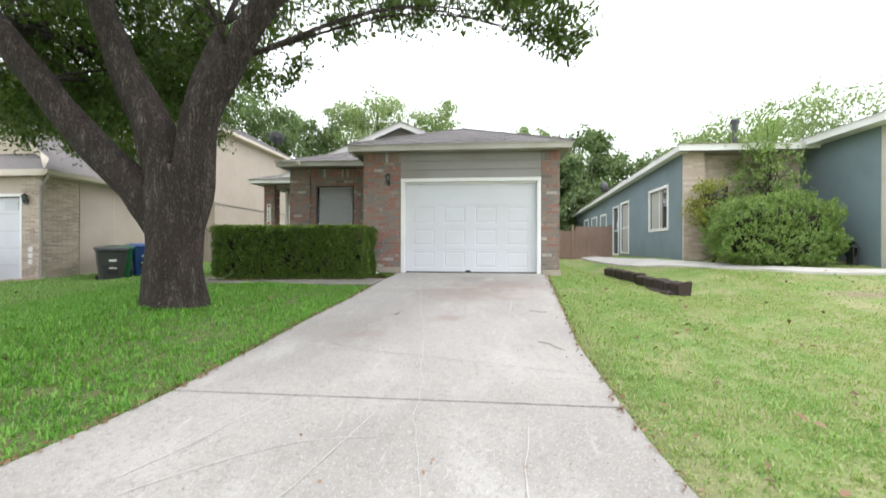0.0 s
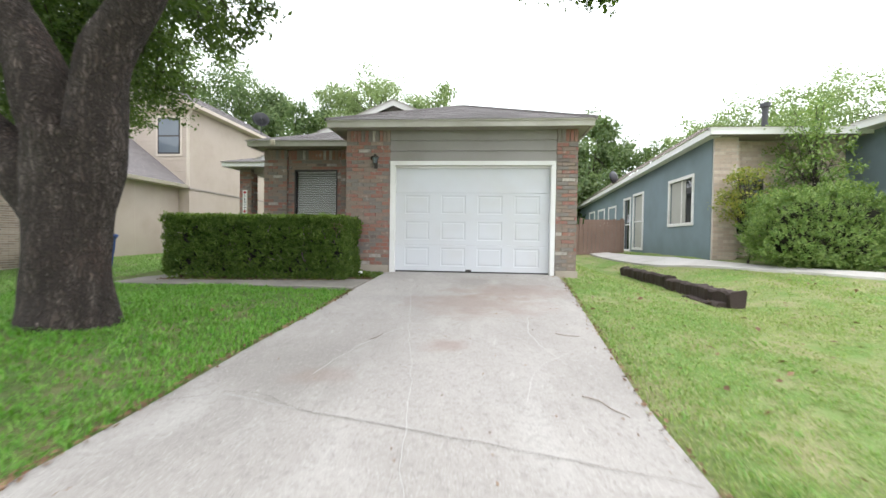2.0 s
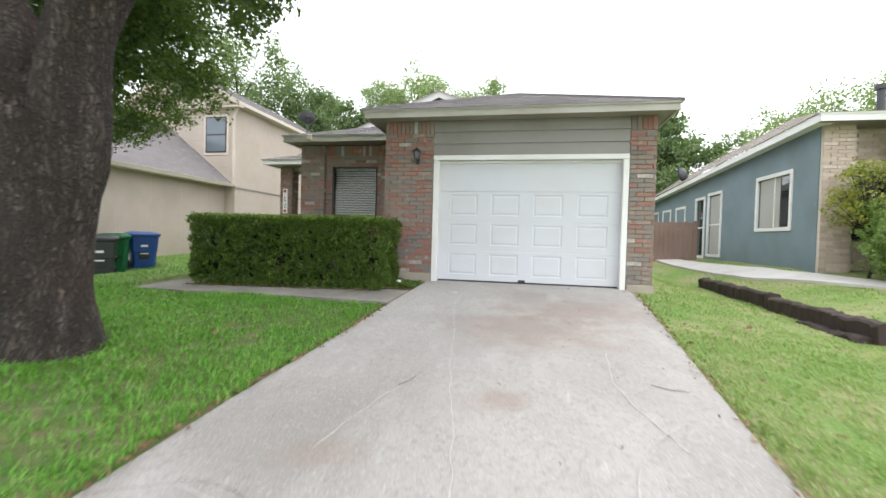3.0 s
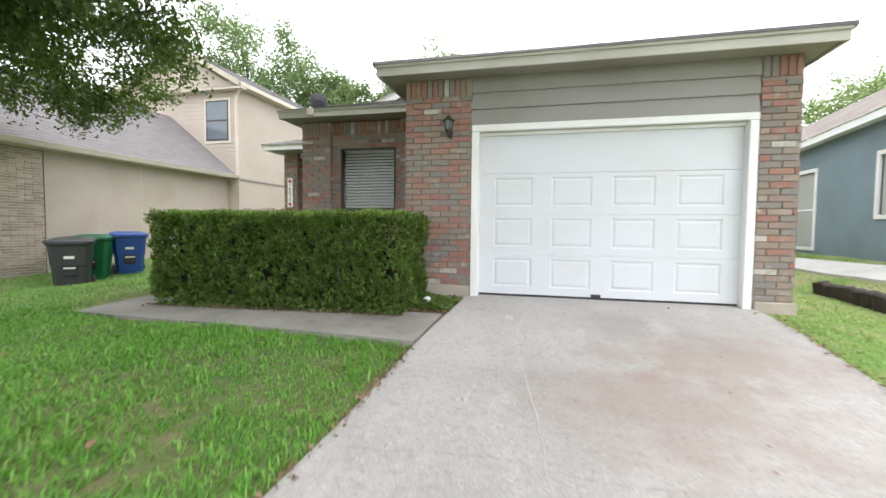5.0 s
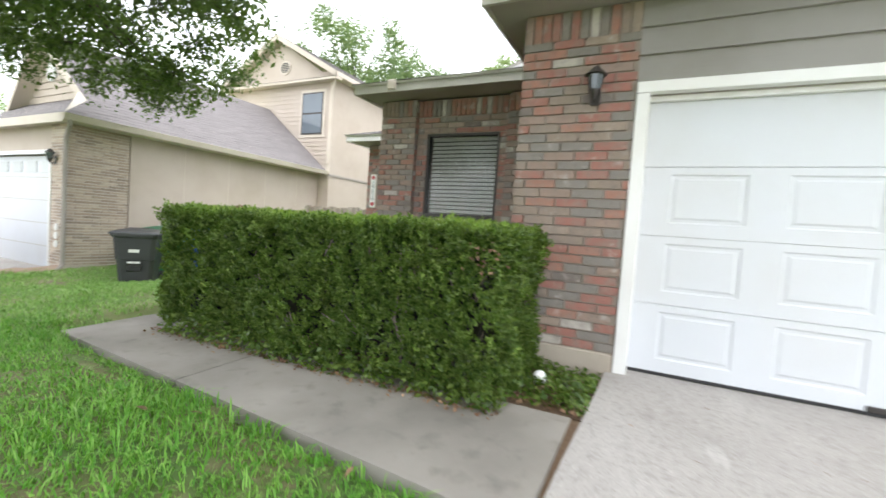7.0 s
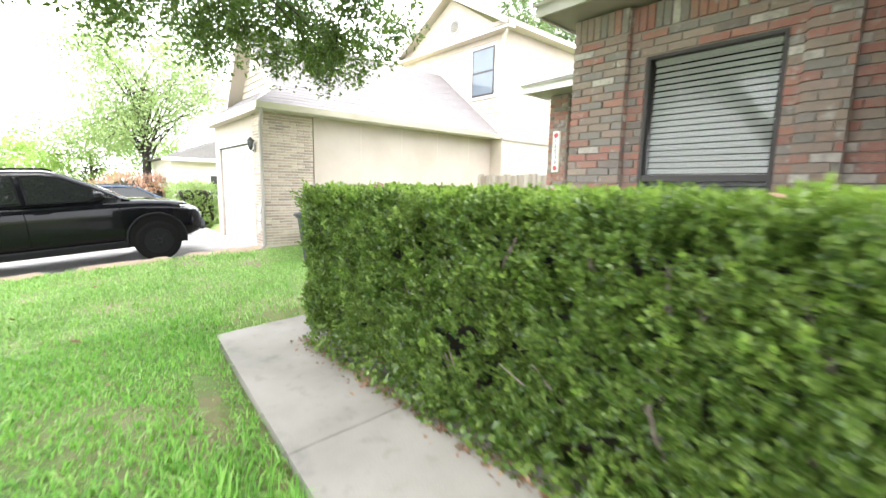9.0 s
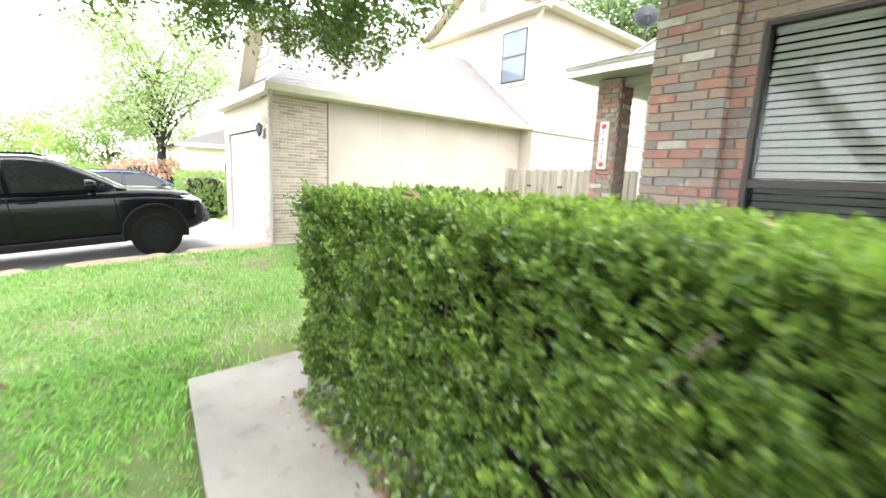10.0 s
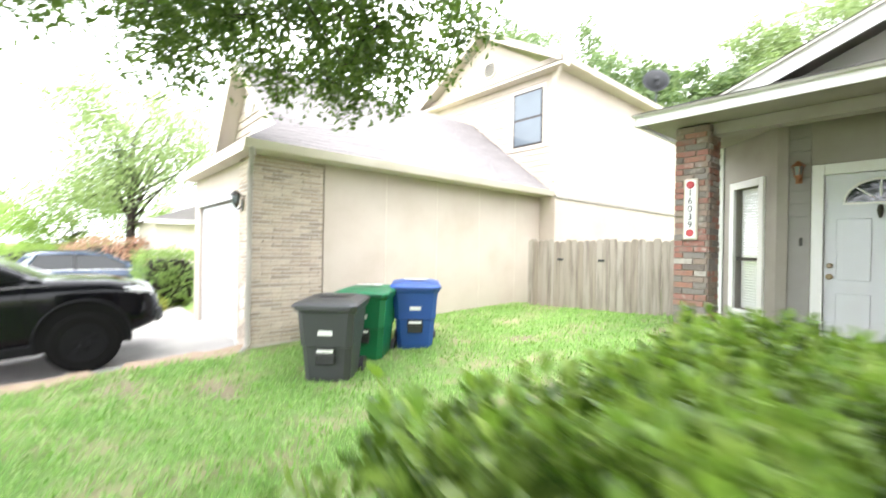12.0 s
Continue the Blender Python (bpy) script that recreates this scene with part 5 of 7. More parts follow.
# trees behind the houses
BACK = "trees behind the houses"
AIRY, LEAFY, DENSE, PALE = "pale green airy tree behind the house", "leafy green tree behind the tan house", "dense green tree beside the fence", "pale green tree behind the blue house"
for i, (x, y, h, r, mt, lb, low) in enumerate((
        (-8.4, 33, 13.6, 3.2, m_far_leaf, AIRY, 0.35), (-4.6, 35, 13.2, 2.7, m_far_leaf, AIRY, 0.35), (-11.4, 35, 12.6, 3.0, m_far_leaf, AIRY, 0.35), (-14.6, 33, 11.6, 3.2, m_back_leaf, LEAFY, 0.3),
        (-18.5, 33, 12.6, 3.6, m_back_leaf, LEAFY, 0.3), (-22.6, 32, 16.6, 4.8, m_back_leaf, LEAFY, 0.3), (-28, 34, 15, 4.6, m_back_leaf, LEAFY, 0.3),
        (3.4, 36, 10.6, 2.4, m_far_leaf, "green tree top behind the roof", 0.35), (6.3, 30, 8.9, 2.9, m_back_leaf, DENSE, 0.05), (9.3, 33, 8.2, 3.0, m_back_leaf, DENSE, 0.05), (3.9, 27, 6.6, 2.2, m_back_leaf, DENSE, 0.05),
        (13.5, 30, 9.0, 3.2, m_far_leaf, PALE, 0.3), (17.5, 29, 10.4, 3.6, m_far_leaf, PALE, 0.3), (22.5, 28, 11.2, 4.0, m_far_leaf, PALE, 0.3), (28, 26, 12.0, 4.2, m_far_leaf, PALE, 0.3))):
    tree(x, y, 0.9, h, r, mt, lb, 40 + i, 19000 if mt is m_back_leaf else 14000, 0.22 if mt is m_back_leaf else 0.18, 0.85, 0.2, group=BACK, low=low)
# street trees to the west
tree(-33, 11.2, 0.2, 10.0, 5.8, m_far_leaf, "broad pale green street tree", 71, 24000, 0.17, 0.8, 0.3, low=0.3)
tree(-40, 9.0, 0.0, 5.4, 3.6, m_lime, "low bright green tree down the street", 72, 12000, 0.17, 0.7, 0.2, low=0.1)
tree(-44, 16.0, 0.0, 5.8, 4.2, m_lime, "low bright green tree down the street", 73, 12000, 0.17, 0.7, 0.2, low=0.1)
tree(-46, 3.0, 0.0, 5.4, 4.2, m_lime, "low bright green tree down the street", 75, 12000, 0.17, 0.7, 0.2, low=0.1)


def bush(name, x, y, z, rx, ry, rz, material, label, count, leaf, seed, boxy=2.6, core=m_core):
    """A shrub: shaded core, stems and a thick uneven coat of leaves."""
    g = np.random.default_rng(seed)
    t = thing(name, x, y, z, label, "shrub")
    d = g.normal(0, 1, (count, 3))
    d /= (np.abs(d) ** boxy).sum(1)[:, None] ** (1 / boxy)
    lump = np.array([0.20 * noise.noise(Vector(v) * 2.4 + Vector((seed, 0, 0))) + 0.16 * noise.noise(Vector(v) * 6.0 + Vector((0, seed, 0))) for v in d])
    sc = 0.96 - 0.22 * g.random(count) ** 2 + lump
    p = d * sc[:, None] * np.array([rx, ry, rz]) + np.array([x, y, z + rz])
    # inner core coloured dark as the shade inside the shrub
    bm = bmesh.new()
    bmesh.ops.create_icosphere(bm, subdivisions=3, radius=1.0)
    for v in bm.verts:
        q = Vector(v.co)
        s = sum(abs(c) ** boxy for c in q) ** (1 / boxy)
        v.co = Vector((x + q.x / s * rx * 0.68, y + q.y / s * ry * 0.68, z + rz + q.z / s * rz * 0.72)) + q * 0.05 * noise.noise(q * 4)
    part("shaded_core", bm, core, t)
    ob = sprigs("foliage", p, d + np.array([0, 0, 0.9]) + g.normal(0, 0.3, (count, 3)), leaf * 2.2, 9, leaf, material, g, 0.42)
    ob.parent, ob.matrix_parent_inverse = t, base_of(t)
    tagged(ob, kind="stuff")
    return t


bush("shrub", 6.78, 11.15, 1.10, 1.46, 0.75, 0.86, m_bush, "large round-cornered green shrub beside the blue house", 5200, 0.06, 5, 3.0)
tree(7.15, 12.0, 1.1, 3.9, 0.78, m_bush, "slender young tree before the blue house", 81, 5200, 0.065, 0.9, 0.05, low=0.3)
tree(5.75, 11.95, 1.1, 2.3, 0.55, m_yellow_leaf, "small yellowish shrub before the brick pier", 82, 2600, 0.065, 0.9, 0.03, low=0.45)
bush("shrub", -19.0, 10.75, 0.45, 0.5, 0.75, 0.78, m_bush, "clipped green hedge across the neighbour's drive", 1600, 0.06, 8, 6.0)
bush("shrub", -30.0, 10.2, 0.2, 1.6, 1.8, 1.1, m_red_leaf, "rosy flowering shrub down the street", 900, 0.12, 9)
bush("shrub", -32.0, 7.5, 0.2, 1.8, 1.8, 0.9, m_lime, "pale green rounded shrub down the street", 900, 0.12, 10)
bush("shrub", -18.2, 10.2, 0.4, 0.35, 0.35, 0.25, m_yellow_leaf, "low yellow-green plant by the drive", 220, 0.06, 11)


# ---- tan neighbour house ----
TX, TY, FY_ = -12.4, 10.74, 17.72
tan = thing("house", -15, 14, 0.6, "tan two-storey house with brick corner and grey roof", "house")
w = part("wall", box(TX - 0.2, TX, TY + 1.15, FY_, 0.3, 3.55), m_tan, tan, "tan grooved panel wall")
for y in (13.1, 14.32, 15.54, 16.76):
    part("seam", box(TX - 0.01, TX + 0.004, y - 0.006, y + 0.006, 0.76, 3.5), m_tan_trim, w)
part("skirting", box(TX - 0.02, TX + 0.025, TY + 1.15, FY_, 0.56, 0.76, 0.004), m_tan_trim, tan, "cream skirting board")
part("footing", box(TX - 0.2, TX + 0.012, TY + 1.15, FY_, 0.1, 0.56), m_stonebase, tan)
tan_pier = part("wall", box(TX - 0.62, TX - 0.02, TY + 0.02, TY + 1.13, 0.2, 3.55), m_mortar_tan, tan, "tan brick corner pier")
part("wall", box(-16.3, -13.02, TY + 0.06, TY + 0.25, 2.95, 3.55), m_tan, tan)
part("wall", box(-16.3, -15.9, TY + 0.06, TY + 0.25, 0.2, 2.95), m_tan, tan)
part("wall", box(-16.3, -16.1, TY + 0.25, 18.4, 0.2, 3.55), m_tan, tan)
gd = part("garage_door", box(-15.88, -13.04, TY + 0.12, TY + 0.17, 0.5, 2.93), m_door, tan, "closed white garage door with small top panes")
for i in range(1, 5):
    part("groove", box(-15.88, -13.04, TY + 0.112, TY + 0.122, 0.55 + i * 0.48, 0.565 + i * 0.48), m_trim, gd)
for i in range(4):
    part("pane", box(-15.7 + i * 0.68, -15.26 + i * 0.68, TY + 0.105, TY + 0.121, 2.58, 2.82, 0.004), m_pane_glare, gd)
part("door_frame", box(-13.04, -12.98, TY - 0.01, TY + 0.1, 0.5, 2.95), m_white, tan)
part("door_frame", box(-15.94, -12.98, TY - 0.01, TY + 0.1, 2.95, 3.03), m_white, tan)
# garage roof: steep, with a half-hipped front
RX, RZ, PE, GF = -14.9, 5.88, 3.66, TY + 0.75
rf = part("roof", roof_deck([(-12.05, TY - 0.2, PE), (-12.05, 18.35, PE), (RX, 18.35, RZ), (RX, TY + 0.4, RZ), (-12.9, TY + 0.4, 4.32)], 0.05), m_tan_trim, tan)
shingle_plane([(-12.05, TY + 0.4, PE), (-12.05, 18.35, PE), (RX, 18.35, RZ), (RX, TY + 0.4, RZ)], rf, 28)
shingle_plane([(-12.05, TY - 0.2, PE), (-12.05, TY + 0.41, PE), (-12.62, TY + 0.41, 4.1), (-12.62, TY + 0.41, 4.1)], rf, 6)
shingle_plane([(-16.5, TY - 0.2, PE), (-12.05, TY - 0.2, PE), (-12.9, GF, 4.32), (-16.2, GF, 4.32)], rf, 10)
part("roof", roof_deck([(-16.55, 18.35, 3.8), (-16.55, TY + 0.4, 3.8), (RX, TY + 0.4, RZ), (RX, 18.35, RZ)], 0.05), m_tan_trim, tan)
part("gable_wall", prism([(-16.3, GF, 4.05), (-13.0, GF, 4.3), (RX, GF, RZ - 0.1)], (0, 0.1, 0)), m_tan, tan, "small tan lap-sided gable")
for i in range(9):
    z = 4.32 + 0.16 * i
    xa, xb = RX - 1.62 * (RZ - z) / 2.0 + 0.12, RX + 1.28 * (RZ - z) - 0.18
    if xb - xa > 0.15:
        part("board", prism([(xa, GF - 0.03, z), (xa, GF - 0.002, z), (xa, GF - 0.002, z + 0.15), (xa, GF - 0.012, z + 0.15)], (xb - xa, 0, 0)), m_tan, tan)
part("vent", tube([(RX, GF - 0.06, 5.0), (RX, GF - 0.02, 5.0)], [0.22, 0.22], 20), m_white, tan, "round white gable vent")
for fx, fz in ((-16.55, 3.8), (-12.9, 4.32)):
    part("rake_board", prism([(fx, TY + 0.38, fz), (RX, TY + 0.38, RZ), (RX, TY + 0.38, RZ - 0.17), (fx, TY + 0.38, fz - 0.17)], (0, 0.03, 0)), m_tan_trim, tan, "cream rake board")
part("fascia", box(-16.55, -12.05, TY - 0.22, TY - 0.19, PE - 0.16, PE + 0.01), m_tan_trim, tan, "cream front fascia")
part("soffit", box(-16.5, -12.08, TY - 0.19, TY + 0.1, PE - 0.12, PE - 0.09), m_tan_trim, tan)
part("soffit", box(TX - 0.05, -12.08, TY + 0.1, 18.35, PE - 0.12, PE - 0.09), m_tan_trim, tan)
gut = part("gutter", prism([(-12.07, TY - 0.22, PE - 0.12), (-11.99, TY - 0.22, PE - 0.12), (-11.95, TY - 0.22, PE + 0.0), (-12.07, TY - 0.22, PE + 0.0)], (0, 18.3 - TY + 0.22, 0)), m_tan_trim, tan, "cream eave gutter")
part("downspout", tube([(-12.02, TY - 0.12, PE - 0.1), (-12.05, TY - 0.10, PE - 0.2), (-12.33, TY - 0.04, PE - 0.42), (-12.36, TY - 0.03, PE - 0.55), (-12.36, TY - 0.03, 0.75), (-12.3, TY - 0.16, 0.62)], [0.04] * 6, 8), m_soffit, tan, "taupe downspout")
# two-storey part
FY, FX = 17.73, -11.95
part("wall", box(-17.2, FX, FY, FY + 0.2, 3.0, 7.0), m_tan, tan, "tan lap-sided upper wall")
for i in range(22):
    z0 = 3.6 + 0.15 * i
    if z0 < 6.75:
        for xa, xb in ((-17.2, -13.34), (-12.26, FX)):
            part("board", prism([(xa, FY - 0.02, z0), (xa, FY, z0), (xa, FY, z0 + 0.155), (xa, FY - 0.006, z0 + 0.155)], (xb - xa, 0, 0)), m_tan, tan)
        if z0 > 6.35 or z0 < 4.7:
            part("board", prism([(-13.34, FY - 0.02, z0), (-13.34, FY, z0), (-13.34, FY, z0 + 0.155), (-13.34, FY - 0.006, z0 + 0.155)], (1.08, 0, 0)), m_tan, tan)
part("wall", box(TX - 0.2, FX, FY, FY + 0.2, 0.3, 2.999), m_tan, tan)
part("wall", box(FX - 0.2, FX, FY + 0.2, 26, 0.4, 6.95), m_tan, tan, "tan side wall of two storeys")
part("band", box(FX - 0.01, FX + 0.03, FY, 26, 3.5, 3.56), m_soffit, tan)
part("corner_board", box(FX - 0.12, FX + 0.02, FY - 0.03, FY, 3.6, 6.75, 0.003), m_tan_trim, tan)
nw = part("window", box(-13.36, -12.24, FY - 0.035, FY - 0.001, 4.80, 6.42, 0.004), m_tan_trim, tan, "sash window with cream trim and dark frame")
part("frame", box(-13.27, -12.33, FY - 0.045, FY - 0.034, 4.90, 6.32), m_dark, nw)
for z0, z1 in ((4.95, 5.58), (5.64, 6.27)):
    part("pane", box(-13.22, -12.38, FY - 0.05, FY - 0.044, z0, z1), m_pane_pale, nw)
GX, GZ, GE = -14.4, 8.35, 6.85
part("gable_wall", prism([(-17.1, FY + 0.02, 6.7), (FX - 0.05, FY + 0.02, 6.7), (GX, FY + 0.02, GZ - 0.15)], (0, 0.15, 0)), m_tan, tan)
v = part("vent", tube([(-14.2, FY - 0.02, 7.3), (-14.2, FY + 0.02, 7.3)], [0.24, 0.24], 20), m_tan_trim, tan, "oval louvred gable vent")
for i in range(6):
    z = 7.13 + 0.06 * i
    hw = math.sqrt(max(0.0, 0.2 ** 2 - (z + 0.02 - 7.3) ** 2))
    part("louvre", box(-14.2 - hw, -14.2 + hw, FY - 0.035, FY - 0.018, z, z + 0.03), m_dark, v)
for s in (-1, 1):
    ex = GX + s * (FX + 0.35 - GX)
    part("rake_board", prism([(ex, FY - 0.3, GE), (GX, FY - 0.3, GZ + 0.05), (GX, FY - 0.3, GZ - 0.13), (ex, FY - 0.3, GE - 0.18)], (0, 0.03, 0)), m_tan_trim, tan, "cream rake board")
    part("rake_soffit", prism([(ex, FY - 0.28, GE - 0.03), (GX, FY - 0.28, GZ + 0.02), (GX, FY + 0.1, GZ + 0.02), (ex, FY + 0.1, GE - 0.03)], (0, 0, 0.03)), m_tan_trim, tan)
    q = [(ex, FY - 0.32, GE), (ex, 26.2, GE), (GX, 26.2, GZ + 0.06), (GX, FY - 0.32, GZ + 0.06)]
    r2 = part("roof", roof_deck(q if s > 0 else q[::-1], 0.05), m_tan_trim, tan)
    shingle_plane(q if s > 0 else [q[1], q[0], q[3], q[2]], r2, 22)
part("pent_trim", box(-17.3, FX + 0.35, FY - 0.3, FY + 0.0, 6.62, 6.70), m_tan_trim, tan, "cream pent board under the gable")
part("pent_roof", prism([(-17.3, FY - 0.32, 6.70), (-17.3, FY, 6.82), (-17.3, FY, 6.70)], (17.3 + FX + 0.35, 0, 0)), m_shingle, tan)
part("side_fascia", box(FX + 0.30, FX + 0.36, FY - 0.3, 26.2, GE - 0.14, GE + 0.0), m_tan_trim, tan)
part("side_soffit", box(FX - 0.05, FX + 0.3, FY, 26.2, GE - 0.14, GE - 0.11), m_tan_trim, tan)
part("downspout", tube([(FX + 0.3, FY - 0.2, GE - 0.08), (FX + 0.22, FY - 0.16, GE - 0.2), (FX + 0.02, FY - 0.06, GE - 0.45), (FX - 0.04, FY - 0.06, GE - 0.6), (FX - 0.04, FY - 0.06, 3.9)], [0.045] * 5, 8), m_tan_trim, tan)
# satellite dish on the roof
dish = thing("satellite_dish", FX + 0.1, 23.0, 7.1, "dark grey satellite dish on the tan roof", "satellite dish")
bm = bmesh.new()
ringp = [[bm.verts.new(Vector((FX + 0.2, 22.9, 7.72)) + Matrix.Rotation(radians(40), 3, "Z") @ Vector((0.42 * r * math.cos(a), -0.12 * (1 - r * r), 0.36 * r * math.sin(a)))) for a in np.linspace(0, 2 * math.pi, 20, endpoint=False)] for r in (0.05, 0.4, 0.75, 1.0)]
for r0, r1 in zip(ringp, ringp[1:]):
    for k in range(20):
        bm.faces.new((r0[k], r0[(k + 1) % 20], r1[(k + 1) % 20], r1[k]))
bm.faces.new(ringp[0])
bmesh.ops.solidify(bm, geom=bm.faces[:], thickness=0.015)
m_dish = painted("dish_grey", (0.05, 0.052, 0.058), 0.5, 0.05)
part("reflector", bm, m_dish, dish, smooth=True)
part("mast", tube([(FX + 0.15, 23.0, 6.9), (FX + 0.17, 23.0, 7.4), (FX + 0.19, 22.93, 7.7)], [0.025] * 3, 8), m_dish, dish)
part("feed_arm", tube([(FX + 0.2, 22.95, 7.4), (FX + 0.42, 22.6, 7.45), (FX + 0.4, 22.62, 7.6)], [0.014] * 3, 6), m_dish, dish)
wall_lantern(-12.8, TY - 0.005, 3.03, 1.1, "black coach lantern beside the neighbour's garage")
plaque = thing("house_number", -12.7, TY - 0.01, 1.3, "white oval house number plaques on tan brick", "house number")
for i in range(3):
    part("oval", tube([(-12.70, TY + 0.0, 1.48 - 0.17 * i), (-12.70, TY - 0.02, 1.48 - 0.17 * i)], [0.075, 0.07], 14), m_white, plaque)

# neighbour's drive
bm = bmesh.new()
ysd = [-8, -4, 0, 4, 6, 8, 9, 10, 10.9]
rows = [[bm.verts.new((x + (0.06 * noise.noise(Vector((0, y * 2, 1))) if x > -13 else 0), y, tan_drive_z(y) - dz)) for x, dz in ((-18.4, 0.1), (-18.4, 0), (-15.5, 0), (-12.72, 0), (-12.70, 0.1))] for y in ysd]
for a, b in zip(rows, rows[1:]):
    for k in range(4):
        bm.faces.new((a[k], a[k + 1], b[k + 1], b[k]))
bmesh.ops.recalc_face_normals(bm, faces=bm.faces[:])
single("road", bm, m_concrete, "pale concrete driveway of the tan house", "driveway", kind="structure")

m_dirt = Mat("red_earth", 0.95)
m_dirt.colour(m_dirt.mix(m_dirt.noise(9, 5), (0.30, 0.20, 0.14), (0.42, 0.33, 0.25)))
m_dirt = m_dirt.bump(m_dirt.noise(40, 5), 0.8, 0.02).m
bm = bmesh.new()
prev = None
for i in range(81):
    y = 0.5 + 10.2 * i / 80
    j = 0.10 * noise.noise(Vector((3, y * 1.7, 0)))
    cur = [bm.verts.new((x, y, max(ground_z(x, y), tan_drive_z(y) - 0.04) + dz + 0.02 * noise.noise(Vector((x * 9, y * 7, 1))))) for x, dz in ((-12.74, 0.0), (-12.66, 0.045), (-12.52 + j, 0.06), (-12.34 + j, 0.02), (-12.26 + j, -0.03))]
    if prev:
        for k in range(4):
            bm.faces.new((prev[k], prev[k + 1], cur[k + 1], cur[k]))
    prev = cur
bmesh.ops.recalc_face_normals(bm, faces=bm.faces[:])
single("trim", bm, m_dirt, "bare reddish earth edging along the neighbour's drive", "edging", kind="structure")

# ---- grey fence of the tan house ----
fence = thing("fence", -10, 16.8, 0.6, "weathered grey cedar picket fence beside the tan house", "fence")
x = -12.02
k = 0
frng = random.Random(3)
while x < -7.9:
    wdt = frng.uniform(0.125, 0.14)
    h = 2.42 + frng.uniform(-0.025, 0.025)
    lean = frng.uniform(-0.006, 0.006)
    bm = prism([(x, 16.8, 0.45), (x + wdt, 16.8, 0.45), (x + wdt + lean, 16.8, h - 0.03), (x + wdt - 0.03 + lean, 16.8, h), (x + 0.03 + lean, 16.8, h), (x + lean, 16.8, h - 0.03)], (0, 0.018, 0))
    part("picket", bm, m_fence, fence)
    x += wdt + frng.uniform(0.004, 0.012)
for z in (0.85, 2.05):
    part("rail", box(-12.0, -7.9, 16.82, 16.86, z, z + 0.09), m_fence, fence)
for x in (-11.95, -10.0, -8.1):
    part("post", box(x - 0.05, x + 0.05, 16.86, 16.95, 0.4, 2.45), m_fence, fence)
m_iron = painted("black_iron", (0.03, 0.03, 0.03), 0.5, 0.1)
for x in (-11.15, -10.2):
    part("gate_hinge", box(x - 0.07, x + 0.07, 16.785, 16.797, 1.98, 2.03, 0.002), m_iron, fence, "rusty iron hinge")

# brown fence between the houses
fence2 = thing("fence", 3.7, 17.5, 1.1, "reddish-brown board fence between the houses", "fence")
x = 1.55
while x < 4.72:
    h = (2.28 if x < 3.3 else 2.46) + frng.uniform(-0.02, 0.02)
    part("picket", box(x, x + 0.135, 17.5, 17.518, 0.75, h, 0.003), m_fence_brown, fence2)
    x += 0.142
for z in (1.2, 2.05):
    part("rail", box(1.55, 4.75, 17.52, 17.56, z, z + 0.09), m_fence_brown, fence2)
for x in (3.28, 4.72):
    part("post", box(x - 0.05, x + 0.05, 17.47, 17.57, 0.75, 2.50, 0.004), m_fence_brown, fence2)


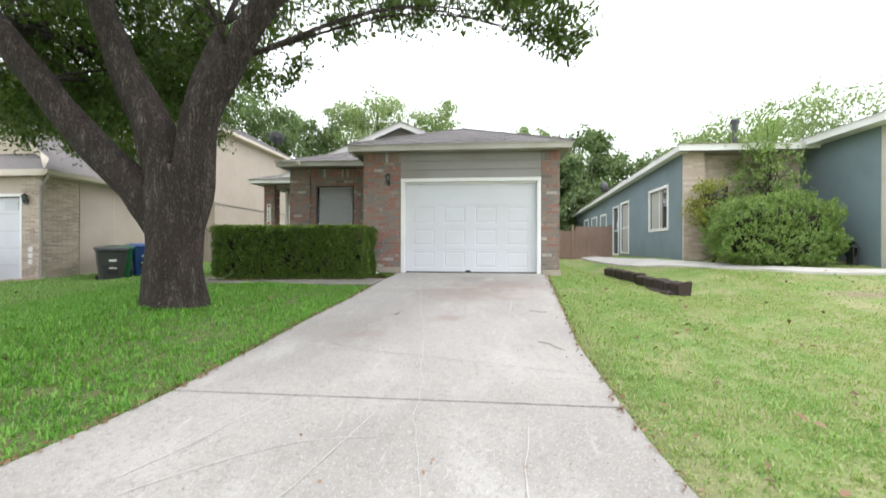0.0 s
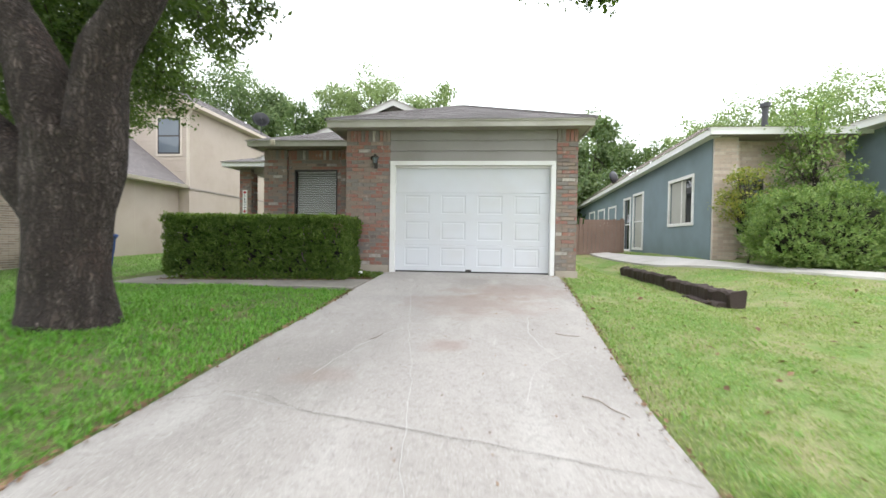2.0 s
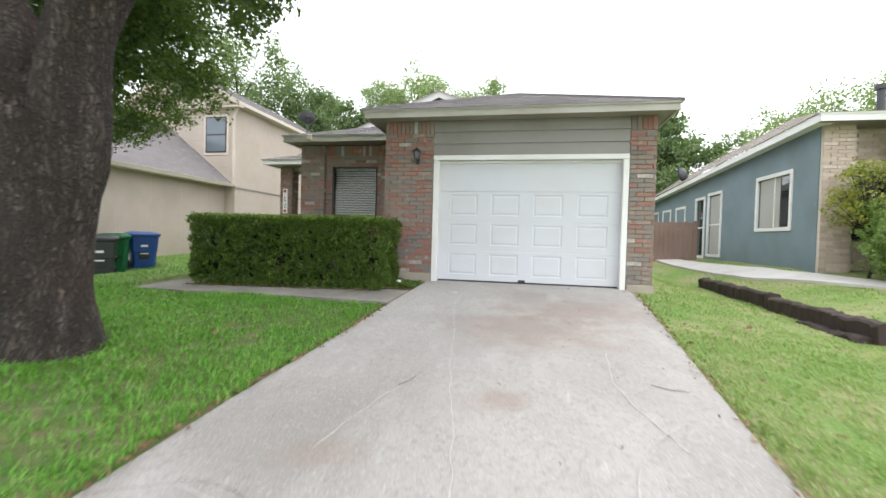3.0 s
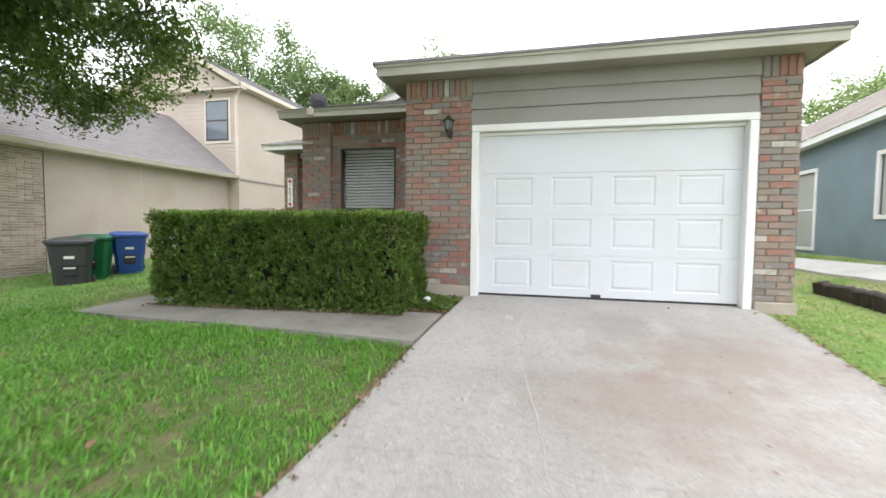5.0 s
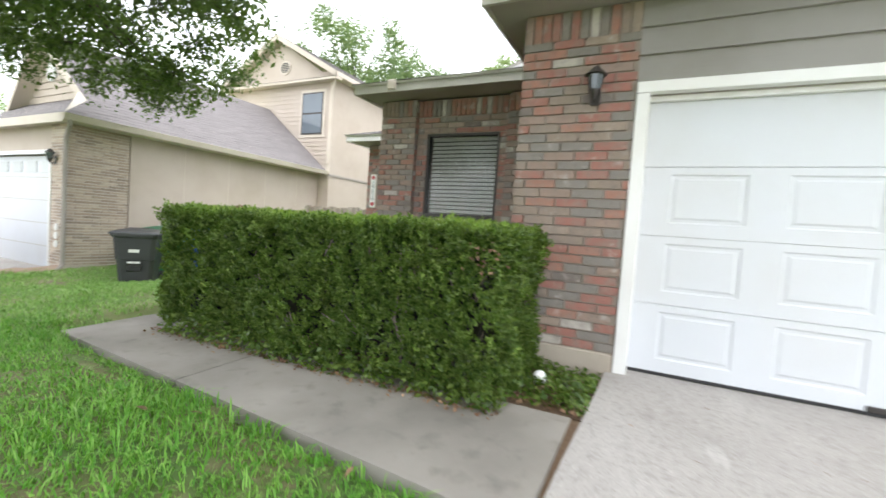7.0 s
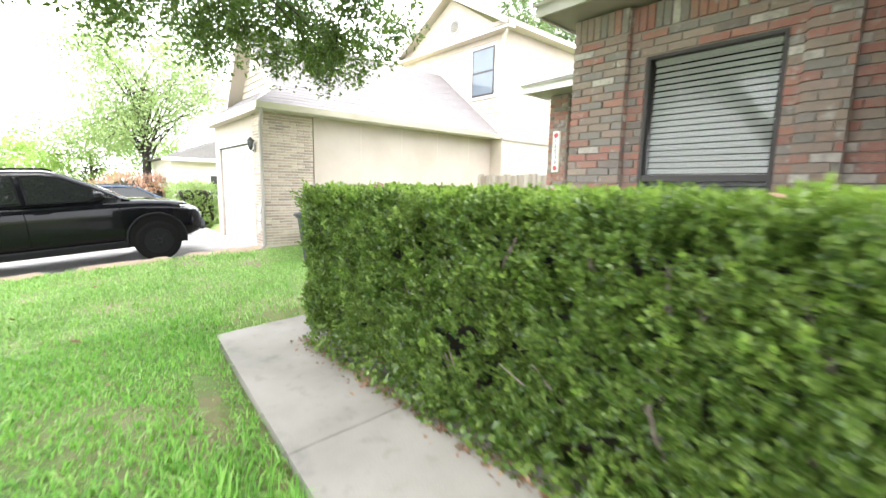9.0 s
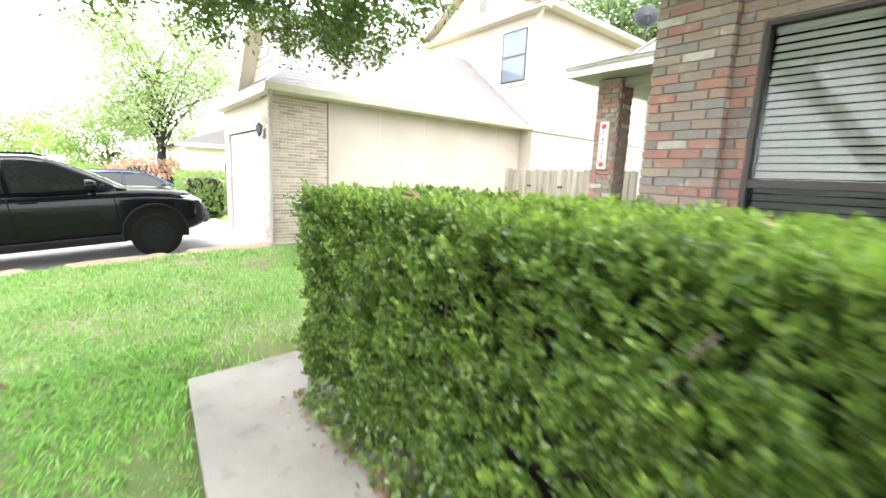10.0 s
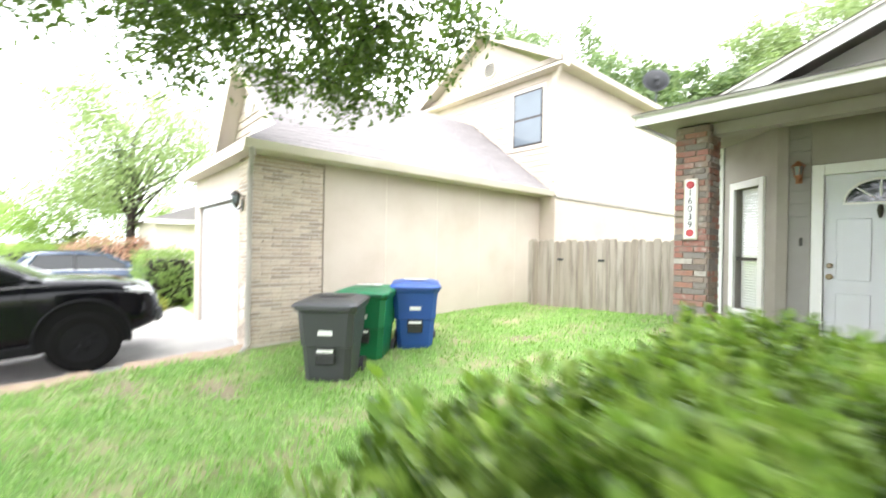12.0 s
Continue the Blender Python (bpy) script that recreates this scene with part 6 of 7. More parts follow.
# ---- wheeled bins ----
def wheeled_bin(x, y, turn, colour, label):
    """A household cart: tapered body, rim, hinged lid, handle, wheels, labels."""
    z = ground_z(x, y) - 0.02
    t = thing("wheeled_bin", 0, 0, 0, label, "trash bin", "bins beside the tan house")
    body_m = painted("cart_plastic", colour, 0.4, 0.04, 0.1)

    def ring(zz, hw, hd, off=0.0):
        c = 0.06
        return [(-hw + c, -hd + off), (hw - c, -hd + off), (hw, -hd + c + off), (hw, hd - c + off), (hw - c, hd + off), (-hw + c, hd + off), (-hw, hd - c + off), (-hw, -hd + c + off)], zz
    bm = bmesh.new()
    prev = None
    for pts, zz in (ring(0.02, 0.23, 0.25), ring(0.10, 0.24, 0.27), ring(0.50, 0.265, 0.31), ring(0.52, 0.275, 0.33), ring(0.93, 0.30, 0.37), ring(0.97, 0.33, 0.40), ring(1.0, 0.33, 0.40)):
        cur = [bm.verts.new((a, b, zz)) for a, b in pts]
        if prev:
            for k in range(8):
                bm.faces.new((prev[k], prev[(k + 1) % 8], cur[(k + 1) % 8], cur[k]))
        else:
            bm.faces.new(cur[::-1])
        prev = cur
    bm.faces.new(prev)
    part("body", bm, body_m, t)
    bm = bmesh.new()
    prev = None
    for pts, zz in (ring(1.003, 0.345, 0.43, -0.01), ring(1.03, 0.345, 0.43, -0.01), ring(1.055, 0.32, 0.39, -0.01), ring(1.085, 0.22, 0.28, 0.03)):
        cur = [bm.verts.new((a, b, zz + 0.03 * (b + 0.4))) for a, b in pts]
        if prev:
            for k in range(8):
                bm.faces.new((prev[k], prev[(k + 1) % 8], cur[(k + 1) % 8], cur[k]))
        else:
            bm.faces.new(cur[::-1])
        prev = cur
    bm.faces.new(prev)
    lid = part("lid", bm, body_m, t)
    part("sticker", box(-0.16, 0.16, -0.05, 0.1, 1.118, 1.122, m=Matrix.Rotation(0, 4, "X")), m_white if colour[1] > 0.1 or colour[2] > 0.1 else body_m, lid)
    part("handle", tube([(-0.2, 0.45, 0.96), (0.2, 0.45, 0.96)], [0.018, 0.018], 8), body_m, t)
    part("recess", box(-0.10, 0.10, -0.335, -0.30, 0.30, 0.52, 0.01), m_black, t, "dark lifting pocket")
    part("grip_bar", tube([(-0.11, -0.33, 0.41), (0.11, -0.33, 0.41)], [0.016, 0.016], 8), m_iron, t)
    part("label_strip", box(-0.075, 0.075, -0.352, -0.345, 0.66, 0.72), m_white, t, "white printed label")
    part("label_strip", box(-0.085, 0.085, -0.352, -0.335, 0.45, 0.485), m_white, t, "white printed label")
    for s in (-1, 1):
        part("wheel", tube([(s * 0.25, 0.29, 0.12), (s * 0.30, 0.29, 0.12)], [0.12, 0.12], 16), m_black, t)
    t.matrix_basis = Matrix.Translation((x, y, z - 0.04)) @ Matrix.Rotation(turn, 4, "Z") @ Matrix.Diagonal((1.12, 1.1, 0.96, 1))
    return t


wheeled_bin(-10.75, 11.25, radians(48), (0.045, 0.047, 0.052), "dark grey plastic wheeled bin, lid closed")
wheeled_bin(-11.3, 12.1, radians(42), (0.008, 0.135, 0.055), "green plastic wheeled bin, lid closed")
wheeled_bin(-11.22, 12.9, radians(52), (0.02, 0.075, 0.30), "blue plastic wheeled bin, lid closed")

# ---- right-hand lawn: old timbers ----
for (x0, y0), (x1, y1), zoff in (((3.30, 7.88), (3.36, 10.15), -0.02), ((3.42, 10.3), (3.50, 13.3), 0.02), ((3.16, 7.95), (3.2, 9.1), -0.19)):
    bm = bmesh.new()
    n = 34
    prev = None
    for i in range(n + 1):
        f = i / n
        x, y = x0 + (x1 - x0) * f, y0 + (y1 - y0) * f
        zt = max(ground_z(x, y) + 0.17, 0.965) + zoff - 0.03 * max(0.0, noise.noise(Vector((x * 3, y * 2.3, 1))))
        ringv = []
        for dx, dz in ((-0.10, -0.30), (-0.105, -0.025), (-0.08, 0.0), (0.08, 0.0), (0.105, -0.025), (0.10, -0.30)):
            q = Vector((x + dx, y, zt + dz))
            ringv.append(bm.verts.new(q + Vector((1, 0, 0.6)) * 0.035 * noise.noise(q * 5) + Vector((0.5, 0, 1)) * 0.03 * noise.noise(q * 14)))
        if prev:
            for k in range(6):
                bm.faces.new((prev[k], prev[(k + 1) % 6], ringv[(k + 1) % 6], ringv[k]))
        else:
            bm.faces.new(ringv[::-1])
        prev = ringv
    bm.faces.new(prev)
    bmesh.ops.recalc_face_normals(bm, faces=bm.faces[:])
    single("landscape_timber", bm, m_timber, "dark rotting landscape timber lying on the lawn", "timber", "timbers on the lawn")

# ---- blue house ----
BX = 5.33
blue = thing("house", 8, 16, 1.2, "slate-blue panelled house with pale brick and white trim", "house")
bm = holed_wall(-27, -12.7, 0.9, 4.25, [(-15.05, -13.62, 2.2, 3.43), (-18.1, -17.2, 1.45, 3.36), (-19.2, -18.45, 1.2, 3.3)], 0.2, Matrix.Translation((BX, 0, 0)) @ Matrix.Rotation(-math.pi / 2, 4, "Z"))
for v in bm.verts:
    if v.co.z > 4.2:
        v.co.z = 4.24 - 0.049 * (v.co.y - 12.7)
part("wall", bm, m_blue, blue, "slate-blue panel side wall")


def side_window(ya, yb, za, zb, name="window", inner=None, label="white-trimmed sash window"):
    wn_ = part(name, box(BX - 0.03, BX + 0.02, ya, ya + 0.09, za, zb, 0.003), m_white, blue, label)
    for q in ((yb - 0.09, yb, za, zb), (ya + 0.09, yb - 0.09, zb - 0.09, zb), (ya + 0.09, yb - 0.09, za, za + 0.09)):
        part("trim_board", box(BX - 0.03, BX + 0.02, *q, 0.003), m_white, wn_)
    part("pane", box(BX + 0.05, BX + 0.06, ya + 0.09, yb - 0.09, za + 0.09, zb - 0.09), m_pane_dark, wn_)
    if inner:
        part("drape", box(BX + 0.035, BX + 0.048, ya + 0.12 + inner, yb - 0.12, za + 0.1, zb - 0.1), m_blind, wn_, "pale curtain behind the glass")
    if zb - za < 1.5:
        part("sash_bar", box(BX + 0.02, BX + 0.05, (ya + yb) / 2 - 0.02, (ya + yb) / 2 + 0.02, za + 0.09, zb - 0.09), m_white, wn_)
    else:
        part("sash_bar", box(BX + 0.02, BX + 0.05, ya + 0.09, yb - 0.09, (za + zb) / 2 - 0.02, (za + zb) / 2 + 0.02), m_white, wn_)
    return wn_


side_window(13.55, 15.12, 2.12, 3.51, inner=0.45)
side_window(17.12, 18.18, 1.38, 3.44, inner=0.1, label="tall white-trimmed sash window")
side_window(18.40, 19.25, 1.3, 3.38, "door", label="dark door in a white frame")
for ya in (20.2, 21.9, 23.6):
    side_window(ya, ya + 1.1, 2.35, 3.2)
# raking eave on the side, level eave in front
part("rake_board", prism([(BX - 0.28, 12.25, 4.22), (BX - 0.28, 27, 3.50), (BX - 0.28, 27, 3.64), (BX - 0.28, 12.25, 4.37)], (0.03, 0, 0)), m_white, blue, "white rake board")
part("side_soffit", prism([(BX - 0.26, 12.25, 4.25), (BX - 0.26, 27, 3.53), (BX + 0.1, 27, 3.53), (BX + 0.1, 12.25, 4.25)], (0, 0, 0.02)), m_white, blue)
part("fascia", box(BX - 0.28, 8.95, 12.22, 12.25, 4.22, 4.37), m_white, blue, "white front fascia")
part("soffit", box(BX - 0.25, 8.9, 12.25, 13.5, 4.24, 4.26), m_soffit, blue)
br = part("roof", roof_deck([(BX - 0.3, 12.2, 4.38), (12, 12.2, 4.38), (12, 17.5, 5.65), (7.3, 17.5, 5.65)], 0.04), m_white, blue)
m_shingle_tan = painted("brown_shingles", (0.27, 0.23, 0.205), 0.9, 0.15, 0.6)
shingle_plane([(BX - 0.3, 12.2, 4.38), (12, 12.2, 4.38), (12, 17.5, 5.65), (7.3, 17.5, 5.65)], br, 24, material=m_shingle_tan)
shingle_plane([(BX - 0.3, 27, 3.66), (BX - 0.3, 12.2, 4.38), (7.3, 17.5, 5.65), (7.3, 27, 5.2)], br, 10, material=m_shingle_tan)
part("flue", tube([(8.3, 15.6, 4.9), (8.3, 15.6, 5.85), (8.3, 15.6, 5.86), (8.3, 15.6, 5.98)], [0.09, 0.09, 0.14, 0.14], 12), m_dish, blue, "grey metal flue")
part("wall", box(BX + 0.02, 5.9, 12.62, 12.85, 0.9, 4.24), m_mortar_tan, blue, "pale brick corner pier")
part("wall", box(5.9, 8.6, 13.0, 13.2, 0.9, 4.24), m_mortar_tan, blue, "pale brick front wall")
fw = part("window", box(6.05, 6.7, 12.96, 13.0, 1.9, 3.35, 0.004), m_dark, blue, "dark framed front window")
part("pane", box(6.1, 6.65, 12.95, 12.962, 1.95, 3.3), m_pane_dark, fw)
part("wall", box(8.6, 8.8, 10.5, 13.4, 0.8, 4.3), m_blue, blue, "slate-blue wall of the front wing")
part("wall", box(8.62, 12, 10.3, 10.5, 0.8, 4.3), m_mortar_tan, blue, "pale brick front of the wing")
part("fascia", box(8.22, 8.25, 9.95, 13.6, 4.30, 4.46), m_white, blue, "white wing fascia")
part("fascia", box(8.25, 12, 9.95, 9.98, 4.30, 4.46), m_white, blue)
part("soffit", box(8.25, 8.7, 9.98, 13.6, 4.31, 4.33), m_white, blue)
wr = part("roof", roof_deck([(8.2, 13.6, 4.47), (8.2, 9.92, 4.47), (11, 9.92, 5.3), (11, 13.6, 5.3)], 0.04), m_white, blue)
shingle_plane([(8.2, 13.6, 4.47), (8.2, 9.92, 4.47), (11, 9.92, 5.3), (11, 13.6, 5.3)], wr, 16, material=m_shingle_tan)


def joined_bricks(parent, p0, p1, z0, z1, material, seed, length=0.25, height=0.066, joint=0.011):
    """A distant brick face, its bricks in one mesh."""
    g = random.Random(seed)
    a, b = Vector((*p0, 0)), Vector((*p1, 0))
    run = (b - a).length
    d = (b - a) / run
    out = Vector((d.y, -d.x, 0))
    bm = bmesh.new()
    row, z = 0, z0
    while z + height < z1:
        u = -0.5 * length if row % 2 else 0.0
        while u < run:
            s, e = max(u, 0), min(u + length, run)
            if e - s > 0.04:
                q = [a + d * s, a + d * e]
                pts = [(q[0].x, q[0].y, z), (q[1].x, q[1].y, z), (q[1].x, q[1].y, z + height), (q[0].x, q[0].y, z + height)]
                v0 = [bm.verts.new(p) for p in pts]
                k = out * (0.016 + g.uniform(-0.002, 0.003))
                v1 = [bm.verts.new(Vector(p) + k) for p in pts]
                bm.faces.new(v1)
                for i in range(4):
                    bm.faces.new((v0[i], v0[(i + 1) % 4], v1[(i + 1) % 4], v1[i]))
            u += length + joint
        z += height + joint
        row += 1
    bmesh.ops.recalc_face_normals(bm, faces=bm.faces[:])
    ob = part("bricks", bm, material, parent)
    return tagged(ob, kind="stuff")


joined_bricks(blue, (5.34, 12.615), (5.9, 12.615), 1.2, 4.22, m_brick_pale, 1)
joined_bricks(blue, (5.9, 12.995), (6.04, 12.995), 1.2, 4.22, m_brick_pale, 2)
joined_bricks(blue, (6.04, 12.995), (6.72, 12.995), 3.37, 4.22, m_brick_pale, 5)
joined_bricks(blue, (6.04, 12.995), (6.72, 12.995), 1.2, 1.89, m_brick_pale, 6)
joined_bricks(blue, (6.72, 12.995), (8.6, 12.995), 1.2, 4.22, m_brick_pale, 3)
joined_bricks(blue, (8.62, 10.295), (10.5, 10.295), 1.0, 4.3, m_brick_pale, 4)
blue_dish = thing("satellite_dish", 5.6, 21.4, 4.1, "grey satellite dish on the blue house roof", "satellite dish")
bm = bmesh.new()
bmesh.ops.create_cone(bm, cap_ends=True, segments=20, radius1=0.30, radius2=0.12, depth=0.07, matrix=Matrix.Translation((5.55, 21.3, 4.55)) @ Matrix.Rotation(radians(35), 4, "Z") @ Matrix.Rotation(radians(80), 4, "X"))
part("reflector", bm, m_dish, blue_dish, smooth=True)
part("mast", tube([(5.6, 21.4, 3.95), (5.6, 21.4, 4.4), (5.57, 21.35, 4.53)], [0.022] * 3, 8), m_dish, blue_dish)
part("feed_arm", tube([(5.55, 21.3, 4.33), (5.33, 21.0, 4.42)], [0.012] * 2, 6), m_dish, blue_dish)
# path to the blue house
bm = bmesh.new()
line = curve_points([(3.95, 19.0, 0), (3.95, 17.4, 0), (4.4, 14.5, 0), (4.65, 12.8, 0), (5.35, 11.3, 0), (6.5, 10.3, 0), (8.0, 9.75, 0), (12.0, 9.0, 0), (20.0, 8.6, 0)], 8)
prev = None
for i, q in enumerate(line):
    d = (line[min(i + 1, len(line) - 1)] - line[max(i - 1, 0)]).normalized()
    s = Vector((-d.y, d.x, 0)) * 0.33
    cur = [bm.verts.new((v.x, v.y, ground_z(v.x, v.y) + dz)) for v, dz in ((q + s, -0.05), (q + s, 0.05), (q - s, 0.05), (q - s, -0.05))]
    if prev:
        for k in range(3):
            bm.faces.new((prev[k], prev[k + 1], cur[k + 1], cur[k]))
    prev = cur
bmesh.ops.recalc_face_normals(bm, faces=bm.faces[:])
m_path = painted("pale_path_concrete", (0.56, 0.54, 0.51), 0.9, 0.15, 0.4)
single("pavement", bm, m_path, "pale concrete path to the blue house", "walkway", kind="structure")
# coiled hose by the wing
hose = thing("garden_hose", 8.2, 10.9, 1.1, "black garden hose on a reel by the blue wall", "hose")
for i in range(5):
    r = 0.2 - 0.015 * i
    part("coil", tube([(8.3 + 0.02 * i, 10.9 + r * math.cos(a), 1.55 + r * math.sin(a)) for a in np.linspace(0, 2 * math.pi, 19)], [0.012] * 19, 6), m_black, hose)
part("stand", box(8.28, 8.42, 10.8, 11.0, 0.95, 1.6, 0.01), m_black, hose)

# far house to the west
far = thing("house", -30, 13, 0.5, "pale single-storey house down the street", "house")
part("wall", box(-34, -28, 11.6, 18, 0.1, 3.2), m_tan_trim, far)
part("roof", prism([(-27.6, 11.2, 3.2), (-27.6, 18.4, 3.2), (-27.6, 14.8, 4.6)], (-7, 0, 0)), m_shingle, far)
part("fascia", box(-27.62, -27.55, 11.15, 18.45, 3.08, 3.24), m_white, far)
w_ = part("window", box(-28.0, -27.96, 13.2, 14.4, 1.3, 2.5), m_white, far)
part("pane", box(-27.97, -27.94, 13.3, 14.3, 1.4, 2.4), m_pane_dark, w_)


# ---- vehicles ----
m = Mat("black_car_paint", 0.12)
m.colour((0.004, 0.004, 0.0055))
m.b.inputs["Specular IOR Level"].default_value = 0.09
m.b.inputs["Coat Weight"].default_value = 0.25
m.b.inputs["Coat Roughness"].default_value = 0.03
m_carblack = m.bump(m.noise(3, 2), 0.02, 0.002).m
m = Mat("tinted_glass", 0.03)
m.colour((0.012, 0.013, 0.013))
m.b.inputs["Specular IOR Level"].default_value = 0.5
m_tint = m.m
m = Mat("tyre_rubber", 0.85)
m.colour(m.mix(m.noise(30, 3), (0.005, 0.005, 0.005), (0.010, 0.0098, 0.0095)))
m.b.inputs["Specular IOR Level"].default_value = 0.06
m_tyre = m.bump(m.noise(60, 2), 0.3, 0.005).m
m = Mat("lamp_lens", 0.05)
m.colour((0.6, 0.6, 0.62))
m_lens = m.m
m = Mat("matt_black_metal", 0.45)
m.colour(m.mix(m.noise(20, 3), (0.006, 0.006, 0.0065), (0.010, 0.010, 0.011)))
m.b.inputs["Specular IOR Level"].default_value = 0.08
m_matt = m.m
m_silver = painted("silver_paint", (0.45, 0.47, 0.50), 0.25, 0.03, 0.02)
m_bluecar = painted("dark_blue_paint", (0.05, 0.07, 0.12), 0.2, 0.03, 0.02)
m_chrome = Mat("bright_metal", 0.2, 1.0).colour((0.7, 0.7, 0.72)).m


def vehicle(at, turn, tilt, paint, label, length, width, hood, belt, roof, axle, base, wheel_r, clearance):
    """A car built from cross-sections; local +y is its front, x = 0 its middle."""
    t = thing("car", 0, 0, 0, label, "car")
    hw = width / 2
    f, r = length / 2, -length / 2
    # stations: y, half width at belt, deck height, lower edge
    st = [(r, 0.78, belt - 0.18, clearance + 0.22), (r + 0.06, 0.92, belt - 0.02, clearance + 0.1), (r + 0.5, 0.98, belt, clearance), (r + length * 0.3, 1.0, belt, clearance), (0.0, 1.0, belt - 0.01, clearance),
          (f - 1.45, 1.0, belt - 0.03, clearance), (f - 1.25, 1.0, belt - 0.02, clearance), (f - 0.8, 0.98, hood, clearance), (f - 0.3, 0.95, hood - 0.04, clearance + 0.04), (f - 0.09, 0.87, hood - 0.12, clearance + 0.09), (f, 0.76, hood - 0.30, clearance + 0.16)]
    bm = bmesh.new()
    prev = None
    for y, k, top, low in st:
        h = top - low
        pts = [(-0.0, top + 0.03), (0.55, top + 0.02), (0.86, top - 0.02), (0.96, top - 0.10), (1.0, top - h * 0.35), (0.985, low + h * 0.3), (0.95, low + 0.06), (0.86, low), (0.0, low)]
        ringv = [bm.verts.new((hw * k * a, y, z)) for a, z in pts] + [bm.verts.new((-hw * k * a, y, z)) for a, z in pts[-2:0:-1]]
        n = len(ringv)
        if prev:
            for i in range(n):
                bm.faces.new((prev[i], prev[(i + 1) % n], ringv[(i + 1) % n], ringv[i]))
        else:
            bm.faces.new(ringv[::-1])
        prev = ringv
    bm.faces.new(prev)
    bmesh.ops.recalc_face_normals(bm, faces=bm.faces[:])
    body = part("body", bm, paint, t, smooth=True)
    # cabin: glass house with pillars and roof
    ws, rs = f - 1.35, r + 0.2
    gl = bmesh.new()
    cab = [(rs, rs + 0.35), (ws, ws - 0.95)]
    low_hw, top_hw = hw * 0.93, hw * 0.74
    lows = [(-low_hw, rs, belt - 0.02), (low_hw, rs, belt - 0.02), (low_hw * 0.97, ws, belt - 0.04), (-low_hw * 0.97, ws, belt - 0.04)]
    tops = [(-top_hw, cab[0][1], roof - 0.05), (top_hw, cab[0][1], roof - 0.05), (top_hw, cab[1][1], roof - 0.04), (-top_hw, cab[1][1], roof - 0.04)]
    a, b = [gl.verts.new(q) for q in lows], [gl.verts.new(q) for q in tops]
    gl.faces.new(a[::-1])
    gl.faces.new(b)
    for i in range(4):
        gl.faces.new((a[i], a[(i + 1) % 4], b[(i + 1) % 4], b[i]))
    part("window_glass", gl, m_tint, t, "dark tinted glass")
    rb = bmesh.new()
    prev = None
    for y, k, dz in ((cab[0][1] - 0.12, 0.9, -0.09), (cab[0][1] + 0.1, 1.0, -0.015), (cab[0][1] + 0.8, 1.04, 0.02), (cab[1][1] - 0.5, 1.04, 0.015), (cab[1][1], 1.0, -0.035), (cab[1][1] + 0.09, 0.97, -0.085)):
        ringv = [rb.verts.new((s * top_hw * k * q, y, roof + dz + zz)) for s, q, zz in ((-1, 1.03, -0.06), (-1, 0.97, -0.015), (-1, 0.5, 0.02), (1, 0.5, 0.02), (1, 0.97, -0.015), (1, 1.03, -0.06))]
        if prev:
            for i in range(6):
                rb.faces.new((prev[i], prev[(i + 1) % 6], ringv[(i + 1) % 6], ringv[i]))
        else:
            rb.faces.new(ringv[::-1])
        prev = ringv
    rb.faces.new(prev)
    bmesh.ops.recalc_face_normals(rb, faces=rb.faces[:])
    part("roof_panel", rb, paint, t, smooth=True)
    for s in (-1, 1):
        for lo, hi, w0 in ((lows[2], tops[2], 0.05), (lows[1], tops[1], 0.07)):
            part("pillar", tube([(s * abs(lo[0]) * 1.005, lo[1], lo[2]), (s * abs(hi[0]) * 1.01, hi[1], hi[2] + 0.01)], [w0, w0 * 0.7], 6), paint, t)
        ym = (tops[1][1] + tops[2][1]) / 2 + 0.05
        part("pillar", tube([(s * low_hw * 1.0, ym + 0.02, belt - 0.02), (s * top_hw * 1.01, ym, roof - 0.05)], [0.05, 0.04], 6), m_black, t)
        part("roof_rail", tube([(s * top_hw * 0.92, cab[0][1] + 0.1, roof + 0.03), (s * top_hw * 0.92, 0.0, roof + 0.06), (s * top_hw * 0.92, cab[1][1] - 0.15, roof + 0.03)], [0.018] * 3, 6), m_black, t)
        part("belt_strip", tube([(s * hw * 0.955, rs + 0.1, belt - 0.03), (s * hw * 0.955, ws - 0.2, belt - 0.05)], [0.012, 0.012], 5), m_chrome, t, "thin bright belt strip")
        mir = part("wing_mirror", box(s * hw * 1.0 - 0.02, s * hw * 1.0 + 0.02, ws - 0.42, ws - 0.36, belt - 0.0, belt + 0.05), paint, t)
        part("mirror_shell", box(min(s * (hw + 0.02), s * (hw + 0.2)), max(s * (hw + 0.02), s * (hw + 0.2)), ws - 0.45, ws - 0.33, belt, belt + 0.15, 0.03), paint, mir)
        for yy in (ym - 0.15, ym - 1.2):
            part("door_handle", tube([(s * hw * 1.0, yy, belt - 0.2), (s * (hw * 1.0 + 0.02), yy - 0.1, belt - 0.2), (s * hw * 1.0, yy - 0.2, belt - 0.2)], [0.014] * 3, 6), paint, t)
        for yy in (ym, ym - 1.05, ws - 0.25):
            part("door_gap", box(min(s * hw * 0.995, s * hw * 1.003), max(s * hw * 0.995, s * hw * 1.003), yy - 0.004, yy + 0.004, clearance + 0.15, belt - 0.12), m_black, t)
        part("headlight", tube([(s * hw * 0.86, f - 0.34, hood - 0.17), (s * hw * 0.78, f - 0.1, hood - 0.26)], [0.10, 0.085], 10), m_lens, t, "clear headlight lens")
        part("sill", box(min(s * hw * 0.9, s * hw * 0.99), max(s * hw * 0.9, s * hw * 0.99), axle[1] + wheel_r, axle[0] - wheel_r, clearance - 0.02, clearance + 0.10, 0.02), m_black, t)
